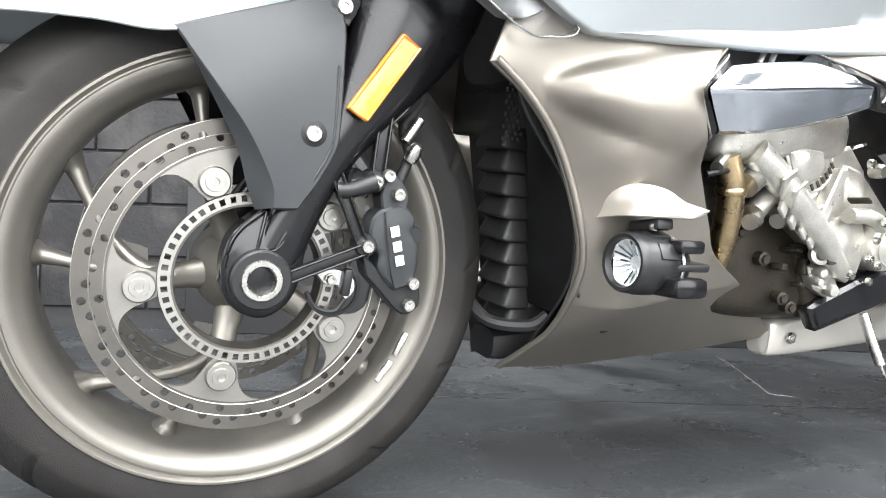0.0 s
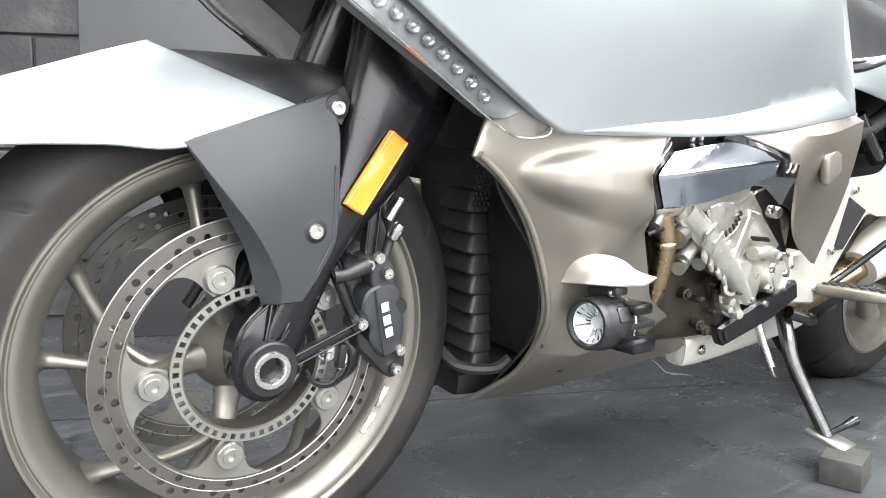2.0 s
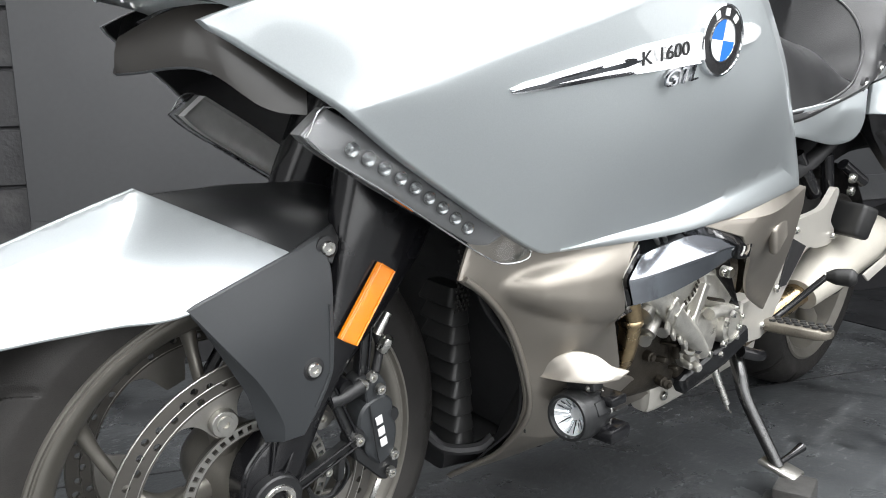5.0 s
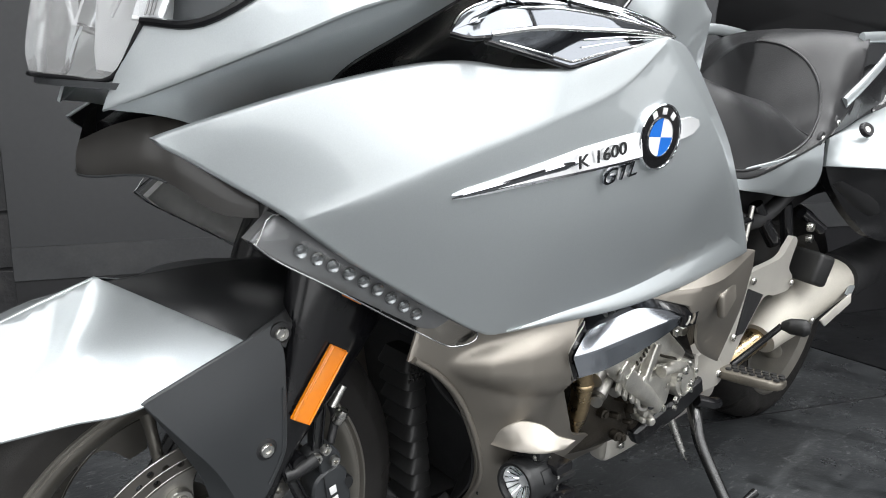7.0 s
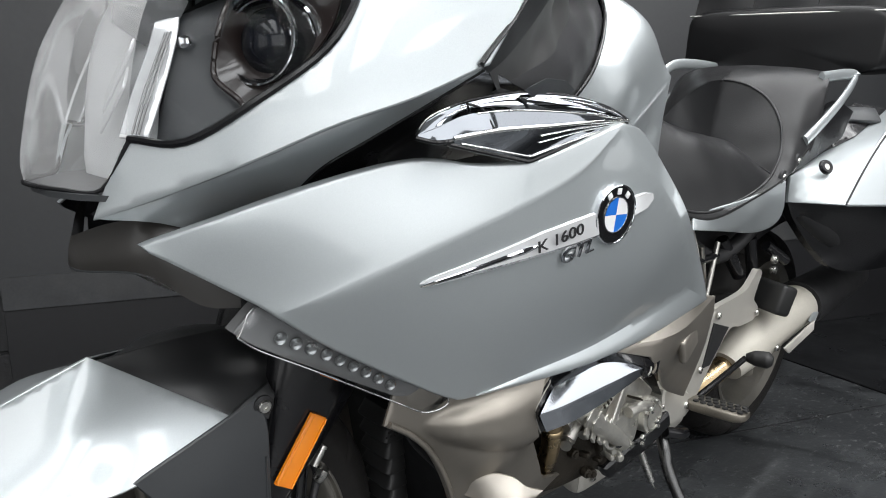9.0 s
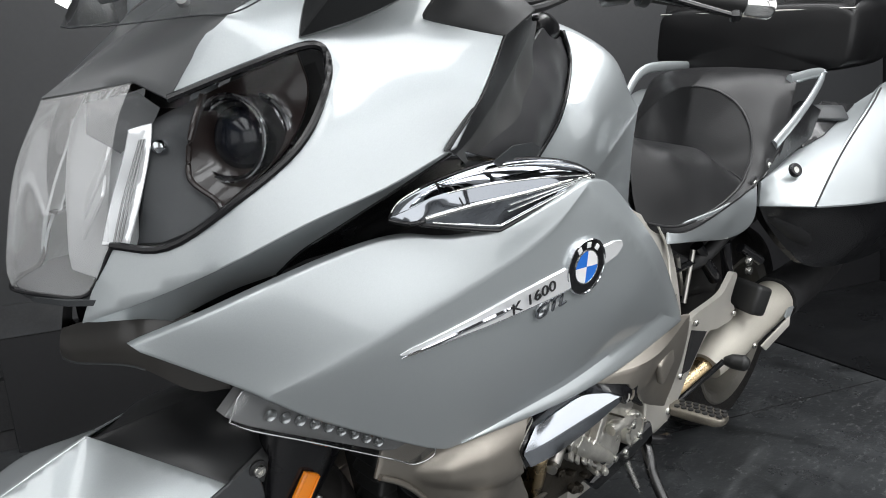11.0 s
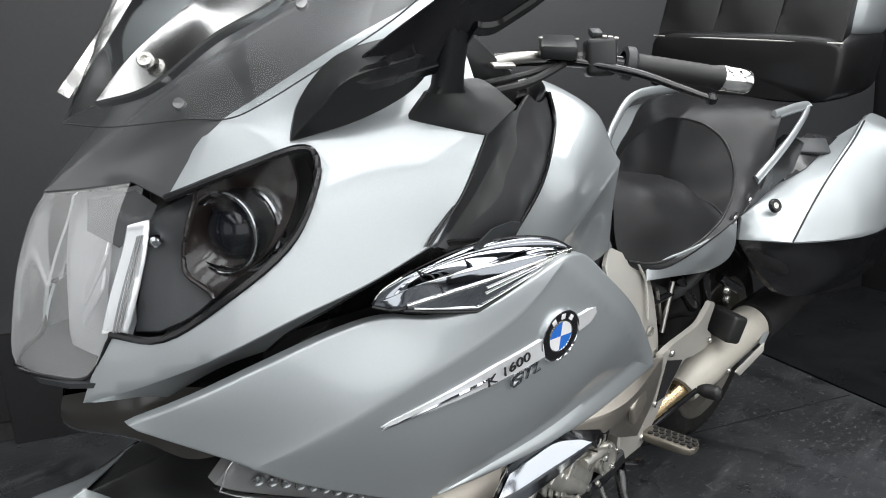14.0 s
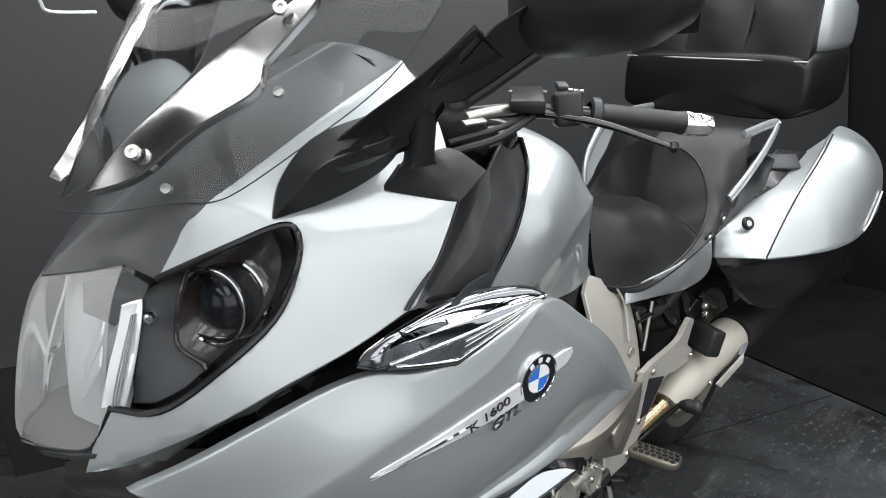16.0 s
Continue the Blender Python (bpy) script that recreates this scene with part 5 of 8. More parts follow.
# a bullet-shaped bulge that runs back to the cylinder cover
for p in cowl.v:
    s = p.x - 0.262
    if s > 0:
        size = 0.056 * math.sqrt(s / 0.14)
        high = 1 - ((p.z - 0.523) / size) ** 2
        if high > 0:
            edge = min(1.0, high / 0.95)
            rise = edge * edge * (3 - 2 * edge) if p.z > 0.523 else edge ** 0.75
            p.y -= 0.021 * min(1.0, s / 0.034) ** 0.8 * rise * (1 - 0.6 * min(1.0, max(0.0, (p.x - 0.345) / 0.06)))
cowl += panel([(0.346, -0.165, 0.315)] + CREASE + [(0.753, -0.122, 0.229), (0.646, -0.100, 0.210, 1), (0.508, -0.080, 0.193, 1), (0.429, -0.060, 0.181, 1), (0.335, -0.036, 0.175), (0.350, -0.080, 0.213, 1), (0.355, -0.120, 0.250, 1)], [(0.50, -0.135, 0.245)], step=0.010, thick=0.004, lip=0.002)
COWL = part("engine_cowl", cowl, BRONZE, BIKE, "matt bronze-grey lower engine cowl")
part("rolled_edge", tube([(0.206, -0.178, 0.543), (0.245, -0.179, 0.515), (0.282, -0.181, 0.476), (0.312, -0.182, 0.424), (0.336, -0.182, 0.361), (0.345, -0.168, 0.315), (0.352, -0.122, 0.250), (0.346, -0.082, 0.213), (0.335, -0.040, 0.177)], 0.0042, 12, 8), BRONZE, COWL)
part("engine_cowl", cowl.flip(), BRONZE, BIKE, "matt bronze-grey lower engine cowl on the far side")
rear_cowl = panel([(0.5515, -0.266, 0.596), (0.640, -0.275, 0.610), (0.776, -0.284, 0.643), (0.866, -0.286, 0.630), (0.700, -0.302, 0.600, 1)], [], step=0.012, thick=0.006)
rear_cowl += panel([(0.5515, -0.266, 0.594), (0.700, -0.302, 0.600, 1), (0.866, -0.286, 0.630), (0.874, -0.284, 0.600), (0.905, -0.262, 0.510, 1), (0.938, -0.223, 0.390), (0.850, -0.232, 0.430, 1), (0.780, -0.252, 0.474, 1), (0.705, -0.284, 0.530), (0.663, -0.296, 0.546), (0.640, -0.296, 0.572)],
                   [(0.80, -0.280, 0.545)], step=0.012, thick=0.006)
RC = part("rear_cowl", rear_cowl, BRONZE, BIKE, "matt bronze-grey cowl panel behind the cylinder cover")
part("raised_pad", rbox(0.075, 0.045, 0.014, 0.006, 3).at(place((0.780, -0.288, 0.562), (0.18, -0.97, 0.12), (-0.3, 0, 1))), BRONZE, RC)
# chrome cylinder cover: a bright upper face and an upright front face that meet in a rounded ridge
C_TOP = even(run([(0.435, -0.262, 0.5625), (0.481, -0.268, 0.572), (0.533, -0.274, 0.580), (0.575, -0.286, 0.5745), (0.612, -0.299, 0.5643)], 0.008), 34)
C_RIDGE = even(run([(0.3985, -0.270, 0.5345), (0.441, -0.281, 0.5405), (0.503, -0.290, 0.5497), (0.560, -0.297, 0.5573), (0.6115, -0.301, 0.563)], 0.008), 34)
C_LOW = even(run([(0.429, -0.262, 0.496), (0.463, -0.270, 0.4997), (0.500, -0.275, 0.5055), (0.564, -0.285, 0.523), (0.627, -0.294, 0.5455)], 0.008), 34)
sections = []
for k, (top, ridge, low) in enumerate(zip(C_TOP, C_RIDGE, C_LOW)):
    f = k / 33
    puff = 0.0016 * (1 - f) ** 0.6
    into = Vector((0.012, 0.045, 0))
    up = (top - ridge).normalized()
    down = (low - ridge).normalized()
    way = (up + down).normalized()
    face = [top + into + Vector((0, 0, 0.002)), top + into * 0.3 + Vector((0, 0, 0.001)), top]
    face += [ridge.lerp(top, a) - way * puff * 4 * a * (1 - a) for a in (0.75, 0.5, 0.25, 0.10)]
    face += [ridge + up * 0.002 - way * 0.0002, ridge + down * 0.002 - way * 0.0002]
    face += [ridge.lerp(low, a) - way * puff * 1.2 * a * (1 - a) for a in (0.15, 0.4, 0.7, 0.9)] + [low, low + Vector((0.003, 0.006, -0.003)), low + into + Vector((0, 0, -0.003))]
    sections.append(face)
CC = part("cylinder_cover", loft(sections), COVERCHROME, BIKE, "polished chrome cylinder cover beside the engine", 40)
edge_pts = [C_TOP[0] + Vector((-0.006, 0, 0.012)), C_TOP[0], C_RIDGE[0].lerp(C_TOP[0], 0.5), C_RIDGE[0], C_RIDGE[0].lerp(C_LOW[0], 0.5), C_LOW[0], C_LOW[0] + Vector((0.012, 0.02, -0.004))]
rim_line = even(run([p + Vector((0.001, 0.004, 0)) for p in edge_pts], 0.005), 40)
bead_line = even(run([(0.434, -0.245, 0.588)] + BEAD + [(0.446, -0.229, 0.476)], 0.005), 40)
bead_line = [p + Vector((0.002, 0.001, 0)) for p in bead_line]
part("cover_gasket", loft([[p + Vector((0.006, 0.012, 0)) for p in bead_line], bead_line, [a.lerp(b, 0.3) + Vector((-0.0025, -0.002, 0)) for a, b in zip(bead_line, rim_line)], [a.lerp(b, 0.7) + Vector((-0.0015, -0.001, 0)) for a, b in zip(bead_line, rim_line)], rim_line, [p + Vector((0.012, 0.012, 0)) for p in rim_line]], cap=False, ring=False), GLOSS, CC, "black rubber gasket")
part("gasket_bead", tube([p + Vector((-0.001, -0.002, 0)) for p in bead_line[2:-3]], 0.0021, 8, bent=False), PEGMETAL, CC, "thin pale bead round the gasket")
part("gasket_groove", tube([a.lerp(b, 0.5) + Vector((-0.0018, -0.0016, 0)) for a, b in zip(bead_line, rim_line)][3:-3], 0.0011, 6, bent=False), STEEL, CC)
CLAMP = part("clamp", panel([(0.551, -0.252, 0.581), (0.556, -0.262, 0.5945), (0.604, -0.281, 0.5815, 1), (0.674, -0.2960, 0.5658), (0.661, -0.2995, 0.541), (0.628, -0.3005, 0.5425), (0.612, -0.3045, 0.5645), (0.588, -0.289, 0.574, 1), (0.574, -0.264, 0.579, 1)], step=0.007, thick=0.012, lip=0.002), GLOSS, CC, "black bar and end bracket behind the cover")
part("bracket_slot", tube([(0.647, -0.3015, 0.561), (0.644, -0.3035, 0.553), (0.638, -0.3030, 0.547)], 0.0024, 8), PEGMETAL, CLAMP, "bright slot of the end bracket")
part("bracket_slot", tube([(0.632, -0.3030, 0.560), (0.629, -0.3040, 0.553), (0.625, -0.3030, 0.547)], 0.0016, 8), STEEL, CLAMP)
# black sheet added so that the recess reads dark
part("recess_wall", panel([(0.430, -0.225, 0.600), (0.560, -0.235, 0.610), (0.585, -0.235, 0.565), (0.450, -0.215, 0.545)], step=0.02), DARK, CC, "black sheet standing in for the dark recess behind the cover")
part("clip", rbox(0.009, 0.006, 0.014, 0.002).at(place((0.515, -0.243, 0.585), (0.15, -0.2, 1))), STEEL, CC)
part("clip", rbox(0.005, 0.006, 0.014, 0.002).at(place((0.500, -0.241, 0.583), (0.25, -0.2, 1))), STEEL, CC)
# fog lamp under its visor
LAMP = place((0.350, -0.236, 0.352), (-1, -0.02, 0.02))
FOG = part("fog_lamp", lathe([(0.0, -0.072), (0.022, -0.072), (0.027, -0.064), (0.029, -0.050), (0.0325, -0.046), (0.034, -0.030), (0.034, -0.014), (0.0325, -0.010), (0.0325, -0.004), (0.0315, 0.002), (0.030, 0.0045), (0.0265, 0.004), (0.024, -0.004)], 40).at(LAMP), SATIN, BIKE, "round black auxiliary lamp with a clear lens")
for turn in (-60, -15, 30, 75):
    part("raised_pad", rbox(0.004, 0.018, 0.026, 0.0015).at(LAMP @ Matrix.Rotation(radians(turn + 90), 4, "Z") @ Matrix.Translation((0.0335, 0, -0.030))), SATIN, FOG)
part("lamp_bowl", lathe([(0.0245, -0.002), (0.018, -0.010), (0.008, -0.016), (0.0, -0.016)], 32).at(place((0.350, -0.236, 0.352), (-1, -0.02, 0.02))), LAMPBOWL, FOG, "faceted bright reflector")
for k in range(16):
    a = 2 * math.pi * k / 16
    m = place((0.350, -0.236, 0.352), (-1, -0.02, 0.02))
    part("facet", tube([m @ Vector((0.008 * math.cos(a), 0.008 * math.sin(a), -0.015)), m @ Vector((0.023 * math.cos(a), 0.023 * math.sin(a), -0.003))], 0.0012, 5), CHROME, FOG)
part("lamp_glass", lathe([(0.0, 0.004), (0.014, 0.003), (0.025, 0.0)], 32).at(place((0.350, -0.236, 0.352), (-1, -0.02, 0.02))), LENS, FOG).visible_shadow = False
part("yoke_arm", rbox(0.062, 0.034, 0.014, 0.004).at(place((0.404, -0.244, 0.372), (0, 0.1, 1), (1, 0, -0.02))), GLOSS, FOG)
part("yoke_arm", rbox(0.080, 0.044, 0.021, 0.006).at(place((0.400, -0.246, 0.3300), (0, 0.1, 1), (1, 0, 0.02))), GLOSS, FOG)
part("cooling_fin", rbox(0.055, 0.036, 0.009, 0.003).at(Matrix.Translation((0.412, -0.250, 0.352))), SATIN, FOG)
part("clamp_band", lathe([(0.0315, -0.054), (0.0325, -0.053), (0.0325, -0.051), (0.0315, -0.050)], 32, closed=True).at(LAMP), BOLT, FOG, "bright metal clamp band")
part("lamp_bracket", rbox(0.045, 0.022, 0.012, 0.003).at(place((0.378, -0.236, 0.392), (0, 0.2, 1))), SATIN, FOG)
screw(FOG, (0.37, -0.247, 0.392), r=0.005)
screw(FOG, (0.388, -0.247, 0.393), r=0.005)
part("lamp_visor", panel([(0.343, -0.190, 0.395), (0.348, -0.210, 0.424, 1), (0.366, -0.224, 0.434, 1), (0.385, -0.245, 0.431, 1), (0.396, -0.262, 0.420, 1), (0.416, -0.276, 0.414), (0.400, -0.272, 0.407), (0.369, -0.262, 0.406, 1), (0.347, -0.232, 0.403, 1)],
                         [(0.362, -0.228, 0.424)], view=(-0.2, -0.75, 0.6), step=0.006, thick=0.004, lip=0.002), VISOR, COWL, "pale bronze visor over the auxiliary lamp")
screw(COWL, (0.352, -0.16, 0.322), (-0.4, -0.9, 0), r=0.005)

# ---- chrome air deflector on the side panel ----
D_TOP = even(run([(0.1732, -0.240, 0.9165), (0.1792, -0.246, 0.932), (0.198, -0.252, 0.9435), (0.2345, -0.258, 0.9555), (0.304, -0.263, 0.9665), (0.383, -0.273, 0.9665), (0.4475, -0.288, 0.956), (0.477, -0.305, 0.940)], 0.006), 56)
D_DISH = even(run([(0.1734, -0.2405, 0.9163), (0.195, -0.258, 0.9285), (0.2165, -0.273, 0.9405), (0.277, -0.290, 0.9475), (0.377, -0.302, 0.9465), (0.4765, -0.3055, 0.9398)], 0.006), 56)
D_RIDGE = even(run([(0.1736, -0.2405, 0.9160), (0.1855, -0.252, 0.9131), (0.196, -0.263, 0.9138), (0.248, -0.287, 0.9256), (0.320, -0.300, 0.9315), (0.385, -0.306, 0.9363), (0.476, -0.306, 0.9394)], 0.006), 56)
lower_line = run([(0.196, -0.2625, 0.912), (0.246, -0.281, 0.9023), (0.297, -0.295, 0.8934)], 0.006) + run([(0.297, -0.295, 0.8934), (0.373, -0.304, 0.9159), (0.474, -0.306, 0.9385)], 0.006)[1:]
D_LOW = even(lower_line, 56)
out = Vector((-0.15, -0.75, 0.6)).normalized()


def faces(a, b, profile):
    """A strip between two lines, raised along its width as the profile says."""
    n = len(a) - 1
    return loft([[p.lerp(q, f) + out * h * min(1.0, 6 * k / n, 6 * (1 - k / n)) for k, (p, q) in enumerate(zip(a, b))] for f, h in profile], cap=False, ring=False)


dfl = faces(D_TOP, D_DISH, ((0, 0), (0.06, 0.0022), (0.14, 0.0032), (0.22, 0.0026), (0.32, 0.0004), (0.5, -0.0016), (0.7, -0.0016), (0.88, -0.0002), (0.96, 0.0006), (1, 0)))
AD = part("air_deflector", dfl, DIMCHROME, BIKE, "polished chrome air deflector blade, darkened for its reflections", 50)
part("middle_face", faces(D_DISH, D_RIDGE, ((0, 0), (0.25, 0.0006), (0.5, 0.0002), (0.8, 0.0008), (1, 0))), DIMCHROME, AD, "", 50)
ridge_low = even([D_RIDGE[8 + k] for k in range(48)], 56)
part("lower_face", faces(ridge_low, D_LOW, ((0, 0), (0.2, -0.001), (0.5, -0.0016), (0.8, -0.0006), (1, 0))), DIMCHROME, AD, "dark polished lower face of the blade", 50)
# ridge and groove lines in brighter metal, standing in for their glints
part("blade_line", tube([p + out * 0.0004 for p in D_RIDGE[7:]], [0.0028] * 20 + [0.0024] * 20 + [0.0016] * 9, 10, bent=False), POLISHED, AD, "bright ridge of the blade")
part("blade_line", tube([p + out * 0.0004 for p in D_DISH[12:]], 0.0011, 8, bent=False), POLISHED, AD, "bright lower edge of the hollow")
part("blade_line", tube([p.lerp(q, 0.30) + out * 0.0008 for p, q in zip(D_TOP, D_DISH)][10:-4], 0.0007, 6, bent=False), POLISHED, AD)
for f in (0.30, 0.52):
    part("blade_line", tube([p.lerp(q, f) + out * 0.0002 for p, q in zip(ridge_low, D_LOW)][22:-3], 0.0009 if f < 0.5 else 0.0006, 6, bent=False), POLISHED, AD)
part("blade_line", tube([p.lerp(q, 0.90) + Vector((0, -0.001, 0)) for p, q in zip(ridge_low, D_LOW)][3:-2], 0.0012, 8, bent=False), POLISHED, AD, "bright line along the lower edge")
part("end_cap", tube([D_TOP[11] + out * 0.001, D_TOP[11].lerp(D_DISH[13], 0.35) + out * 0.0028, D_TOP[12].lerp(D_DISH[14], 0.8) + out * 0.0006, D_RIDGE[15] + out * 0.001], 0.0013, 8, 6), GLOSS, AD, "dark joint behind the front end of the blade")
part("deflector_rim", tube([p + out * 0.0004 for p in D_TOP], 0.0018, 8, bent=False), GLOSS, AD, "black edge of the blade")
part("front_edge", tube([p + out * 0.0016 for p in D_TOP[1:9]], 0.0012, 8, bent=False), POLISHED, AD)
part("lower_edge", tube([p + Vector((0, 0.001, -0.0022)) for p in D_RIDGE[:8] + D_LOW], 0.0028, 8, bent=False), GLOSS, AD)
part("air_deflector", dfl.flip(), DIMCHROME, BIKE, "polished chrome air deflector blade on the far side, darkened for its reflections")

# ---- badge ----
def on_side(x, z, out=0.0):
    """The place on the side panel at x, z, and its outward way."""
    best = sorted(side.v[:900000], key=lambda p: (p.x - x) ** 2 + (p.z - z) ** 2)[:14]
    c = sum(best, Vector()) / 14
    A = np.array([[p.x - c.x, p.z - c.z] for p in best])
    g = np.linalg.lstsq(A, np.array([p.y - c.y for p in best]), rcond=None)[0]
    n = Vector((float(g[0]), -1.0, float(g[1]))).normalized()
    return Vector((x, c.y + float(g[0]) * (x - c.x) + float(g[1]) * (z - c.z), z)) + n * out, n


at, nrm = on_side(0.443, 0.823, 0.001)
nrm = (nrm + on_side(0.41, 0.80)[1] + on_side(0.47, 0.84)[1]).normalized()
RD = place(at, nrm)
part("round_badge", lathe([(0.0, 0.003), (0.038, 0.003), (0.0385, 0.001), (0.0385, -0.004)], 48).at(RD), GLOSS, SP, "round black badge with blue and white quarters")
part("badge_ring", lathe([(0.0225, 0.003), (0.0228, 0.0042), (0.0238, 0.0042), (0.024, 0.003)], 48, closed=True).at(RD), CHROME, SP)
part("badge_rim", lathe([(0.037, 0.003), (0.0375, 0.0045), (0.0392, 0.004), (0.0395, -0.003)], 48).at(RD), CHROME, SP)
for k in range(4):
    q = [(0, 0, 0.0036)] + [(0.0224 * math.cos(a), 0.0224 * math.sin(a), 0.0036) for a in [math.pi / 2 * (k + j / 10) for j in range(11)]]
    part("badge_quarter", Shape(q, [tuple(range(12))]).at(RD), BLUE if k % 2 else WHITE, SP)
for a in (55, 90, 125):
    part("badge_bar", rbox(0.008, 0.008, 0.001, 0.0003).at(RD @ pose(0, 0, 0, 0, 0, a - 90) @ Matrix.Translation((0, 0.0305, 0.0035))), WHITE, SP, "pale block standing for a letter")
spear = [(0.177, 0.756, 0.0008), (0.19, 0.760, 0.0032), (0.22, 0.768, 0.0052), (0.27, 0.782, 0.0085), (0.30, 0.790, 0.0110), (0.325, 0.7965, 0.0130), (0.37, 0.806, 0.0146), (0.41, 0.814, 0.0152)]
pts = [on_side(x, z, 0.0005)[0] for x, z, w in spear]
# white coat gives the chrome spear its bright reflection
part("badge_spear", ribbon(pts, [w for x, z, w in spear], nrm, 0.0030, 0.0065), FINWHITE, SP, "chrome spear-shaped trim behind the badge, bright reflection in its colour")
tip = [on_side(x, z - 0.0022, 0.0042)[0] for x, z, w in spear[:6]]
# darker overlay on the tip, coloured as the floor's reflection
part("spear_tip", ribbon(tip, [w * k for (x, z, w), k in zip(spear, (0.8, 0.8, 0.78, 0.74, 0.66, 0.1))], (nrm + Vector((0, 0, -0.7))).normalized(), 0.0034, 0.0034), DARKCHROME, SP, "spear tip in darker chrome, as if mirroring the floor")
part("spear_underside", ribbon([p + Vector((0.004, 0, -0.004)) for p in pts], [w * 0.95 for x, z, w in spear], nrm, 0.002, 0.0035), CHROME, SP)
pts = [on_side(x, z, 0.0005)[0] for x, z in ((0.478, 0.832), (0.505, 0.838), (0.523, 0.842))]
part("badge_spear", ribbon(pts, [0.013, 0.011, 0.004], nrm, 0.0030, 0.0065), FINWHITE, SP)


def lettering(name, text, size, at, way, along, mat, parent, depth=0.0006, bold=0.0, slant=0.0, wide=1.0):
    cu = bpy.data.curves.new(name, "FONT")
    cu.body, cu.size, cu.extrude, cu.align_x, cu.align_y = text, size, depth, "CENTER", "CENTER"
    cu.offset, cu.shear = bold, slant
    tmp = bpy.data.objects.new("text_source", cu)
    scene.collection.objects.link(tmp)
    me = bpy.data.meshes.new_from_object(tmp.evaluated_get(bpy.context.evaluated_depsgraph_get()))
    bpy.data.objects.remove(tmp)
    z = Vector(way).normalized()
    x = (Vector(along) - z * Vector(along).dot(z)).normalized()
    m = Matrix((x, z.cross(x), z)).transposed().to_4x4()
    me.transform(Matrix.Translation(at) @ m @ Matrix.Diagonal((wide, 1, 1, 1)))
    me.materials.append(mat)
    ob = new(name, me)
    ob.parent = parent
    return ob


p1, n1 = on_side(0.347, 0.8018, 0.0085)
slope = on_side(0.40, 0.813)[0] - on_side(0.33, 0.797)[0]
lettering("raised_letters", "K 1600", 0.0205, p1, nrm, slope, DARK, SP, 0.0006, 0.0001, 0.0, 1.34)
p1, n1 = on_side(0.380, 0.780, 0.002)
# white copy set up and left, painted as the letters' lit edge
lettering("letter_lit_edge", "GTL", 0.025, p1 + Vector((-0.0008, 0, 0.0008)), nrm, slope, FINWHITE, SP, 0.0010, 0.0007, 0.2)
lettering("raised_letters", "GTL", 0.025, p1 + nrm * 0.003, nrm, slope, DARKCHROME, SP, 0.0015, 0.0, 0.35, 1.35)
# ---- mirror and its arms ----
base = panel([(0.107, -0.186, 1.108), (0.118, -0.190, 1.150, 1), (0.150, -0.205, 1.192, 1), (0.205, -0.222, 1.212, 1), (0.262, -0.225, 1.218), (0.1999, -0.2830, 1.1978), (0.1358, -0.2500, 1.1750, 1), (0.1188, -0.2220, 1.1433, 1)], view=(-0.3, -0.85, 0.3), step=0.008, thick=0.010, lip=0.002)
base += panel([(0.107, -0.186, 1.108), (0.1188, -0.2220, 1.1433, 1), (0.1358, -0.2500, 1.1750, 1), (0.1999, -0.2830, 1.1978), (0.243, -0.262, 1.192), (0.205, -0.258, 1.160, 1), (0.158, -0.230, 1.131, 1)], view=(-0.3, -0.85, 0.3), step=0.008, thick=0.010, lip=0.002)
MIR = part("mirror", base, SATIN, BIKE, "black mirror on two satin arms rooted in the fairing")
blade = panel([(0.1408, -0.2500, 1.1776), (0.150, -0.226, 1.180, 1), (0.180, -0.261, 1.219, 1), (0.203, -0.320, 1.263, 1), (0.223, -0.375, 1.305, 1), (0.250, -0.42, 1.335), (0.315, -0.43, 1.315), (0.293, -0.370, 1.270, 1), (0.274, -0.319, 1.232, 1), (0.259, -0.283, 1.205, 1), (0.2263, -0.2760, 1.1927, 1), (0.1790, -0.2680, 1.1820, 1), (0.1519, -0.2560, 1.1750)],
              [(0.225, -0.315, 1.236)], view=(-0.3, -0.64, 0.7), step=0.010, thick=0.016, lip=0.004)
part("mirror_arm", blade, GLOSS, MIR, "wide black arm with a sunk triangular field")
TRI = [(0.221, -0.306, 1.247), (0.219, -0.336, 1.274), (0.226, -0.377, 1.311), (0.268, -0.373, 1.289)]
part("arm_field", panel(TRI, view=(-0.3, -0.64, 0.7), step=0.012, thick=0.003, lip=0.001), GROOVEPL, MIR, "grey triangular field of the arm")
part("field_rim", tube(TRI + TRI[:1], 0.0058, 10, bent=False), GLOSS, MIR)
part("mirror_head", loft([[Vector((0.315 + 0.07 * c * w - 0.12 * (s - 0.5) * 0.2, -0.36 - 0.20 * s, 1.335 + 0.028 * s + 0.062 * d * w)) for c, d in oval(24, 2.8)] for s, w in ((0, 0.35), (0.08, 0.7), (0.25, 0.95), (0.5, 1.0), (0.75, 0.97), (0.92, 0.75), (1.0, 0.4))]), SATIN, MIR, "rounded black mirror housing")
part("mirror_glass", panel([(0.392, -0.40, 1.30), (0.385, -0.53, 1.31), (0.385, -0.53, 1.395), (0.392, -0.40, 1.385)], view=(1, 0, 0), step=0.03), CHROME, MIR, "mirror glass")
foot_plate = panel([(0.232, -0.240, 1.130), (0.300, -0.293, 1.112), (0.352, -0.290, 1.141), (0.318, -0.268, 1.168, 1), (0.2778, -0.2680, 1.1698), (0.2428, -0.2580, 1.1596)], [(0.29, -0.283, 1.145)], view=(0, -0.9, 0.3), step=0.01, thick=0.012, lip=0.003)
part("stalk_foot", foot_plate, SATIN, MIR, "black satin foot of the stalk")
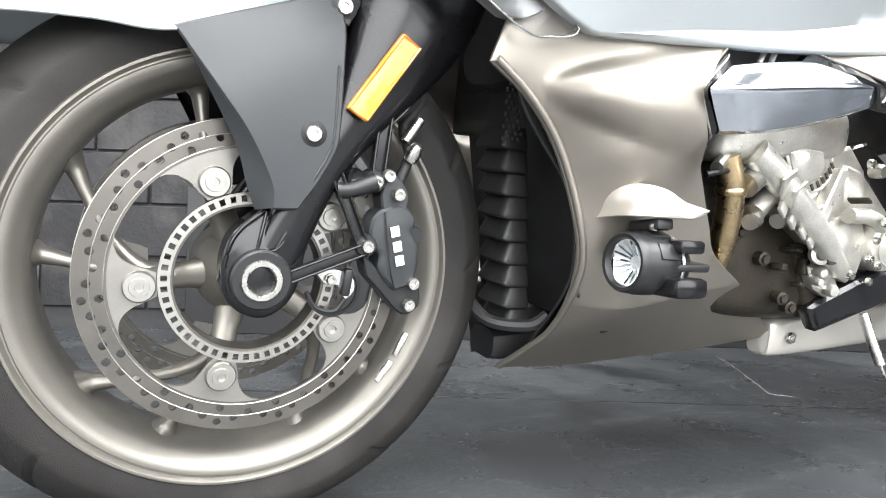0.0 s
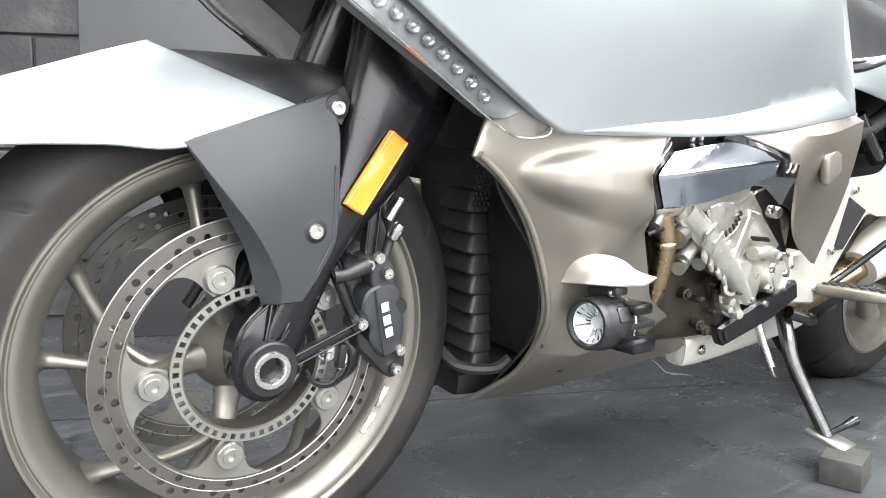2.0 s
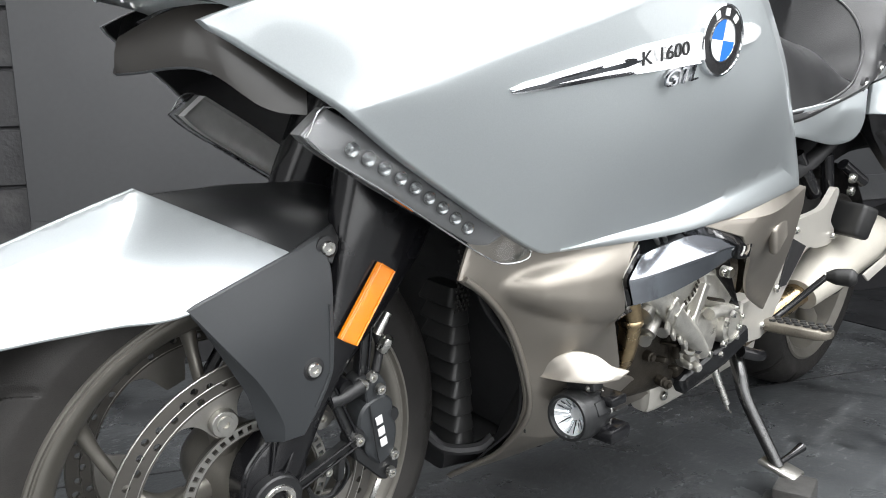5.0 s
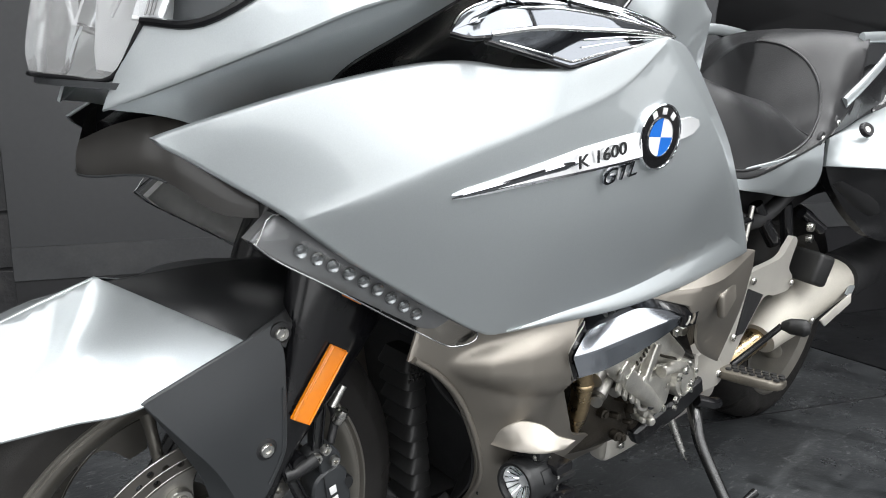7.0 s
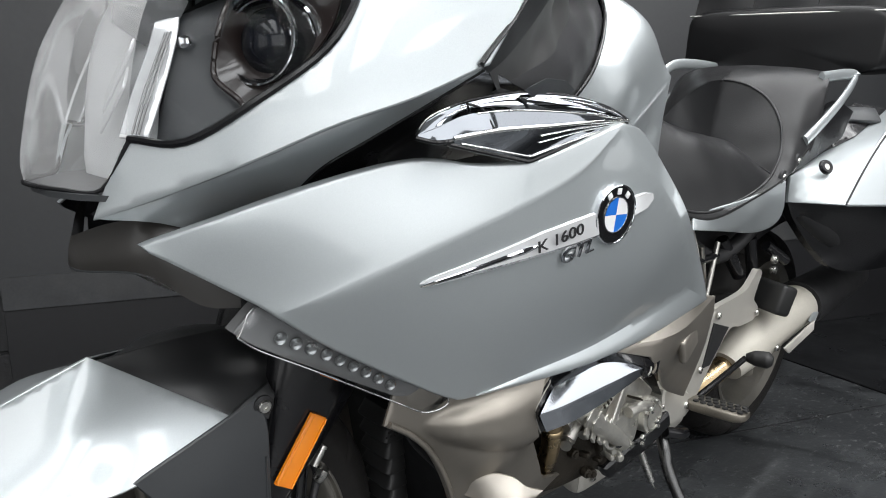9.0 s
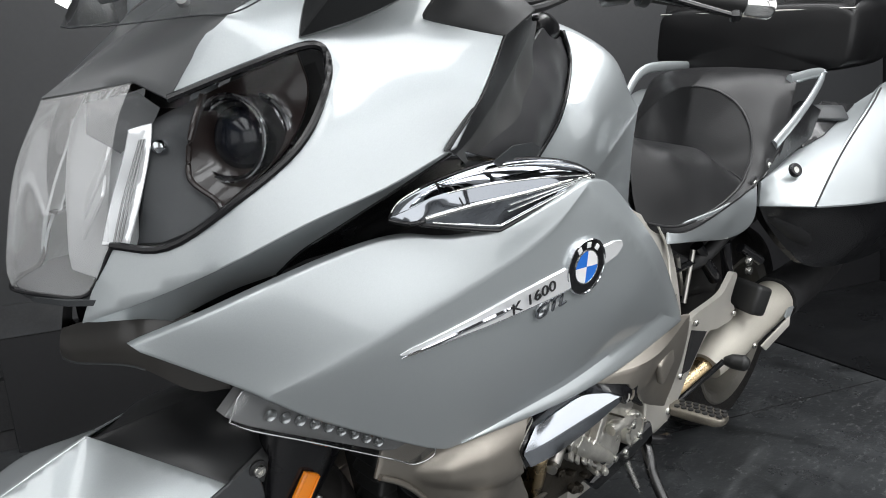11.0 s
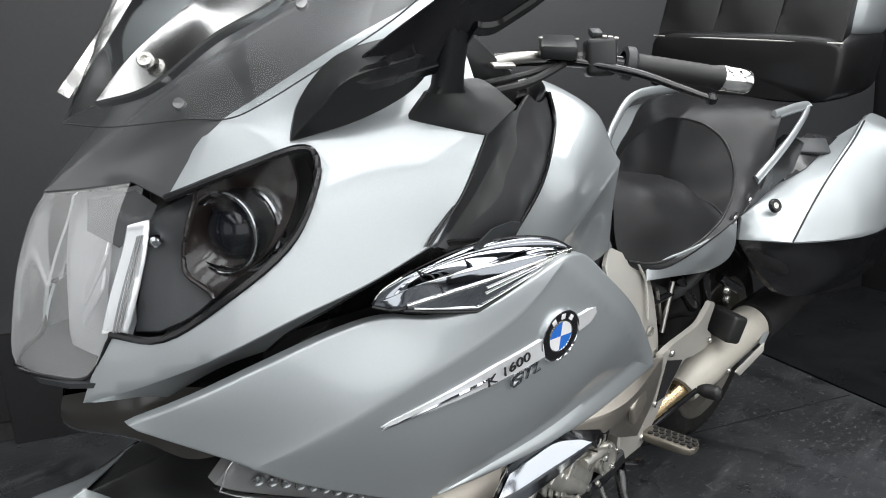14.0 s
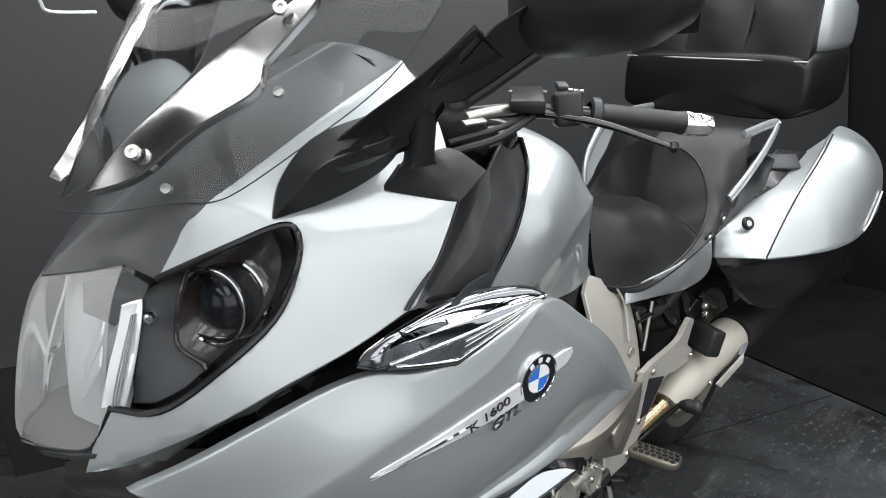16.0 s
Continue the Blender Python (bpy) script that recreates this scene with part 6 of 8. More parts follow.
part("stalk", loft([[Vector((0.2566, -0.2660, 1.1653)).lerp(Vector((0.2410, -0.2880, 1.2264)), a) + Vector((w * c, 0.012 * d, 0)) for c, d in oval(16, 5)] for a, w in ((-0.12, 0.024), (0, 0.018), (0.35, 0.016), (0.7, 0.016), (1.0, 0.017))]), SATIN, MIR)
part("mirror_far", loft([[Vector((0.30 + 0.07 * c * w, 0.40 + 0.20 * s, 1.355 + 0.028 * s + 0.062 * d * w)) for c, d in oval(20, 2.8)] for s, w in ((0, 0.35), (0.1, 0.75), (0.3, 0.97), (0.6, 1.0), (0.9, 0.75), (1.0, 0.4))]), SATIN, BIKE, "rounded black mirror housing on the far side")
part("mirror_rod", tube([(0.10, 0.47, 1.375), (0.105, 0.47, 1.345), (0.118, 0.47, 1.331), (0.19, 0.47, 1.331)], 0.0032, 8), FINWHITE, BIKE, "thin bright rod by the far mirror")
# ---- black trim between the fairing and the tank: an edge strip, a groove and a rounded ridge ----
K_EDGE = run([(0.302, -0.288, 1.116), (0.261, -0.294, 1.052), (0.212, -0.290, 0.994)], 0.011)
K_STRIP = run([(0.386, -0.262, 1.130), (0.370, -0.265, 1.107), (0.318, -0.272, 1.051), (0.269, -0.278, 1.008), (0.234, -0.282, 0.986)], 0.011)
K_GROOVE = run([(0.500, -0.176, 1.110), (0.490, -0.180, 1.092), (0.471, -0.200, 1.067), (0.424, -0.222, 1.037), (0.391, -0.240, 1.014), (0.323, -0.252, 0.988), (0.275, -0.258, 0.968)], 0.011)
K_TANK = run([(0.640, -0.122, 1.120), (0.623, -0.150, 1.083), (0.588, -0.171, 1.045), (0.546, -0.193, 1.008), (0.440, -0.227, 0.941)], 0.011)
part("fairing_edge", panel(skin(K_EDGE, K_STRIP[::-1], run([K_STRIP[0], (0.350, -0.281, 1.130), K_EDGE[0]], 0.011)), view=(0.1, -0.85, 0.4), step=0.010, thick=0.004), SATIN, UF, "black satin strip along the fairing edge")
part("edge_line", tube([p + Vector((0.001, -0.002, 0)) for p in K_EDGE], 0.0016, 6, bent=False), GLOSS, UF)
groove_shape = panel(skin(K_STRIP, run([K_STRIP[-1], K_GROOVE[-1]], 0.011), K_GROOVE[::-1], run([K_GROOVE[0], (0.44, -0.225, 1.132), K_STRIP[0]], 0.011)), [(0.405, -0.222, 1.085), (0.345, -0.245, 1.025)], view=(0.1, -0.85, 0.4), step=0.011, rim=False, ease=4e-5)
KNEE = part("knee_trim", panel(skin(K_GROOVE, run([K_GROOVE[-1], (0.34, -0.250, 0.950), K_TANK[-1]], 0.011), K_TANK[::-1], run([K_TANK[0], (0.605, -0.124, 1.133), (0.552, -0.150, 1.129), K_GROOVE[0]], 0.011)),
                               [(0.575, -0.158, 1.098), (0.555, -0.180, 1.070), (0.505, -0.208, 1.030), (0.445, -0.234, 0.992)], view=(0.1, -0.85, 0.4), step=0.010, thick=0.006, lip=0.002, ease=3e-5), KNEEPL, BIKE, "rounded black satin trim ridge beside the tank")
part("trim_groove", groove_shape, GROOVEPL, KNEE, "dark grey groove behind the fairing edge")
part("trim_corner", panel([(0.300, -0.282, 0.972), (0.345, -0.272, 0.985), (0.395, -0.262, 0.984), (0.425, -0.255, 0.974), (0.40, -0.262, 0.962), (0.33, -0.272, 0.960)], view=(0, -0.8, 0.5), step=0.01), GREYPL, KNEE, "small grey tab above the air deflector")
part("far_trim", panel([(0.302, -0.280, 1.110), (0.352, -0.284, 1.138), (0.43, -0.245, 1.165, 1), (0.54, -0.175, 1.150, 1), (0.62, -0.115, 1.142, 1), (0.600, -0.185, 1.045, 1), (0.440, -0.228, 0.955), (0.242, -0.272, 0.992)], view=(0.1, -0.85, 0.4), step=0.02).flip(), SATIN, BIKE, "black satin trim panel on the far side")
part("instrument_hood", bar([(0.33, 0, 1.22, 0.12, 0.06), (0.40, 0, 1.20, 0.15, 0.06), (0.50, 0, 1.15, 0.15, 0.05), (0.60, 0, 1.11, 0.12, 0.04)], 20, 3.0), SATIN, BIKE, "black instrument hood behind the screen")
# ---- tank ----
T_CR = run([(0.440, -0.225, 0.938), (0.53, -0.214, 0.905), (0.614, -0.200, 0.900), (0.711, -0.193, 0.953), (0.792, -0.184, 1.008)], 0.012)
T_KNEE = run([(0.642, -0.124, 1.130), (0.622, -0.152, 1.082), (0.545, -0.193, 1.007), (0.440, -0.225, 0.938)], 0.012)
T_TOP = run([(0.60, 0.0, 1.170), (0.70, 0.0, 1.150), (0.80, 0.0, 1.090), (0.835, 0.0, 1.062)], 0.012)
T_BACK = run([(0.835, 0.0, 1.062), (0.825, -0.09, 1.045), (0.812, -0.145, 1.028), (0.792, -0.184, 1.008)], 0.012)
T_FRONT = run([(0.642, -0.124, 1.130), (0.622, -0.06, 1.160), (0.60, 0.0, 1.170)], 0.012)
T_LOW = run([(0.792, -0.184, 1.008), (0.835, -0.155, 0.93), (0.88, -0.130, 0.85), (0.90, -0.120, 0.80)], 0.012)
T_SEAT = run([(0.835, 0.0, 1.062), (0.89, 0.0, 0.99), (0.95, 0.0, 0.91), (0.99, 0.0, 0.87)], 0.012)
tank = panel(skin(T_TOP, T_BACK, T_CR[::-1], T_KNEE[::-1], T_FRONT), [(0.76, -0.143, 1.092), (0.70, -0.118, 1.129), (0.70, -0.188, 1.052), (0.62, -0.210, 0.988)], view=(0.15, -0.75, 0.65), step=0.012, rim=False, ease=4e-5)
tank += panel(skin(T_CR, T_LOW, run([(0.90, -0.120, 0.80), (0.80, -0.140, 0.80), (0.62, -0.172, 0.84), (0.440, -0.215, 0.925), (0.440, -0.225, 0.938)], 0.012)), [(0.74, -0.160, 0.88)], view=(0, -1, 0.1), step=0.012, rim=False)
tank += panel(skin(T_SEAT, run([(0.99, 0.0, 0.87), (0.955, -0.09, 0.80), (0.90, -0.120, 0.80)], 0.012), T_LOW[::-1], T_BACK[::-1]), [(0.87, -0.08, 0.97)], view=(0.6, -0.6, 0.5), step=0.012, rim=False)
part("tank", tank.both(), SILVER, BIKE, "silver-painted fuel tank with a sharp rear corner", 34, 0.0016)
part("tank_trim", tube([(0.642, -0.124, 1.130), (0.622, -0.155, 1.081), (0.545, -0.197, 1.006), (0.440, -0.228, 0.943)], 0.003, 8, 8), GLOSS, BIKE, "black edging beside the tank")
part("dash_cover", bar([(0.50, -0.085, 1.118, 0.026, 0.018), (0.53, -0.088, 1.124, 0.050, 0.030), (0.58, -0.085, 1.130, 0.058, 0.034), (0.63, -0.078, 1.128, 0.048, 0.026), (0.665, -0.070, 1.120, 0.024, 0.012)], 28, 2.6), GLOSS, BIKE, "rounded black cover between the tank and the instruments", 60)
part("filler_strip", rbox(0.05, 0.012, 0.006, 0.003).at(place((0.47, -0.165, 1.178), (0, -0.5, 0.85))), STEEL, BIKE, "small bright plate beside the instruments")

# ---- handlebar ----
HB = part("handlebar", tube([(0.46, 0.0, 1.165), (0.50, -0.08, 1.175), (0.565, -0.165, 1.188), (0.642, -0.264, 1.183), (0.76, -0.365, 1.170)], 0.012, 14), GLOSS, BIKE, "black handlebar with rubber grip and chrome end")
G0, G1, G2 = Vector((0.648, -0.266, 1.184)), Vector((0.755, -0.356, 1.1685)), Vector((0.790, -0.386, 1.1635))
part("grip", loft([[p + frame_along(G1 - G0) @ Vector((r * c, r * d, 0)) for c, d in circle(1, 20)] for p, r in [(G0, 0.021), (G0.lerp(G1, 0.03), 0.017)] + [(G0.lerp(G1, 0.05 + 0.045 * k), 0.0172 if k % 2 else 0.0166) for k in range(20)] + [(G1, 0.0195)]]), GRIPRUB, HB, "ribbed black rubber grip")
part("bar_end", loft([[p + frame_along(G2 - G1) @ Vector((r * c, r * d, 0)) for c, d in circle(1, 24)] for p, r in ((G1, 0.018), (G1.lerp(G2, 0.05), 0.0195), (G1.lerp(G2, 0.9), 0.0185), (G2, 0.016))]), POLISHED, HB, "chrome bar end weight")
part("switch_cube", rbox(0.05, 0.045, 0.055, 0.008, 3).at(place((0.612, -0.232, 1.192), (0, 0.15, 1), (0.65, -0.75, 0))), SATIN, HB, "black switch housing with grey buttons")
part("switch_ring", lathe([(0.017, 0), (0.024, 0.002), (0.025, 0.014), (0.021, 0.018)], 20).at(place(G0 - (G1 - G0).normalized() * 0.016, G1 - G0)), GREYPL, HB, "scroll ring")
for k in range(3):
    part("button", rbox(0.007, 0.004, 0.004, 0.001).at(place((0.598 + 0.008 * k, -0.245 - 0.005 * k, 1.222 - 0.001 * k), (-0.4, -0.5, 0.8))), BEIGE, HB)
part("button", rbox(0.026, 0.010, 0.006, 0.002).at(place((0.604, -0.252, 1.202), (-0.6, -0.75, 0.2))), GREYPL, HB)
part("button", rbox(0.018, 0.02, 0.010, 0.003).at(place((0.60, -0.228, 1.226), (-0.2, -0.3, 0.9))), GREYPL, HB)
part("reservoir", rbox(0.085, 0.055, 0.022, 0.006, 2).at(place((0.580, -0.178, 1.204), (-0.15, -0.1, 0.97), (0.62, -0.78, 0))), SATIN, HB, "black fluid reservoir with a screwed lid")
for k in (-1, 1):
    screw(HB, (0.580 + 0.018 * k, -0.178 - 0.02 * k, 1.216), (-0.15, -0.1, 0.97), r=0.004, high=0.002)
part("lever", tube([(0.572, -0.185, 1.186), (0.595, -0.235, 1.182), (0.622, -0.295, 1.173), (0.645, -0.345, 1.158), (0.660, -0.385, 1.146)], [0.015, 0.012, 0.0105, 0.009, 0.0075], 12, 6, 0.6), GLOSS, HB, "black clutch lever")
part("lever_ball", lathe([(0, -0.009), (0.006, -0.007), (0.009, 0), (0.006, 0.007), (0, 0.009)], 14).at(place((0.662, -0.389, 1.145), (0, 0, 1))), GLOSS, HB)
part("bracket", tube([(0.40, -0.10, 1.16), (0.50, -0.15, 1.185), (0.56, -0.17, 1.19)], 0.009, 10), STEEL, HB, "bright bar riser")
part("cable", tube([(0.43, -0.15, 1.15), (0.50, -0.18, 1.165), (0.56, -0.19, 1.18)], 0.005, 8), DARK, HB)
part("cable", tube([(0.42, -0.17, 1.14), (0.49, -0.195, 1.155), (0.57, -0.20, 1.182)], 0.006, 8), DARK, HB)
part("handlebar_far", tube([(0.46, 0.0, 1.165), (0.50, 0.08, 1.175), (0.565, 0.165, 1.188), (0.642, 0.264, 1.183), (0.76, 0.365, 1.170)], 0.014, 12), GLOSS, BIKE, "far half of the black handlebar")

# ---- seat ----
# dish of the rider's place, the padded wall behind it and the bolster that wraps round both
S_LOW = run([(0.988, -0.120, 0.756), (1.045, -0.142, 0.744), (1.101, -0.160, 0.747), (1.195, -0.178, 0.772), (1.27, -0.181, 0.795), (1.315, -0.180, 0.815)], 0.012)
S_UP = run([(1.315, -0.180, 0.815), (1.365, -0.172, 0.868), (1.393, -0.150, 0.930), (1.412, -0.105, 0.985), (1.40, -0.05, 1.018), (1.385, 0.0, 1.026)], 0.012)
S_SEAM = S_LOW + S_UP[1:]
S_BACK = run([(1.315, -0.180, 0.815), (1.348, -0.125, 0.832), (1.356, -0.06, 0.842), (1.358, 0.0, 0.845)], 0.012)
S_FRONT = run([(0.985, 0.0, 0.945), (0.996, -0.055, 0.932), (0.976, -0.072, 0.897), (0.965, -0.084, 0.857), (0.961, -0.096, 0.810), (0.966, -0.108, 0.775), (0.988, -0.120, 0.756)], 0.012)
cushion = panel(skin(S_FRONT, S_LOW, S_BACK, run([(1.358, 0.0, 0.845), (1.335, 0.0, 0.880), (1.15, 0.0, 0.910), (0.985, 0.0, 0.945)], 0.012)),
                [(1.08, -0.105, 0.893), (1.19, -0.118, 0.872), (1.29, -0.118, 0.858), (1.19, -0.06, 0.898), (1.30, -0.06, 0.880), (1.08, -0.05, 0.915), (1.20, -0.156, 0.830), (1.08, -0.140, 0.830), (1.28, -0.155, 0.835), (1.01, -0.100, 0.870), (1.02, -0.122, 0.810)], view=(-0.3, -0.75, 0.6), step=0.010, rim=False, ease=1.2e-4)
ST = part("seat", cushion.both(), LEATHER, BIKE, "black leather two-level touring seat", 38, 0.002)
wall = panel(skin(S_BACK, run([(1.358, 0.0, 0.845), (1.372, 0.0, 0.94), (1.385, 0.0, 1.026)], 0.012), S_UP[::-1]), [(1.385, -0.06, 0.93), (1.378, -0.11, 0.90)], view=(-0.8, -0.5, 0.4), step=0.011, rim=False, ease=4e-5)
part("seat_wall", wall.both(), LEATHER, ST, "padded leather wall behind the rider", 38, 0.002)
part("rail_base", panel([(1.362, -0.208, 0.822), (1.45, -0.209, 0.885), (1.505, -0.203, 0.965), (1.60, -0.206, 0.990), (1.66, -0.222, 0.968), (1.58, -0.232, 0.905), (1.50, -0.217, 0.868), (1.43, -0.210, 0.838)], step=0.012, thick=0.02), GLOSS, BIKE, "black plastic base of the grab rail")
bolster = panel(skin(S_SEAM, run([(1.385, 0.0, 1.026), (1.46, 0.0, 1.056), (1.56, 0.0, 1.072), (1.74, 0.0, 1.068)], 0.013), run([(1.74, 0.0, 1.068), (1.68, -0.14, 1.062), (1.565, -0.182, 1.048), (1.522, -0.196, 1.022), (1.490, -0.204, 0.955), (1.44, -0.206, 0.885), (1.372, -0.206, 0.835), (1.31, -0.203, 0.806), (1.19, -0.188, 0.766), (1.10, -0.166, 0.738), (1.045, -0.145, 0.735), (0.988, -0.120, 0.750)], 0.013)),
                [(1.42, -0.186, 0.93), (1.45, -0.165, 0.99), (1.46, -0.08, 1.046), (1.37, -0.196, 0.865)], view=(-0.35, -0.6, 0.7), step=0.012, thick=0.012, lip=0.003, ease=6e-5)
part("bolster", bolster.both(), LEATHER, ST, "padded leather bolster and pillion seat", 38, 0.002)
part("piping", tube([tuple(p) for p in S_SEAM[::2]], 0.0032, 8, 3), LEATHER, ST, "stitched leather piping")
part("seam", tube([tuple(p + Vector((-0.002, -0.002, 0.001))) for p in S_BACK[::2]], 0.0024, 8, 4), LEATHER, ST)
for at in ((1.332, -0.199, 0.812), (1.395, -0.203, 0.848)):
    part("seat_washer", lathe([(0, 0.002), (0.016, 0.002), (0.018, -0.004)], 20).at(place(at, LEFT)), DARK, ST)
    screw(ST, (at[0], at[1] - 0.001, at[2]), r=0.008, high=0.004)
part("seat_side", panel([(1.041, -0.140, 0.740), (1.18, -0.185, 0.768, 1), (1.311, -0.199, 0.795, 1), (1.340, -0.204, 0.803), (1.366, -0.200, 0.735, 1), (1.345, -0.192, 0.698, 1), (1.266, -0.180, 0.686, 1), (1.15, -0.166, 0.698, 1), (1.030, -0.150, 0.710)], [(1.22, -0.192, 0.735)], step=0.012), SILVER, BIKE, "silver-painted side panel under the seat")
part("seat_side", panel([(1.041, -0.140, 0.740), (1.18, -0.185, 0.768, 1), (1.372, -0.204, 0.812), (1.30, -0.186, 0.682, 1), (1.088, -0.150, 0.695)], step=0.02).flip(), SILVER, BIKE, "silver-painted side panel under the seat, far side")
part("grab_rail", tube([(1.425, -0.200, 0.893), (1.517, -0.208, 0.947), (1.609, -0.208, 0.997), (1.700, -0.200, 1.052), (1.66, -0.19, 1.058), (1.525, -0.178, 1.043)], 0.0075, 12, 6, 1.9), SILVER, BIKE, "silver grab rail beside the pillion seat")
part("grab_rail", tube([(1.515, 0.185, 0.885), (1.565, 0.196, 0.955), (1.64, 0.200, 1.010), (1.725, 0.197, 1.062), (1.69, 0.18, 1.072), (1.45, 0.172, 1.062), (1.36, 0.17, 1.00), (1.32, 0.165, 0.93), (1.30, 0.15, 0.84)], 0.0075, 12, 6, 1.9), SILVER, BIKE, "silver grab rail on the far side")

# ---- side case ----
SEAM = [(1.433, -0.309, 0.759), (1.50, -0.312, 0.830, 1), (1.60, -0.312, 0.900, 1), (1.75, -0.311, 0.977, 1), (1.865, -0.300, 1.022)]
front = panel([(1.366, -0.208, 0.755), (1.348, -0.210, 0.815), (1.43, -0.206, 0.832, 1), (1.54, -0.214, 0.868, 1), (1.62, -0.245, 0.905, 1), (1.775, -0.262, 0.975)] + SEAM[::-1], [(1.46, -0.255, 0.83)], view=(-0.4, -0.8, 0.45), step=0.013, thick=0.01)
CASE = part("side_case", front, SILVER, BIKE, "silver and black hard side case")
lid = panel(SEAM + [(1.96, -0.30, 1.035, 1), (1.99, -0.36, 1.0, 1), (1.985, -0.415, 0.93, 1), (1.94, -0.435, 0.83, 1), (1.80, -0.438, 0.778, 1), (1.65, -0.420, 0.766, 1), (1.53, -0.372, 0.762, 1)], [(1.62, -0.375, 0.85), (1.72, -0.408, 0.87), (1.85, -0.415, 0.93), (1.86, -0.37, 1.0)], view=(-0.2, -0.85, 0.45), step=0.013, thick=0.012, lip=0.003)
part("case_lid", lid, SILVER, CASE, "silver-painted case lid")
part("case_seam", tube([(p[0], p[1] - 0.001, p[2]) for p in SEAM], 0.0026, 8), DARK, CASE)
part("case_bottom", panel([(1.368, -0.207, 0.752), (1.433, -0.306, 0.755), (1.53, -0.368, 0.757, 1), (1.65, -0.416, 0.761, 1), (1.80, -0.433, 0.772, 1), (1.94, -0.430, 0.825), (1.955, -0.41, 0.66, 1), (1.86, -0.39, 0.602, 1), (1.66, -0.35, 0.585, 1), (1.54, -0.292, 0.585, 1), (1.50, -0.245, 0.625, 1), (1.43, -0.210, 0.700, 1)], [(1.65, -0.40, 0.67)], step=0.014, thick=0.02), GLOSS, CASE, "black lower half of the case")
part("case_recess", panel([(1.56, -0.222, 0.880), (1.62, -0.250, 0.910), (1.775, -0.266, 0.980), (1.70, -0.21, 0.990), (1.58, -0.19, 0.93)], view=(-0.4, -0.5, 0.75), step=0.014), GLOSS, CASE, "black latch recess")
part("case_latch", rbox(0.09, 0.05, 0.014, 0.005, 2).at(place((1.68, -0.235, 0.960), (-0.45, -0.5, 0.75))), GREYPL, CASE, "black case latch")
LOCK = place((1.437, -0.252, 0.838), (-0.45, -0.78, 0.43))
part("lock", lathe([(0.0, 0.003), (0.008, 0.003), (0.0085, 0.006), (0.014, 0.006), (0.017, 0.003), (0.018, -0.002)], 28).at(LOCK), GLOSS, CASE, "black key lock")
part("lock_barrel", lathe([(0.0, 0.0045), (0.0075, 0.0045), (0.008, 0.003)], 20).at(LOCK), BOLT, CASE)
part("case_reflector", panel([(1.80, -0.441, 0.782), (1.83, -0.444, 0.80), (1.95, -0.437, 0.865), (1.965, -0.43, 0.85), (1.93, -0.437, 0.815, 1)], view=(0, -0.95, 0.2), step=0.012), WHITE, CASE, "white reflector strip")
part("case_mass", bar([(1.42, -0.2, 0.76, 0.03, 0.05), (1.55, -0.25, 0.74, 0.06, 0.12), (1.75, -0.28, 0.76, 0.10, 0.15), (1.95, -0.29, 0.80, 0.11, 0.16)], 16, 4.0), DARK, CASE)
part("side_case_far", bar([(1.42, 0.2, 0.78, 0.03, 0.05), (1.55, 0.26, 0.78, 0.06, 0.14), (1.75, 0.31, 0.80, 0.11, 0.19), (1.97, 0.31, 0.82, 0.12, 0.19)], 20, 4.0), SILVER, BIKE, "silver side case on the far side")

# ---- top case with a backrest ----
PADS = material("black_smooth_leather", (0.0075, 0.0075, 0.008), 0.36, spec=0.3, grain=0.12, grain_scale=300, bump=0.0004, bump_scale=520, blotch=0.12, rough_var=0.07)
TOPBOX = material("black_case_plastic", (0.006, 0.006, 0.0065), 0.33, spec=0.3, grain=0.1, grain_scale=700, blotch=0.1, rough_var=0.05)
SHIFT = 0.028
TOP = part("top_case", bar([(1.735, SHIFT, 1.14, 0.255, 0.075), (1.75, SHIFT, 1.15, 0.275, 0.09), (1.85, SHIFT, 1.165, 0.295, 0.10), (2.05, SHIFT, 1.18, 0.29, 0.10), (2.15, SHIFT, 1.19, 0.25, 0.08)], 32, 6.0), TOPBOX, BIKE, "large black top case with a leather backrest")
part("case_lid", bar([(1.80, SHIFT, 1.32, 0.25, 0.08), (1.83, SHIFT, 1.32, 0.285, 0.095), (1.92, SHIFT, 1.325, 0.298, 0.10), (2.08, SHIFT, 1.32, 0.285, 0.09), (2.15, SHIFT, 1.31, 0.24, 0.07)], 32, 5.0), SILVER, TOP, "silver-painted lid of the top case")
for k, (y0, y1) in enumerate(((SHIFT - 0.262, SHIFT - 0.088), (SHIFT - 0.088, SHIFT + 0.088), (SHIFT + 0.088, SHIFT + 0.262))):
    pad = panel([(1.752, y0 + 0.002, 1.228), (1.752, y1 - 0.002, 1.228), (1.80, y1 - 0.002, 1.41), (1.80, y0 + 0.002, 1.41)], [(1.757, (y0 + y1) / 2, 1.28), (1.775, (y0 + y1) / 2, 1.36)], view=(-1, 0, 0.2), step=0.014, thick=0.05, lip=0.003)
    part("backrest_pad", pad, PADS, TOP, "stitched black leather backrest section")
part("seam_line", tube([(1.742, SHIFT - 0.27, 1.222), (1.738, SHIFT, 1.222), (1.742, SHIFT + 0.27, 1.222)], 0.003, 8), STEEL, TOP)

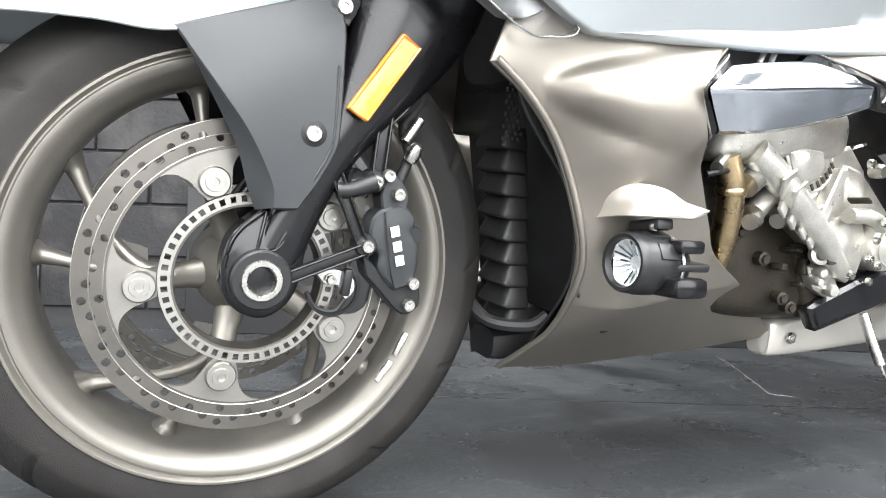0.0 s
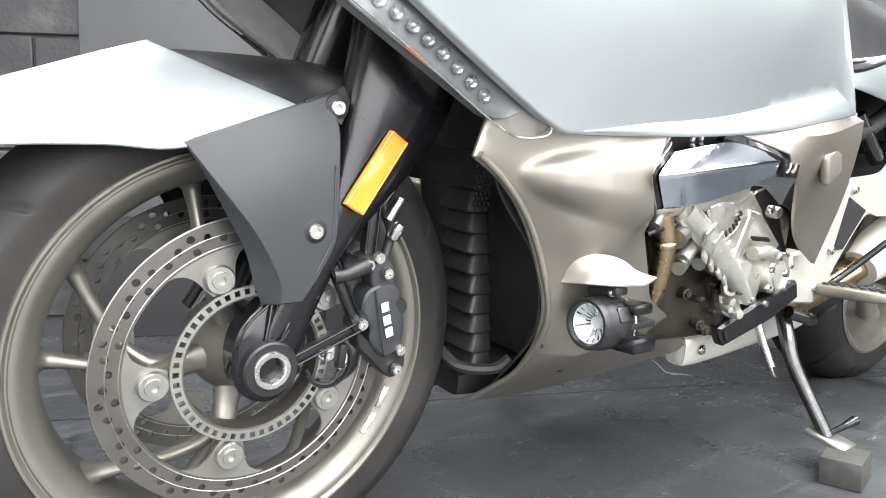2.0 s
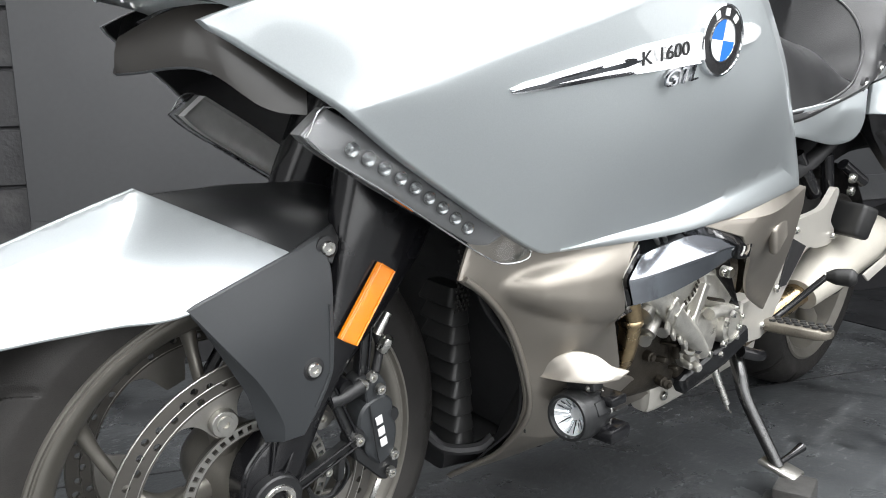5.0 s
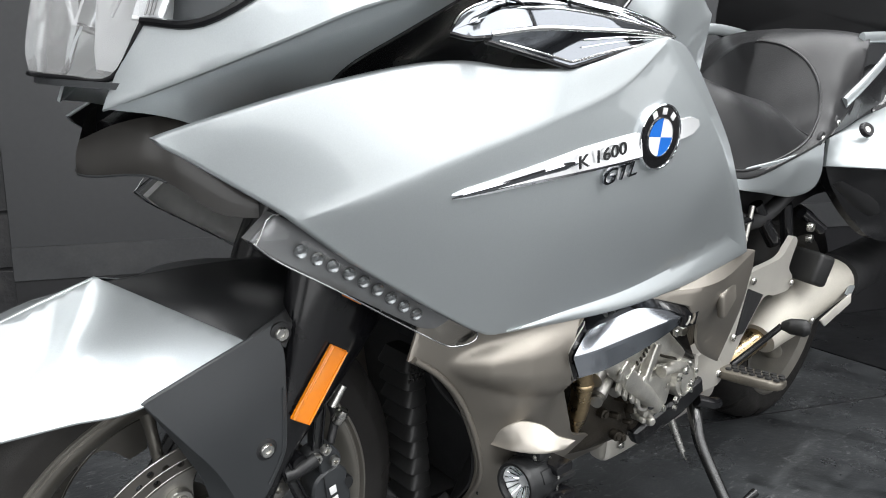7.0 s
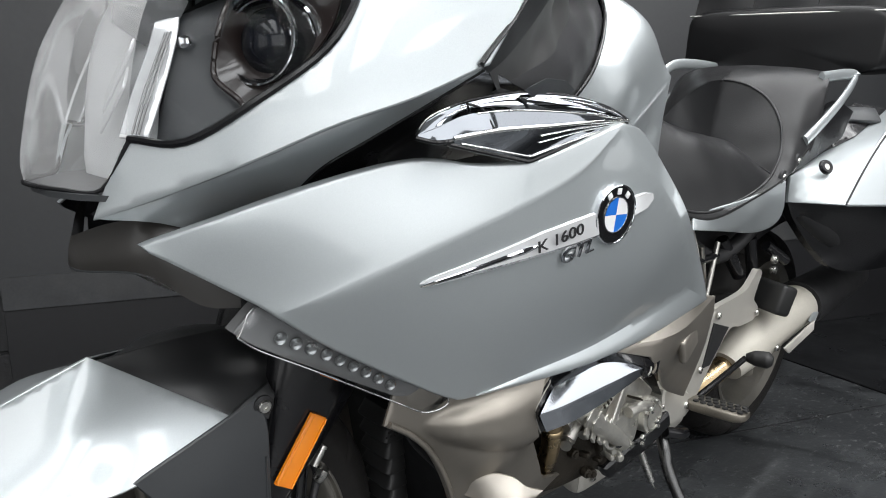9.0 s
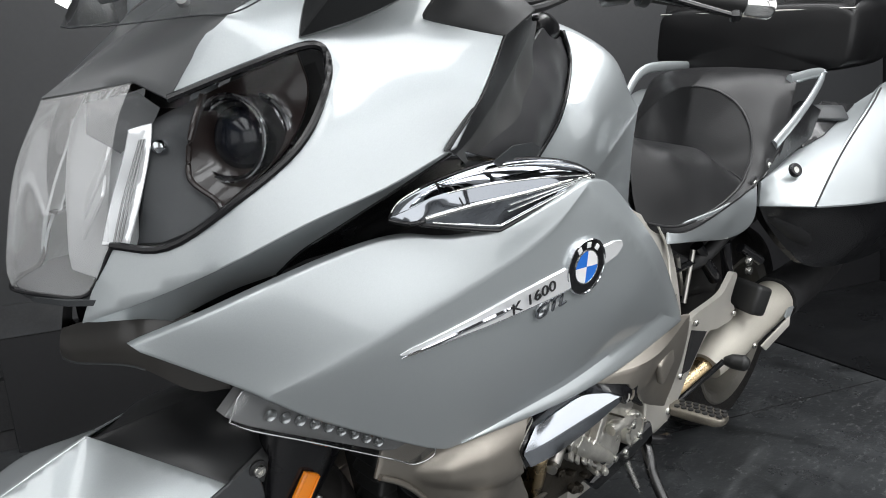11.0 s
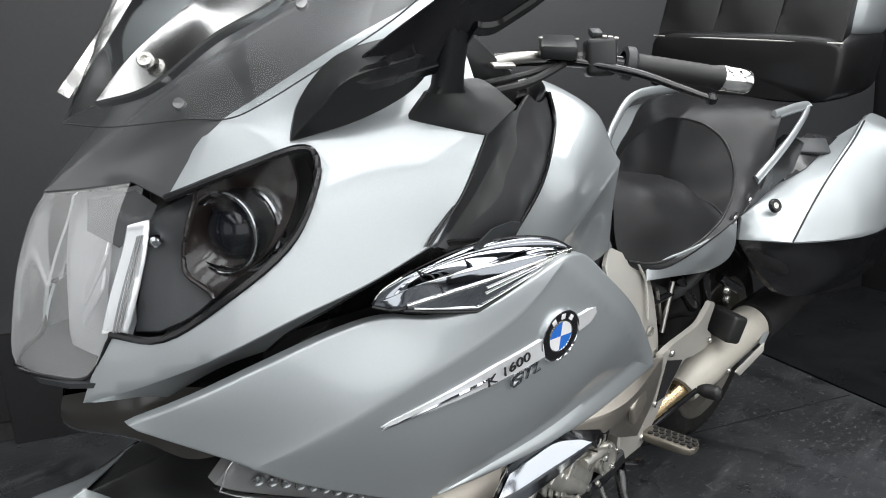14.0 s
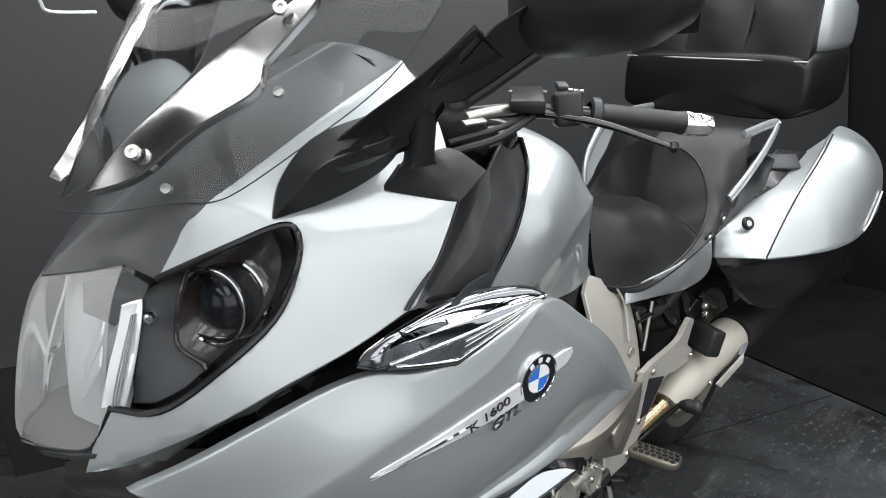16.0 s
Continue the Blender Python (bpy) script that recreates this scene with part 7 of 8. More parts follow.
# ---- frame plates and foot rests ----
part("frame_plate", panel([(0.93, -0.105, 0.795), (1.062, -0.123, 0.735), (1.098, -0.140, 0.640, 1), (1.118, -0.158, 0.510, 1), (1.09, -0.163, 0.45), (1.00, -0.185, 0.45), (0.90, -0.200, 0.56), (0.85, -0.18, 0.70), (0.88, -0.13, 0.77)], [(1.0, -0.165, 0.60)], step=0.014, thick=0.01), BEIGE, BIKE, "pale bronze frame plate")
part("plate_rib", tube([(1.012, -0.128, 0.752), (1.035, -0.145, 0.70), (1.03, -0.165, 0.62)], 0.003, 8), BEIGE, BIKE)
for at, r in (((1.097, -0.161, 0.514), 0.013), ((1.050, -0.166, 0.585), 0.012)):
    part("plate_bolt", lathe([(0, -0.004), (0.006, -0.004), (0.007, 0.001), (r, 0.001), (r, -0.004)], 20).at(place(at, LEFT)), CAST, BIKE)
FB_LINE = [(1.08, 0.525, 0), (1.127, 0.535, 0, 1), (1.25, 0.548, 0, 1), (1.290, 0.572, 0, 1), (1.315, 0.592, 0, 1), (1.338, 0.580, 0, 1), (1.326, 0.548, 0, 1), (1.318, 0.518, 0, 1), (1.346, 0.496, 0, 1), (1.350, 0.476, 0, 1), (1.330, 0.463, 0, 1), (1.26, 0.462, 0, 1), (1.20, 0.464, 0, 1), (1.13, 0.395, 0, 1), (1.06, 0.312, 0, 1), (1.015, 0.302, 0, 1), (0.985, 0.33, 0, 1), (1.06, 0.43, 0, 1)]
FB = part("foot_bracket", plate([(p.x, p.y) for p in edge_line(FB_LINE, 0.007)][::-1], 0.014).at(Matrix(((1, 0, 0, 0), (0, 0, -1, -0.180), (0, 1, 0, 0), (0, 0, 0, 1)))), BEIGE, BIKE, "pale cast foot rest bracket")
# black plate laid on for the darkness of a recess
part("bracket_inlay", plate([(1.11, 0.50), (1.19, 0.475), (1.12, 0.40), (1.085, 0.40)][::-1], 0.006).at(Matrix(((1, 0, 0, 0), (0, 0, -1, -0.187), (0, 1, 0, 0), (0, 0, 0, 1)))), DARK, FB, "flat black plate standing in for a recess")
for at in ((1.122, -0.190, 0.515), (1.335, -0.190, 0.482), (1.022, -0.192, 0.332), (1.07, -0.19, 0.40)):
    screw(FB, at, r=0.008)
PEGM = Matrix.Translation((1.056, -0.182, 0.328)) @ frame_along((0.08, -0.99, 0.08)).to_4x4()
PEG = part("foot_peg", loft([[PEGM @ Vector((w * c, hh * d, l)) for c, d in oval(24, 5)] for l, w, hh in ((0, 0.020, 0.009), (0.012, 0.028, 0.011), (0.06, 0.031, 0.0115), (0.105, 0.030, 0.011), (0.120, 0.024, 0.009), (0.126, 0.014, 0.006))]), PEGMETAL, BIKE, "folding metal foot peg with a studded tread")
for k in range(7):
    for j in (-1, 0, 1):
        part("tread", lathe([(0.0065, 0.0), (0.006, 0.003), (0, 0.0035)], 10).at(PEGM @ Matrix.Translation((0.0155 * j, 0.0112, 0.022 + 0.0155 * k + (0.006 if j == 0 else 0))) @ pose(0, 0, 0, -90, 0, 0)), GRIPRUB, PEG)
part("heel_pad", rbox(0.10, 0.05, 0.075, 0.010, 3).at(place((1.385, -0.20, 0.518), (0.25, -0.1, 0.95))), GRIPRUB, BIKE, "folded black rubber pillion peg")
part("shift_knob", tube([(1.172, -0.245, 0.424), (1.176, -0.262, 0.427), (1.180, -0.288, 0.430), (1.182, -0.298, 0.431)], [0.009, 0.017, 0.0185, 0.010], 16), GRIPRUB, BIKE, "black rubber lever knob")
part("shift_rod", tube([(1.07, -0.17, 0.305), (1.13, -0.20, 0.355), (1.172, -0.245, 0.424)], 0.0065, 10), GLOSS, BIKE)
# exhaust
EX = part("silencer", tube([(1.285, -0.160, 0.345), (1.36, -0.170, 0.385), (1.48, -0.19, 0.44), (1.58, -0.20, 0.46)], [0.040, 0.054, 0.058, 0.055], 28), CREAM, BIKE, "pale matt exhaust silencer")
part("link_pipe", tube([(1.02, -0.12, 0.262), (1.14, -0.125, 0.285), (1.24, -0.145, 0.325), (1.33, -0.165, 0.365)], 0.027, 20), PIPE, EX, "straw-coloured exhaust pipe")
part("tail_pipe", tube([(1.58, -0.20, 0.46), (1.75, -0.21, 0.48), (1.95, -0.21, 0.50)], [0.064, 0.060, 0.055], 20), DARK, EX)
screw(EX, (1.39, -0.232, 0.392), r=0.008)
part("heat_shield", panel([(1.40, -0.26, 0.385), (1.497, -0.276, 0.430), (1.505, -0.272, 0.450), (1.38, -0.255, 0.40)], step=0.012), BEIGE, EX)
part("silver_guard", panel([(1.735, -0.222, 0.505), (1.765, -0.224, 0.505), (1.515, -0.268, 0.437), (1.500, -0.262, 0.447)], step=0.012), SILVER, EX, "thin silver guard strip")
part("rear_mudguard", bar([(1.45, 0, 0.66, 0.12, 0.05), (1.60, 0, 0.70, 0.13, 0.05), (1.80, 0, 0.72, 0.14, 0.06)], 16, 4), DARK, BIKE)
part("swing_arm", tube([(1.10, -0.05, 0.40), (1.35, -0.09, 0.37), (1.66, -0.09, 0.312)], [0.07, 0.05, 0.05], 16), CASTD, BIKE)
part("sub_frame", tube([(1.05, -0.09, 0.70), (1.22, -0.12, 0.62), (1.36, -0.15, 0.70), (1.50, -0.16, 0.82)], 0.018, 12), DARK, BIKE)
for a, b, r in (((1.12, -0.13, 0.66), (1.19, -0.12, 0.55), 0.006), ((1.20, -0.13, 0.66), (1.16, -0.14, 0.54), 0.006), ((1.24, -0.12, 0.66), (1.30, -0.15, 0.57), 0.016), ((1.33, -0.15, 0.66), (1.36, -0.16, 0.55), 0.014), ((1.10, -0.12, 0.62), (1.20, -0.13, 0.63), 0.010), ((1.38, -0.17, 0.64), (1.44, -0.2, 0.60), 0.013)):
    part("linkage", tube([a, b], r, 10), GLOSS if r > 0.008 else STEEL, BIKE)
for at in ((1.38, -0.19, 0.61), (1.40, -0.185, 0.58)):
    screw(BIKE, at, r=0.011, high=0.012)
part("dark_core", bar([(0.30, 0, 0.62, 0.08, 0.08), (0.5, 0, 0.72, 0.15, 0.20), (0.75, 0, 0.70, 0.15, 0.22), (1.0, 0, 0.66, 0.09, 0.16), (1.4, 0, 0.72, 0.10, 0.10), (1.7, 0, 0.85, 0.15, 0.12)], 16, 4), DARK, BIKE, "dark frame and airbox inside the bodywork")

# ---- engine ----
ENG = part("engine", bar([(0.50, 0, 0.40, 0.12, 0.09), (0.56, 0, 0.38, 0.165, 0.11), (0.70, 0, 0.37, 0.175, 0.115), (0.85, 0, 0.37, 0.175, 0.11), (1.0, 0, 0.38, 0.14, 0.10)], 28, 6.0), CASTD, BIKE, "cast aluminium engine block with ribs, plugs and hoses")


def eng(shape, mat=CAST, label="", name="casting"):
    return part(name, shape, mat, ENG, label)


eng(panel([(0.5571, -0.1960, 0.4823), (0.6281, -0.1960, 0.4907), (0.7505, -0.1960, 0.5052), (0.7846, -0.1960, 0.4781), (0.8006, -0.1960, 0.4409), (0.7769, -0.1960, 0.4115), (0.7385, -0.1960, 0.3744), (0.6998, -0.1960, 0.3782), (0.6381, -0.1960, 0.4147), (0.6012, -0.1960, 0.4506)], [(0.6446, -0.2140, 0.4648), (0.7304, -0.2060, 0.4451)], step=0.008, thick=0.05, lip=0.004), CAST, "cast cam cover with a raised ring")
eng(bar([(0.500, -0.170, 0.496, 0.018, 0.016), (0.520, -0.172, 0.502, 0.034, 0.034), (0.60, -0.176, 0.512, 0.038, 0.034), (0.70, -0.176, 0.520, 0.036, 0.034), (0.745, -0.170, 0.520, 0.022, 0.022)], 24, 4), CAST, "cast cylinder head under the chrome cover", "cylinder_head")
eng(tube([(0.6034, -0.2135, 0.4837), (0.6190, -0.2135, 0.4600), (0.6481, -0.2135, 0.4445), (0.6754, -0.2135, 0.4499), (0.6894, -0.2135, 0.4687), (0.6867, -0.2135, 0.4883)], 0.0022, 8), CAST, "", "ring_edge")
eng(panel([(0.6135, -0.2140, 0.4876), (0.6254, -0.2140, 0.4667), (0.6474, -0.2140, 0.4551), (0.6680, -0.2140, 0.4610), (0.6758, -0.2140, 0.4783), (0.6682, -0.2140, 0.4926), (0.6358, -0.2140, 0.4953)], [(0.6406, -0.2180, 0.4770)], step=0.006, thick=0.006, lip=0.003), CAST, "", "ring_face")
for at in ((0.6544, -0.2165, 0.4491), (0.6642, -0.2165, 0.4538), (0.6722, -0.2165, 0.4595), (0.6786, -0.2165, 0.4654), (0.6831, -0.2165, 0.4722), (0.6859, -0.2165, 0.4792)):
    eng(rbox(0.004, 0.009, 0.002, 0.0006).at(place(at, (-0.1, -0.99, 0.1), (-0.5, 0, 0.8))), CASTD, "plain cast mark", "cast_mark")
eng(tube([(0.5530, -0.2050, 0.4841), (0.5975, -0.2120, 0.4541), (0.6418, -0.2160, 0.4191), (0.6944, -0.2140, 0.3833), (0.7478, -0.2080, 0.3439)], [0.019, 0.018, 0.019, 0.017, 0.014], 18, 4), CAST, "diagonal cast tube", "cast_tube")
for at in ((0.5966, -0.2260, 0.4512), (0.6184, -0.2260, 0.4379), (0.6393, -0.2260, 0.4243), (0.6557, -0.2260, 0.4115)):
    eng(rbox(0.0045, 0.030, 0.026, 0.0015).at(place(at, (-0.45, -0.35, 0.85), (0.75, 0.05, 0.65))), CAST, "", "cooling_fin")
for at in ((0.6015, -0.2200, 0.4198), (0.6219, -0.2200, 0.4060), (0.6454, -0.2200, 0.3941), (0.6631, -0.2200, 0.3825)):
    eng(rbox(0.006, 0.016, 0.020, 0.002).at(place(at, (-0.6, -0.35, -0.5), (0.75, 0.05, -0.65))), CAST, "", "cast_tooth")
eng(panel([(0.6954, -0.2260, 0.4744), (0.7079, -0.2260, 0.4720), (0.6795, -0.2260, 0.4077), (0.6667, -0.2260, 0.4070)], step=0.006, thick=0.016, lip=0.002), CAST, "", "long_rib")
eng(panel([(0.7352, -0.2050, 0.4797), (0.7695, -0.2050, 0.4727), (0.8388, -0.2050, 0.4238), (0.8281, -0.2050, 0.4097), (0.7749, -0.2050, 0.4118), (0.7412, -0.2050, 0.4387)], [(0.7690, -0.2130, 0.4396)], step=0.008, thick=0.04, lip=0.004), CAST, "", "side_casting")
# dark box in place of the shaded notch between the castings
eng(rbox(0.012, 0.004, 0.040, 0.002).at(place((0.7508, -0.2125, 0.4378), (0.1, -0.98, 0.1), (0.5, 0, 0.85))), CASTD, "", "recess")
eng(panel([(0.7050, -0.2080, 0.3938), (0.7499, -0.2080, 0.4162), (0.7795, -0.2080, 0.4140), (0.7987, -0.2080, 0.3785), (0.7889, -0.2080, 0.3401), (0.7740, -0.2080, 0.3290), (0.7411, -0.2080, 0.3428)], [(0.7470, -0.2140, 0.3801)], step=0.008, thick=0.05, lip=0.004), CAST, "", "side_casting")
eng(lathe([(0, 0.016), (0.030, 0.016), (0.034, 0.013), (0.0355, 0.006), (0.0355, -0.03)], 40).at(place((0.8284, -0.205, 0.3784), (0.02, -1, 0.06))), CAST, "round cast side cover of the engine", "side_cover")
eng(lathe([(0.024, 0.016), (0.0245, 0.0185), (0.027, 0.0185), (0.0275, 0.016)], 40, closed=True).at(place((0.8284, -0.205, 0.3784), (0.02, -1, 0.06))), CAST, "", "cover_ring")
for k in range(5):
    a = radians(20 + 72 * k)
    screw(ENG, (0.8284 + 0.0315 * math.cos(a), -0.220, 0.3784 + 0.0315 * math.sin(a)), r=0.005, high=0.005)
eng(tube([(0.7276, -0.2220, 0.4174), (0.7702, -0.2220, 0.4179), (0.8073, -0.2220, 0.4074)], 0.0105, 12), CAST, "", "cast_tube")
screw(ENG, (0.7466, -0.2260, 0.4867), r=0.0065, high=0.006)
screw(ENG, (0.7817, -0.2360, 0.4127), r=0.0065, high=0.006)
screw(ENG, (0.7618, -0.2360, 0.3634), r=0.0065, high=0.006)
screw(ENG, (0.7640, -0.2140, 0.3379), r=0.0065, high=0.006)
screw(ENG, (0.8020, -0.2400, 0.3862), r=0.0065, high=0.006)
eng(panel([(0.7494, -0.1950, 0.5032), (0.7857, -0.1950, 0.5137), (0.8309, -0.1950, 0.4917), (0.8589, -0.1950, 0.4453), (0.9025, -0.1950, 0.3915), (0.8601, -0.1950, 0.4192), (0.8017, -0.1950, 0.4657)], step=0.010, thick=0.02, lip=0.003), GLOSS, "black engine bracket", "bracket")
eng(lathe([(0, 0.018), (0.008, 0.018), (0.010, 0.014), (0.010, 0.0)], 16).at(place((0.7892, -0.2050, 0.4795), (-0.1, -1, 0))), STEEL, "", "union")
eng(lathe([(0.0085, 0.0), (0.0135, 0.002), (0.0135, 0.010), (0.0085, 0.012)], 20, closed=True).at(place((0.7023, -0.2050, 0.3634), (-0.4, -0.9, 0.1))), CAST, "", "ring")
eng(lathe([(0, 0.018), (0.008, 0.018), (0.009, 0.004), (0.009, -0.02)], 16).at(place((0.7169, -0.2050, 0.3600), (-0.3, -0.95, 0))), DARK, "black rubber plug", "plug")
eng(panel([(0.7100, -0.1960, 0.3431), (0.7295, -0.1960, 0.3465), (0.7629, -0.1960, 0.3289), (0.7749, -0.1960, 0.3135), (0.7519, -0.1960, 0.3067), (0.7276, -0.1960, 0.3178)], [(0.7126, -0.2120, 0.3340)], step=0.006, thick=0.03, lip=0.004), CAST, "rough cast foot", "cast_foot")
eng(lathe([(0, 0.012), (0.0056, 0.011), (0.0080, 0.006), (0.0088, -0.01)], 10).at(place((0.7177, -0.2020, 0.3400), (-0.3, -0.9, -0.1))), CAST, "", "lug")
eng(lathe([(0, 0.012), (0.0063, 0.011), (0.0090, 0.006), (0.0099, -0.01)], 10).at(place((0.7460, -0.2020, 0.3152), (-0.3, -0.9, -0.1))), CAST, "", "lug")
eng(lathe([(0, 0.012), (0.0042, 0.011), (0.0060, 0.006), (0.0066, -0.01)], 10).at(place((0.7147, -0.2020, 0.3270), (-0.3, -0.9, -0.1))), CAST, "", "lug")
eng(loft([[Vector((x + 0.030 * u * k, y + 0.03 * v * k, z)) for u, v in oval(14, 5)] for x, y, z, k in ((0.7145, -0.1500, 0.3718, 1.0), (0.7364, -0.1500, 0.3350, 1.1), (0.7620, -0.1500, 0.2861, 1.05), (0.7695, -0.1500, 0.2654, 0.7))]), CASTD, "dark brown oil filter housing", "filter_housing")
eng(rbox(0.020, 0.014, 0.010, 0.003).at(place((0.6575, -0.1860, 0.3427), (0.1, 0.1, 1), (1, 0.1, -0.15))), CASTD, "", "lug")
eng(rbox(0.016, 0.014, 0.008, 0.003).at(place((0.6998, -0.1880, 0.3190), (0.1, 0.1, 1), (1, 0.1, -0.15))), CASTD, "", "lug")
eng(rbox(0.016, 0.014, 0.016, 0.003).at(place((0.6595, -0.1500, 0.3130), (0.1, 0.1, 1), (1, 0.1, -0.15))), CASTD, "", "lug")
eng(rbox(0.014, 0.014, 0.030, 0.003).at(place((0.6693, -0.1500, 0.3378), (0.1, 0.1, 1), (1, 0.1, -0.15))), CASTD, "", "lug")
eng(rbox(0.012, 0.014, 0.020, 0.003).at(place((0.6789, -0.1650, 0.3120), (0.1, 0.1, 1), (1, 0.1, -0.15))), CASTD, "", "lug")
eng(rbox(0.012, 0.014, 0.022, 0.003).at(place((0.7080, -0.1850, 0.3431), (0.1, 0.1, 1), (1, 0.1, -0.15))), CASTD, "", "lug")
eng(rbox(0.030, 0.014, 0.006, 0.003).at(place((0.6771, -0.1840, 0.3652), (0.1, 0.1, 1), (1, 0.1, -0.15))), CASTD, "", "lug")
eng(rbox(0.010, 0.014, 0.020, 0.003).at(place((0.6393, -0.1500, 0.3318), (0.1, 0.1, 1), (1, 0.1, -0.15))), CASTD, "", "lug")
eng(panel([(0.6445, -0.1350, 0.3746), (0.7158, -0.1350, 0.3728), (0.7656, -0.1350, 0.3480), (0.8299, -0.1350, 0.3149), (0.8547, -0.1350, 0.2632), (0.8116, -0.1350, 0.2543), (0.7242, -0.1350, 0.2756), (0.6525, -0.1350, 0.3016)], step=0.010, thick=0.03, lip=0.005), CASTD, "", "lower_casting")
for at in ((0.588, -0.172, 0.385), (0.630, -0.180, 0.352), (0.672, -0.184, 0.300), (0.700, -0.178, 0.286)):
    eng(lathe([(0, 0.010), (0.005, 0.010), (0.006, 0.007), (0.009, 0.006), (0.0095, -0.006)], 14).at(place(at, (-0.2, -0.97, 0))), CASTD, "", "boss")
eng(tube([(0.5783, -0.1960, 0.4604), (0.5465, -0.2050, 0.4432)], [0.0165, 0.0165], 18), STEEL, "", "union")
eng(tube([(0.6023, -0.1960, 0.4350), (0.5688, -0.2050, 0.4104)], [0.0135, 0.0135], 18), STEEL, "", "union")
eng(tube([(0.5869, -0.1960, 0.4032), (0.5658, -0.2050, 0.3996)], [0.0100, 0.0100], 18), STEEL, "", "union")
eng(tube([(0.6418, -0.1960, 0.4127), (0.6148, -0.2050, 0.4029)], [0.0100, 0.0100], 18), STEEL, "", "union")
eng(tube([(0.5197, -0.1960, 0.4733), (0.4969, -0.2050, 0.4601)], [0.0080, 0.0080], 18), STEEL, "", "union")
eng(tube([(0.4809, -0.2050, 0.4516), (0.5030, -0.2050, 0.4566), (0.5260, -0.2050, 0.4601), (0.5414, -0.2050, 0.4642)], 0.004, 8), GLOSS, "", "hose")
eng(tube([(0.520, -0.195, 0.475), (0.535, -0.197, 0.435), (0.552, -0.180, 0.37), (0.566, -0.150, 0.32), (0.570, -0.130, 0.29)], 0.0165, 18), PIPE, "straw-coloured coolant pipe", "pipe")
eng(lathe([(0.0175, 0), (0.019, 0.002), (0.019, 0.008), (0.0175, 0.010)], 20, closed=True).at(place((0.533, -0.197, 0.440), (0.1, 0, -1))), PIPE, "", "hose_clip")
eng(panel([(0.735, -0.19, 0.285), (0.80, -0.21, 0.325), (0.905, -0.215, 0.355), (0.915, -0.215, 0.33), (0.86, -0.205, 0.295), (0.765, -0.185, 0.255)], step=0.012, thick=0.02, lip=0.005), GLOSS, "black side stand guard", "guard")
screw(ENG, (0.80, -0.218, 0.33), r=0.006)
eng(panel([(0.905, -0.20, 0.40), (0.96, -0.195, 0.40), (1.03, -0.192, 0.355), (1.03, -0.192, 0.305), (0.94, -0.20, 0.315), (0.90, -0.205, 0.36)], step=0.012, thick=0.03, lip=0.004), BEIGE, "", "casting")
eng(bar([(0.735, -0.11, 0.222, 0.014, 0.020), (0.76, -0.115, 0.228, 0.022, 0.030), (0.95, -0.115, 0.240, 0.024, 0.032), (1.12, -0.115, 0.252, 0.024, 0.030), (1.16, -0.115, 0.255, 0.016, 0.022)], 20, 4), BEIGE, "pale collector box under the engine", "collector")
screw(ENG, (0.772, -0.139, 0.229), r=0.009)
# side stand
SS = part("side_stand", tube([(0.975, -0.165, 0.290), (0.953, -0.195, 0.245), (0.945, -0.220, 0.200), (0.939, -0.297, 0.100)], [0.014, 0.0135, 0.0125, 0.0115], 14, 6), STAND, BIKE, "dark polished steel side stand, folded out")
part("stand_foot", rbox(0.07, 0.05, 0.010, 0.004).at(place((0.945, -0.300, 0.098), (0, -0.148, 0.989), (1, 0, 0))), STEEL, SS)
part("stand_tab", tube([(0.945, -0.297, 0.106), (0.985, -0.302, 0.112), (1.020, -0.306, 0.118)], [0.005, 0.006, 0.009], 10), GLOSS, SS, "black operating tab of the stand")
SPRING = part("stand_spring", tube([(0.885, -0.170, 0.272), (0.893, -0.186, 0.232), (0.900, -0.200, 0.200)], 0.0075, 12), BOLT, SS, "bright stand spring")
part("spring_hook", tube([(0.900, -0.200, 0.200), (0.904, -0.204, 0.188), (0.911, -0.206, 0.182)], 0.0025, 8), BOLT, SPRING)
part("stand_stop", tube([(0.95, -0.19, 0.292), (0.985, -0.205, 0.282), (1.010, -0.205, 0.276)], 0.012, 10), GLOSS, SS)

# ---- radiator space behind the front wheel ----
part("radiator", rbox(0.05, 0.30, 0.30, 0.004).at(pose(0.40, 0, 0.40, 0, -12, 0)), DARK, BIKE, "black radiator behind the front wheel")
# added black box, hides the bright gap above the radiator
part("dark_gap_filler", rbox(0.05, 0.40, 0.17, 0.006).at(Matrix.Translation((0.378, 0, 0.565))), DARK, BIKE, "added black box closing the gap above the radiator")


def pleat(x0, x1, z):
    rings = []
    for dz, out in ((-0.002, 0.003), (0.001, 0.011), (0.0035, 0.012), (0.014, 0.006), (0.0265, -0.001)):
        a, b = x0 - out - 0.1 * dz, x1 - 0.1 * dz
        rings.append([Vector(((a + b) / 2 + u * (b - a) / 2, -0.030 + v * (0.030 + out * 0.5), z + dz)) for u, v in oval(20, 6)])
    return loft(rings)


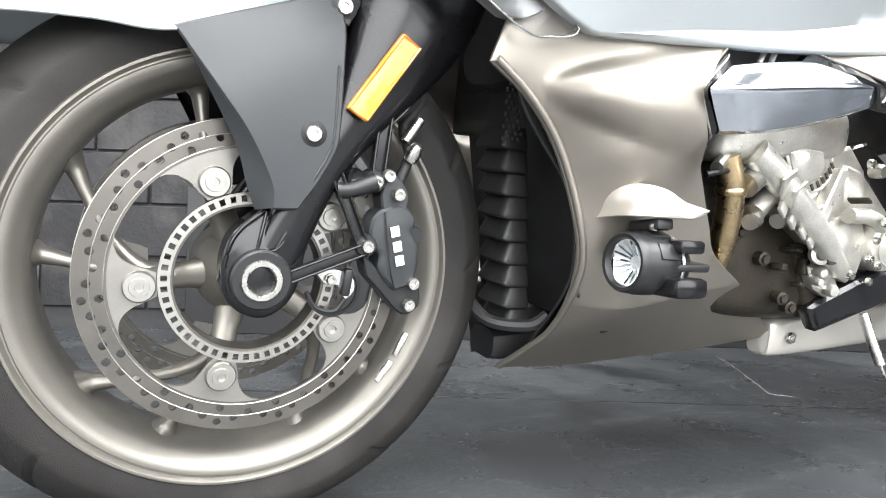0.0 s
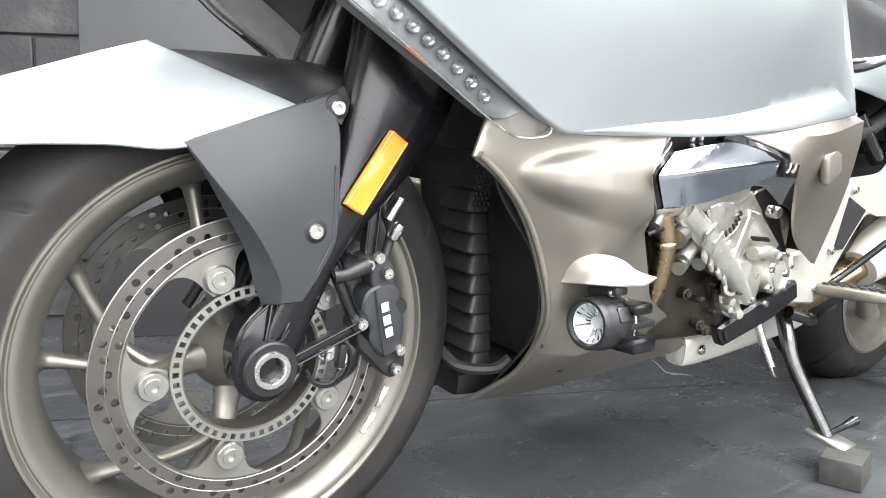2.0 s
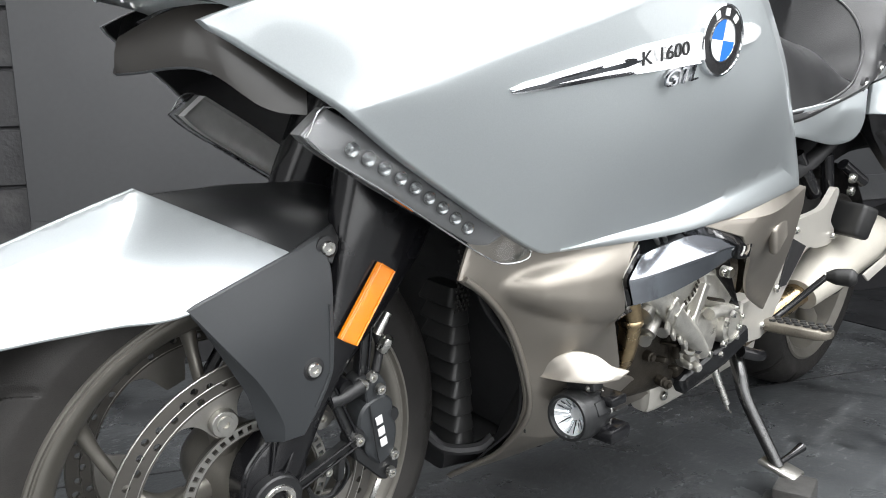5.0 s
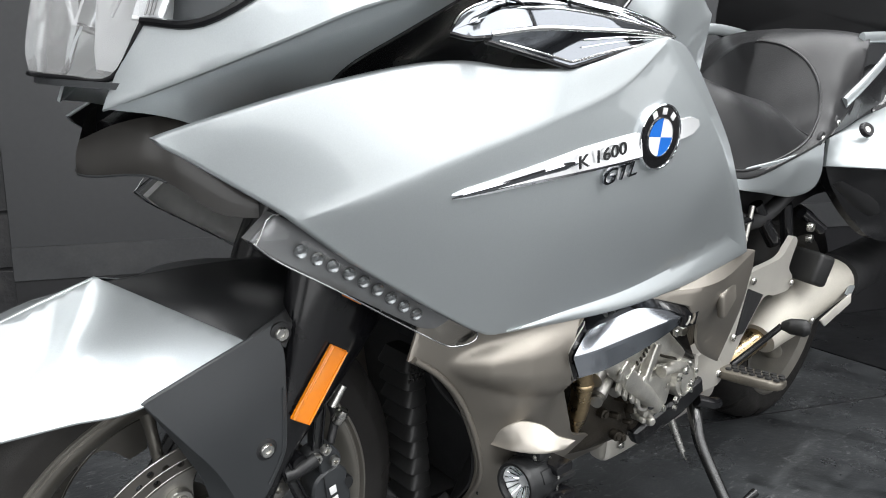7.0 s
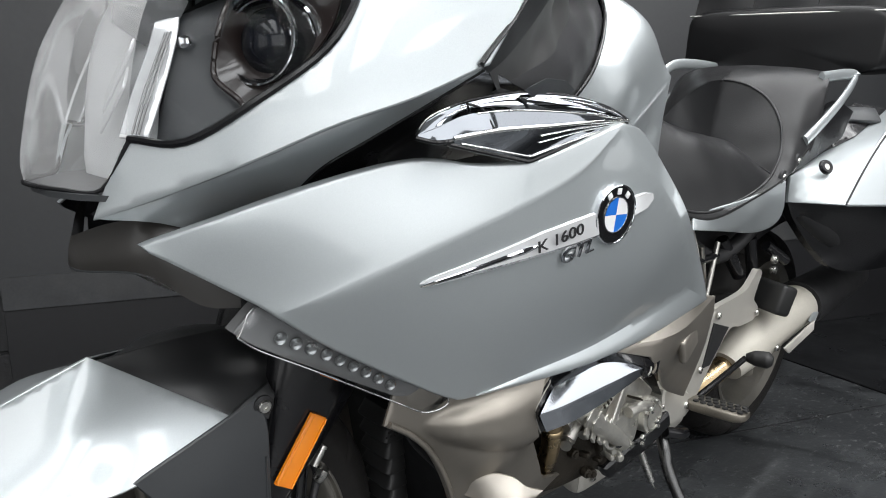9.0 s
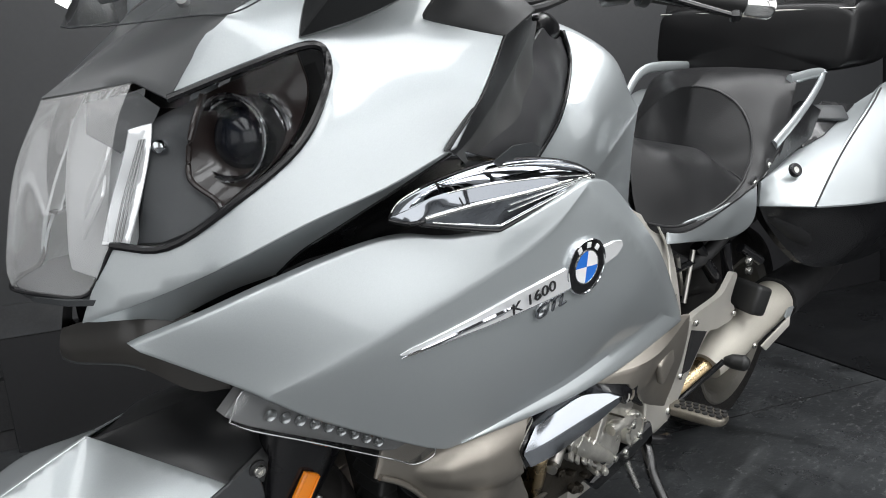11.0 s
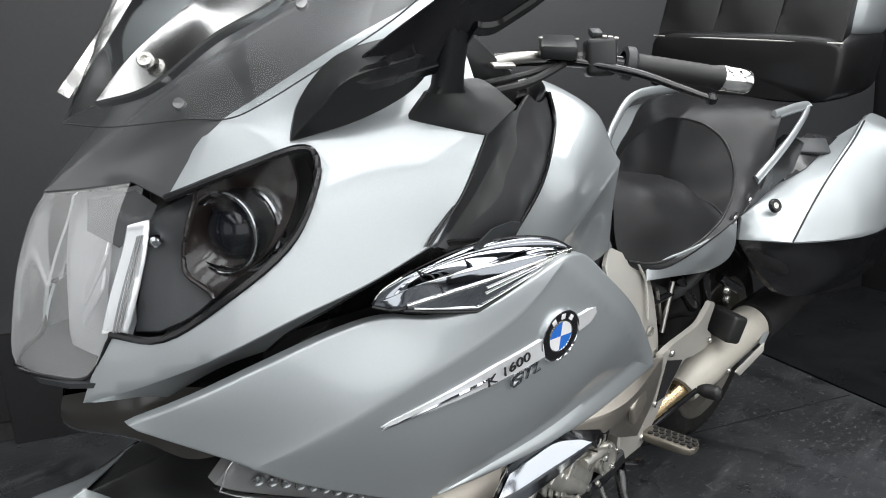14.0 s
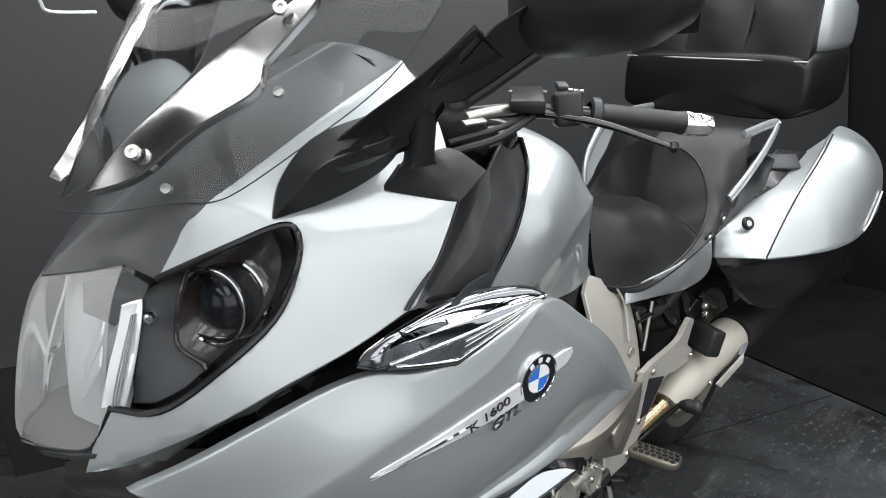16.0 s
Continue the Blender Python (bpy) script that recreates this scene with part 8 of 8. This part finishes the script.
for k in range(9):
    z = 0.232 + 0.0285 * k
    part("bellows_fold", pleat(0.328 - 0.138 * (z - 0.26), 0.359 - 0.138 * (z - 0.26), z), BELLOWS, BIKE, "dark rubber bellows fold")
part("duct_wall", panel([(0.215, -0.165, 0.60), (0.250, -0.165, 0.505, 1), (0.318, -0.168, 0.42, 1), (0.340, -0.165, 0.35, 1), (0.345, -0.150, 0.30, 1), (0.350, -0.08, 0.215), (0.41, -0.06, 0.22), (0.42, -0.10, 0.42), (0.40, -0.10, 0.60)], step=0.016), DARK, BIKE, "black duct wall inside the cowl")
screen = Shape()
for j in range(30):
    z = 0.300 + 0.0066 * j
    edge = np.interp(z, (0.30, 0.35, 0.42, 0.505), (0.349, 0.343, 0.322, 0.256))
    for i in range(6):
        x = edge + 0.004 + 0.0052 * i + 0.0026 * (j % 2)
        y = -0.165 + 0.065 * (x - edge) / (0.42 - edge) - 0.003
        screen += rbox(0.0022, 0.003, 0.0046, 0.0006, 1).at(Matrix.Translation((x, y, z)))
part("mesh_screen", screen, SATIN, BIKE, "fine black mesh inside the cowl")
for k in range(60):
    i, j = k % 4, k // 4
    part("mesh_bar", rbox(0.0032, 0.003, 0.0046, 0.0008, 1).at(Matrix.Translation((0.268 + 0.007 * i + 0.0035 * (j % 2), -0.100, 0.470 + 0.0068 * j))), RUBBER, BIKE)
part("lower_duct", tube([(0.285, -0.02, 0.27), (0.30, -0.06, 0.245), (0.34, -0.09, 0.245), (0.36, -0.10, 0.26)], 0.008, 8), DARK, BIKE)
part("belly", bar([(0.33, 0, 0.20, 0.03, 0.02), (0.45, 0, 0.21, 0.06, 0.03), (0.75, 0, 0.23, 0.09, 0.03)], 14, 4), DARK, BIKE)
# ---- the block under the stand ----
block = rbox(0.085, 0.062, 0.046, 0.004, 2).at(Matrix.Translation((1.048, 0.478, 0.0232)) @ pose(0, 0, 0, 0, 0, 12))
thing("wooden_block", block, material("weathered_wood", (0.036, 0.035, 0.033), 0.7, grain=0.25, grain_scale=60, bump=0.001, bump_scale=120, blotch=0.25, blotch_scale=12), "weathered grey wooden block under the stand foot", "block")
# ---- painted blocks of the wall, seen left of the board ----
for row in range(14):
    z0 = 0.07 + 0.19 * row
    x = W_LEFT + (0.0 if row % 2 else -0.19)
    while x < BOARD_L + 0.25:
        a, b = max(x, W_LEFT), min(x + 0.38, BOARD_L + 0.3)
        if b - a > 0.05:
            part("block", rbox(b - a, 0.02, 0.182, 0.004, 1).at(Matrix.Translation(((a + b) / 2, W_BACK + 0.001, z0 + 0.095))).at(M_ROOM), BLOCKS, wall_back)
        x += 0.388

# ---- a torn edge and a seam in the floor sheet ----
TORN = material("torn_floor_edge", (0.13, 0.13, 0.128), 0.6, grain=0.3, grain_scale=80)
part("torn_edge", tube([(1.786, 1.552, 0.001), (1.70, 1.43, 0.001), (1.616, 1.318, 0.001), (1.55, 1.24, 0.001), (1.494, 1.164, 0.001), (1.424, 1.078, 0.001), (1.443, 1.046, 0.001), (1.446, 1.02, 0.001)], [0.0015, 0.003, 0.0015, 0.0035, 0.002, 0.004, 0.003, 0.001], 8, 6, 0.5), TORN, floor)
part("floor_seam", rbox(2.6, 0.006, 0.0016, 0.0006, 1).at(Matrix.Translation((0.6, 1.47, 0.0004))).at(M_ROOM), DARK, floor)
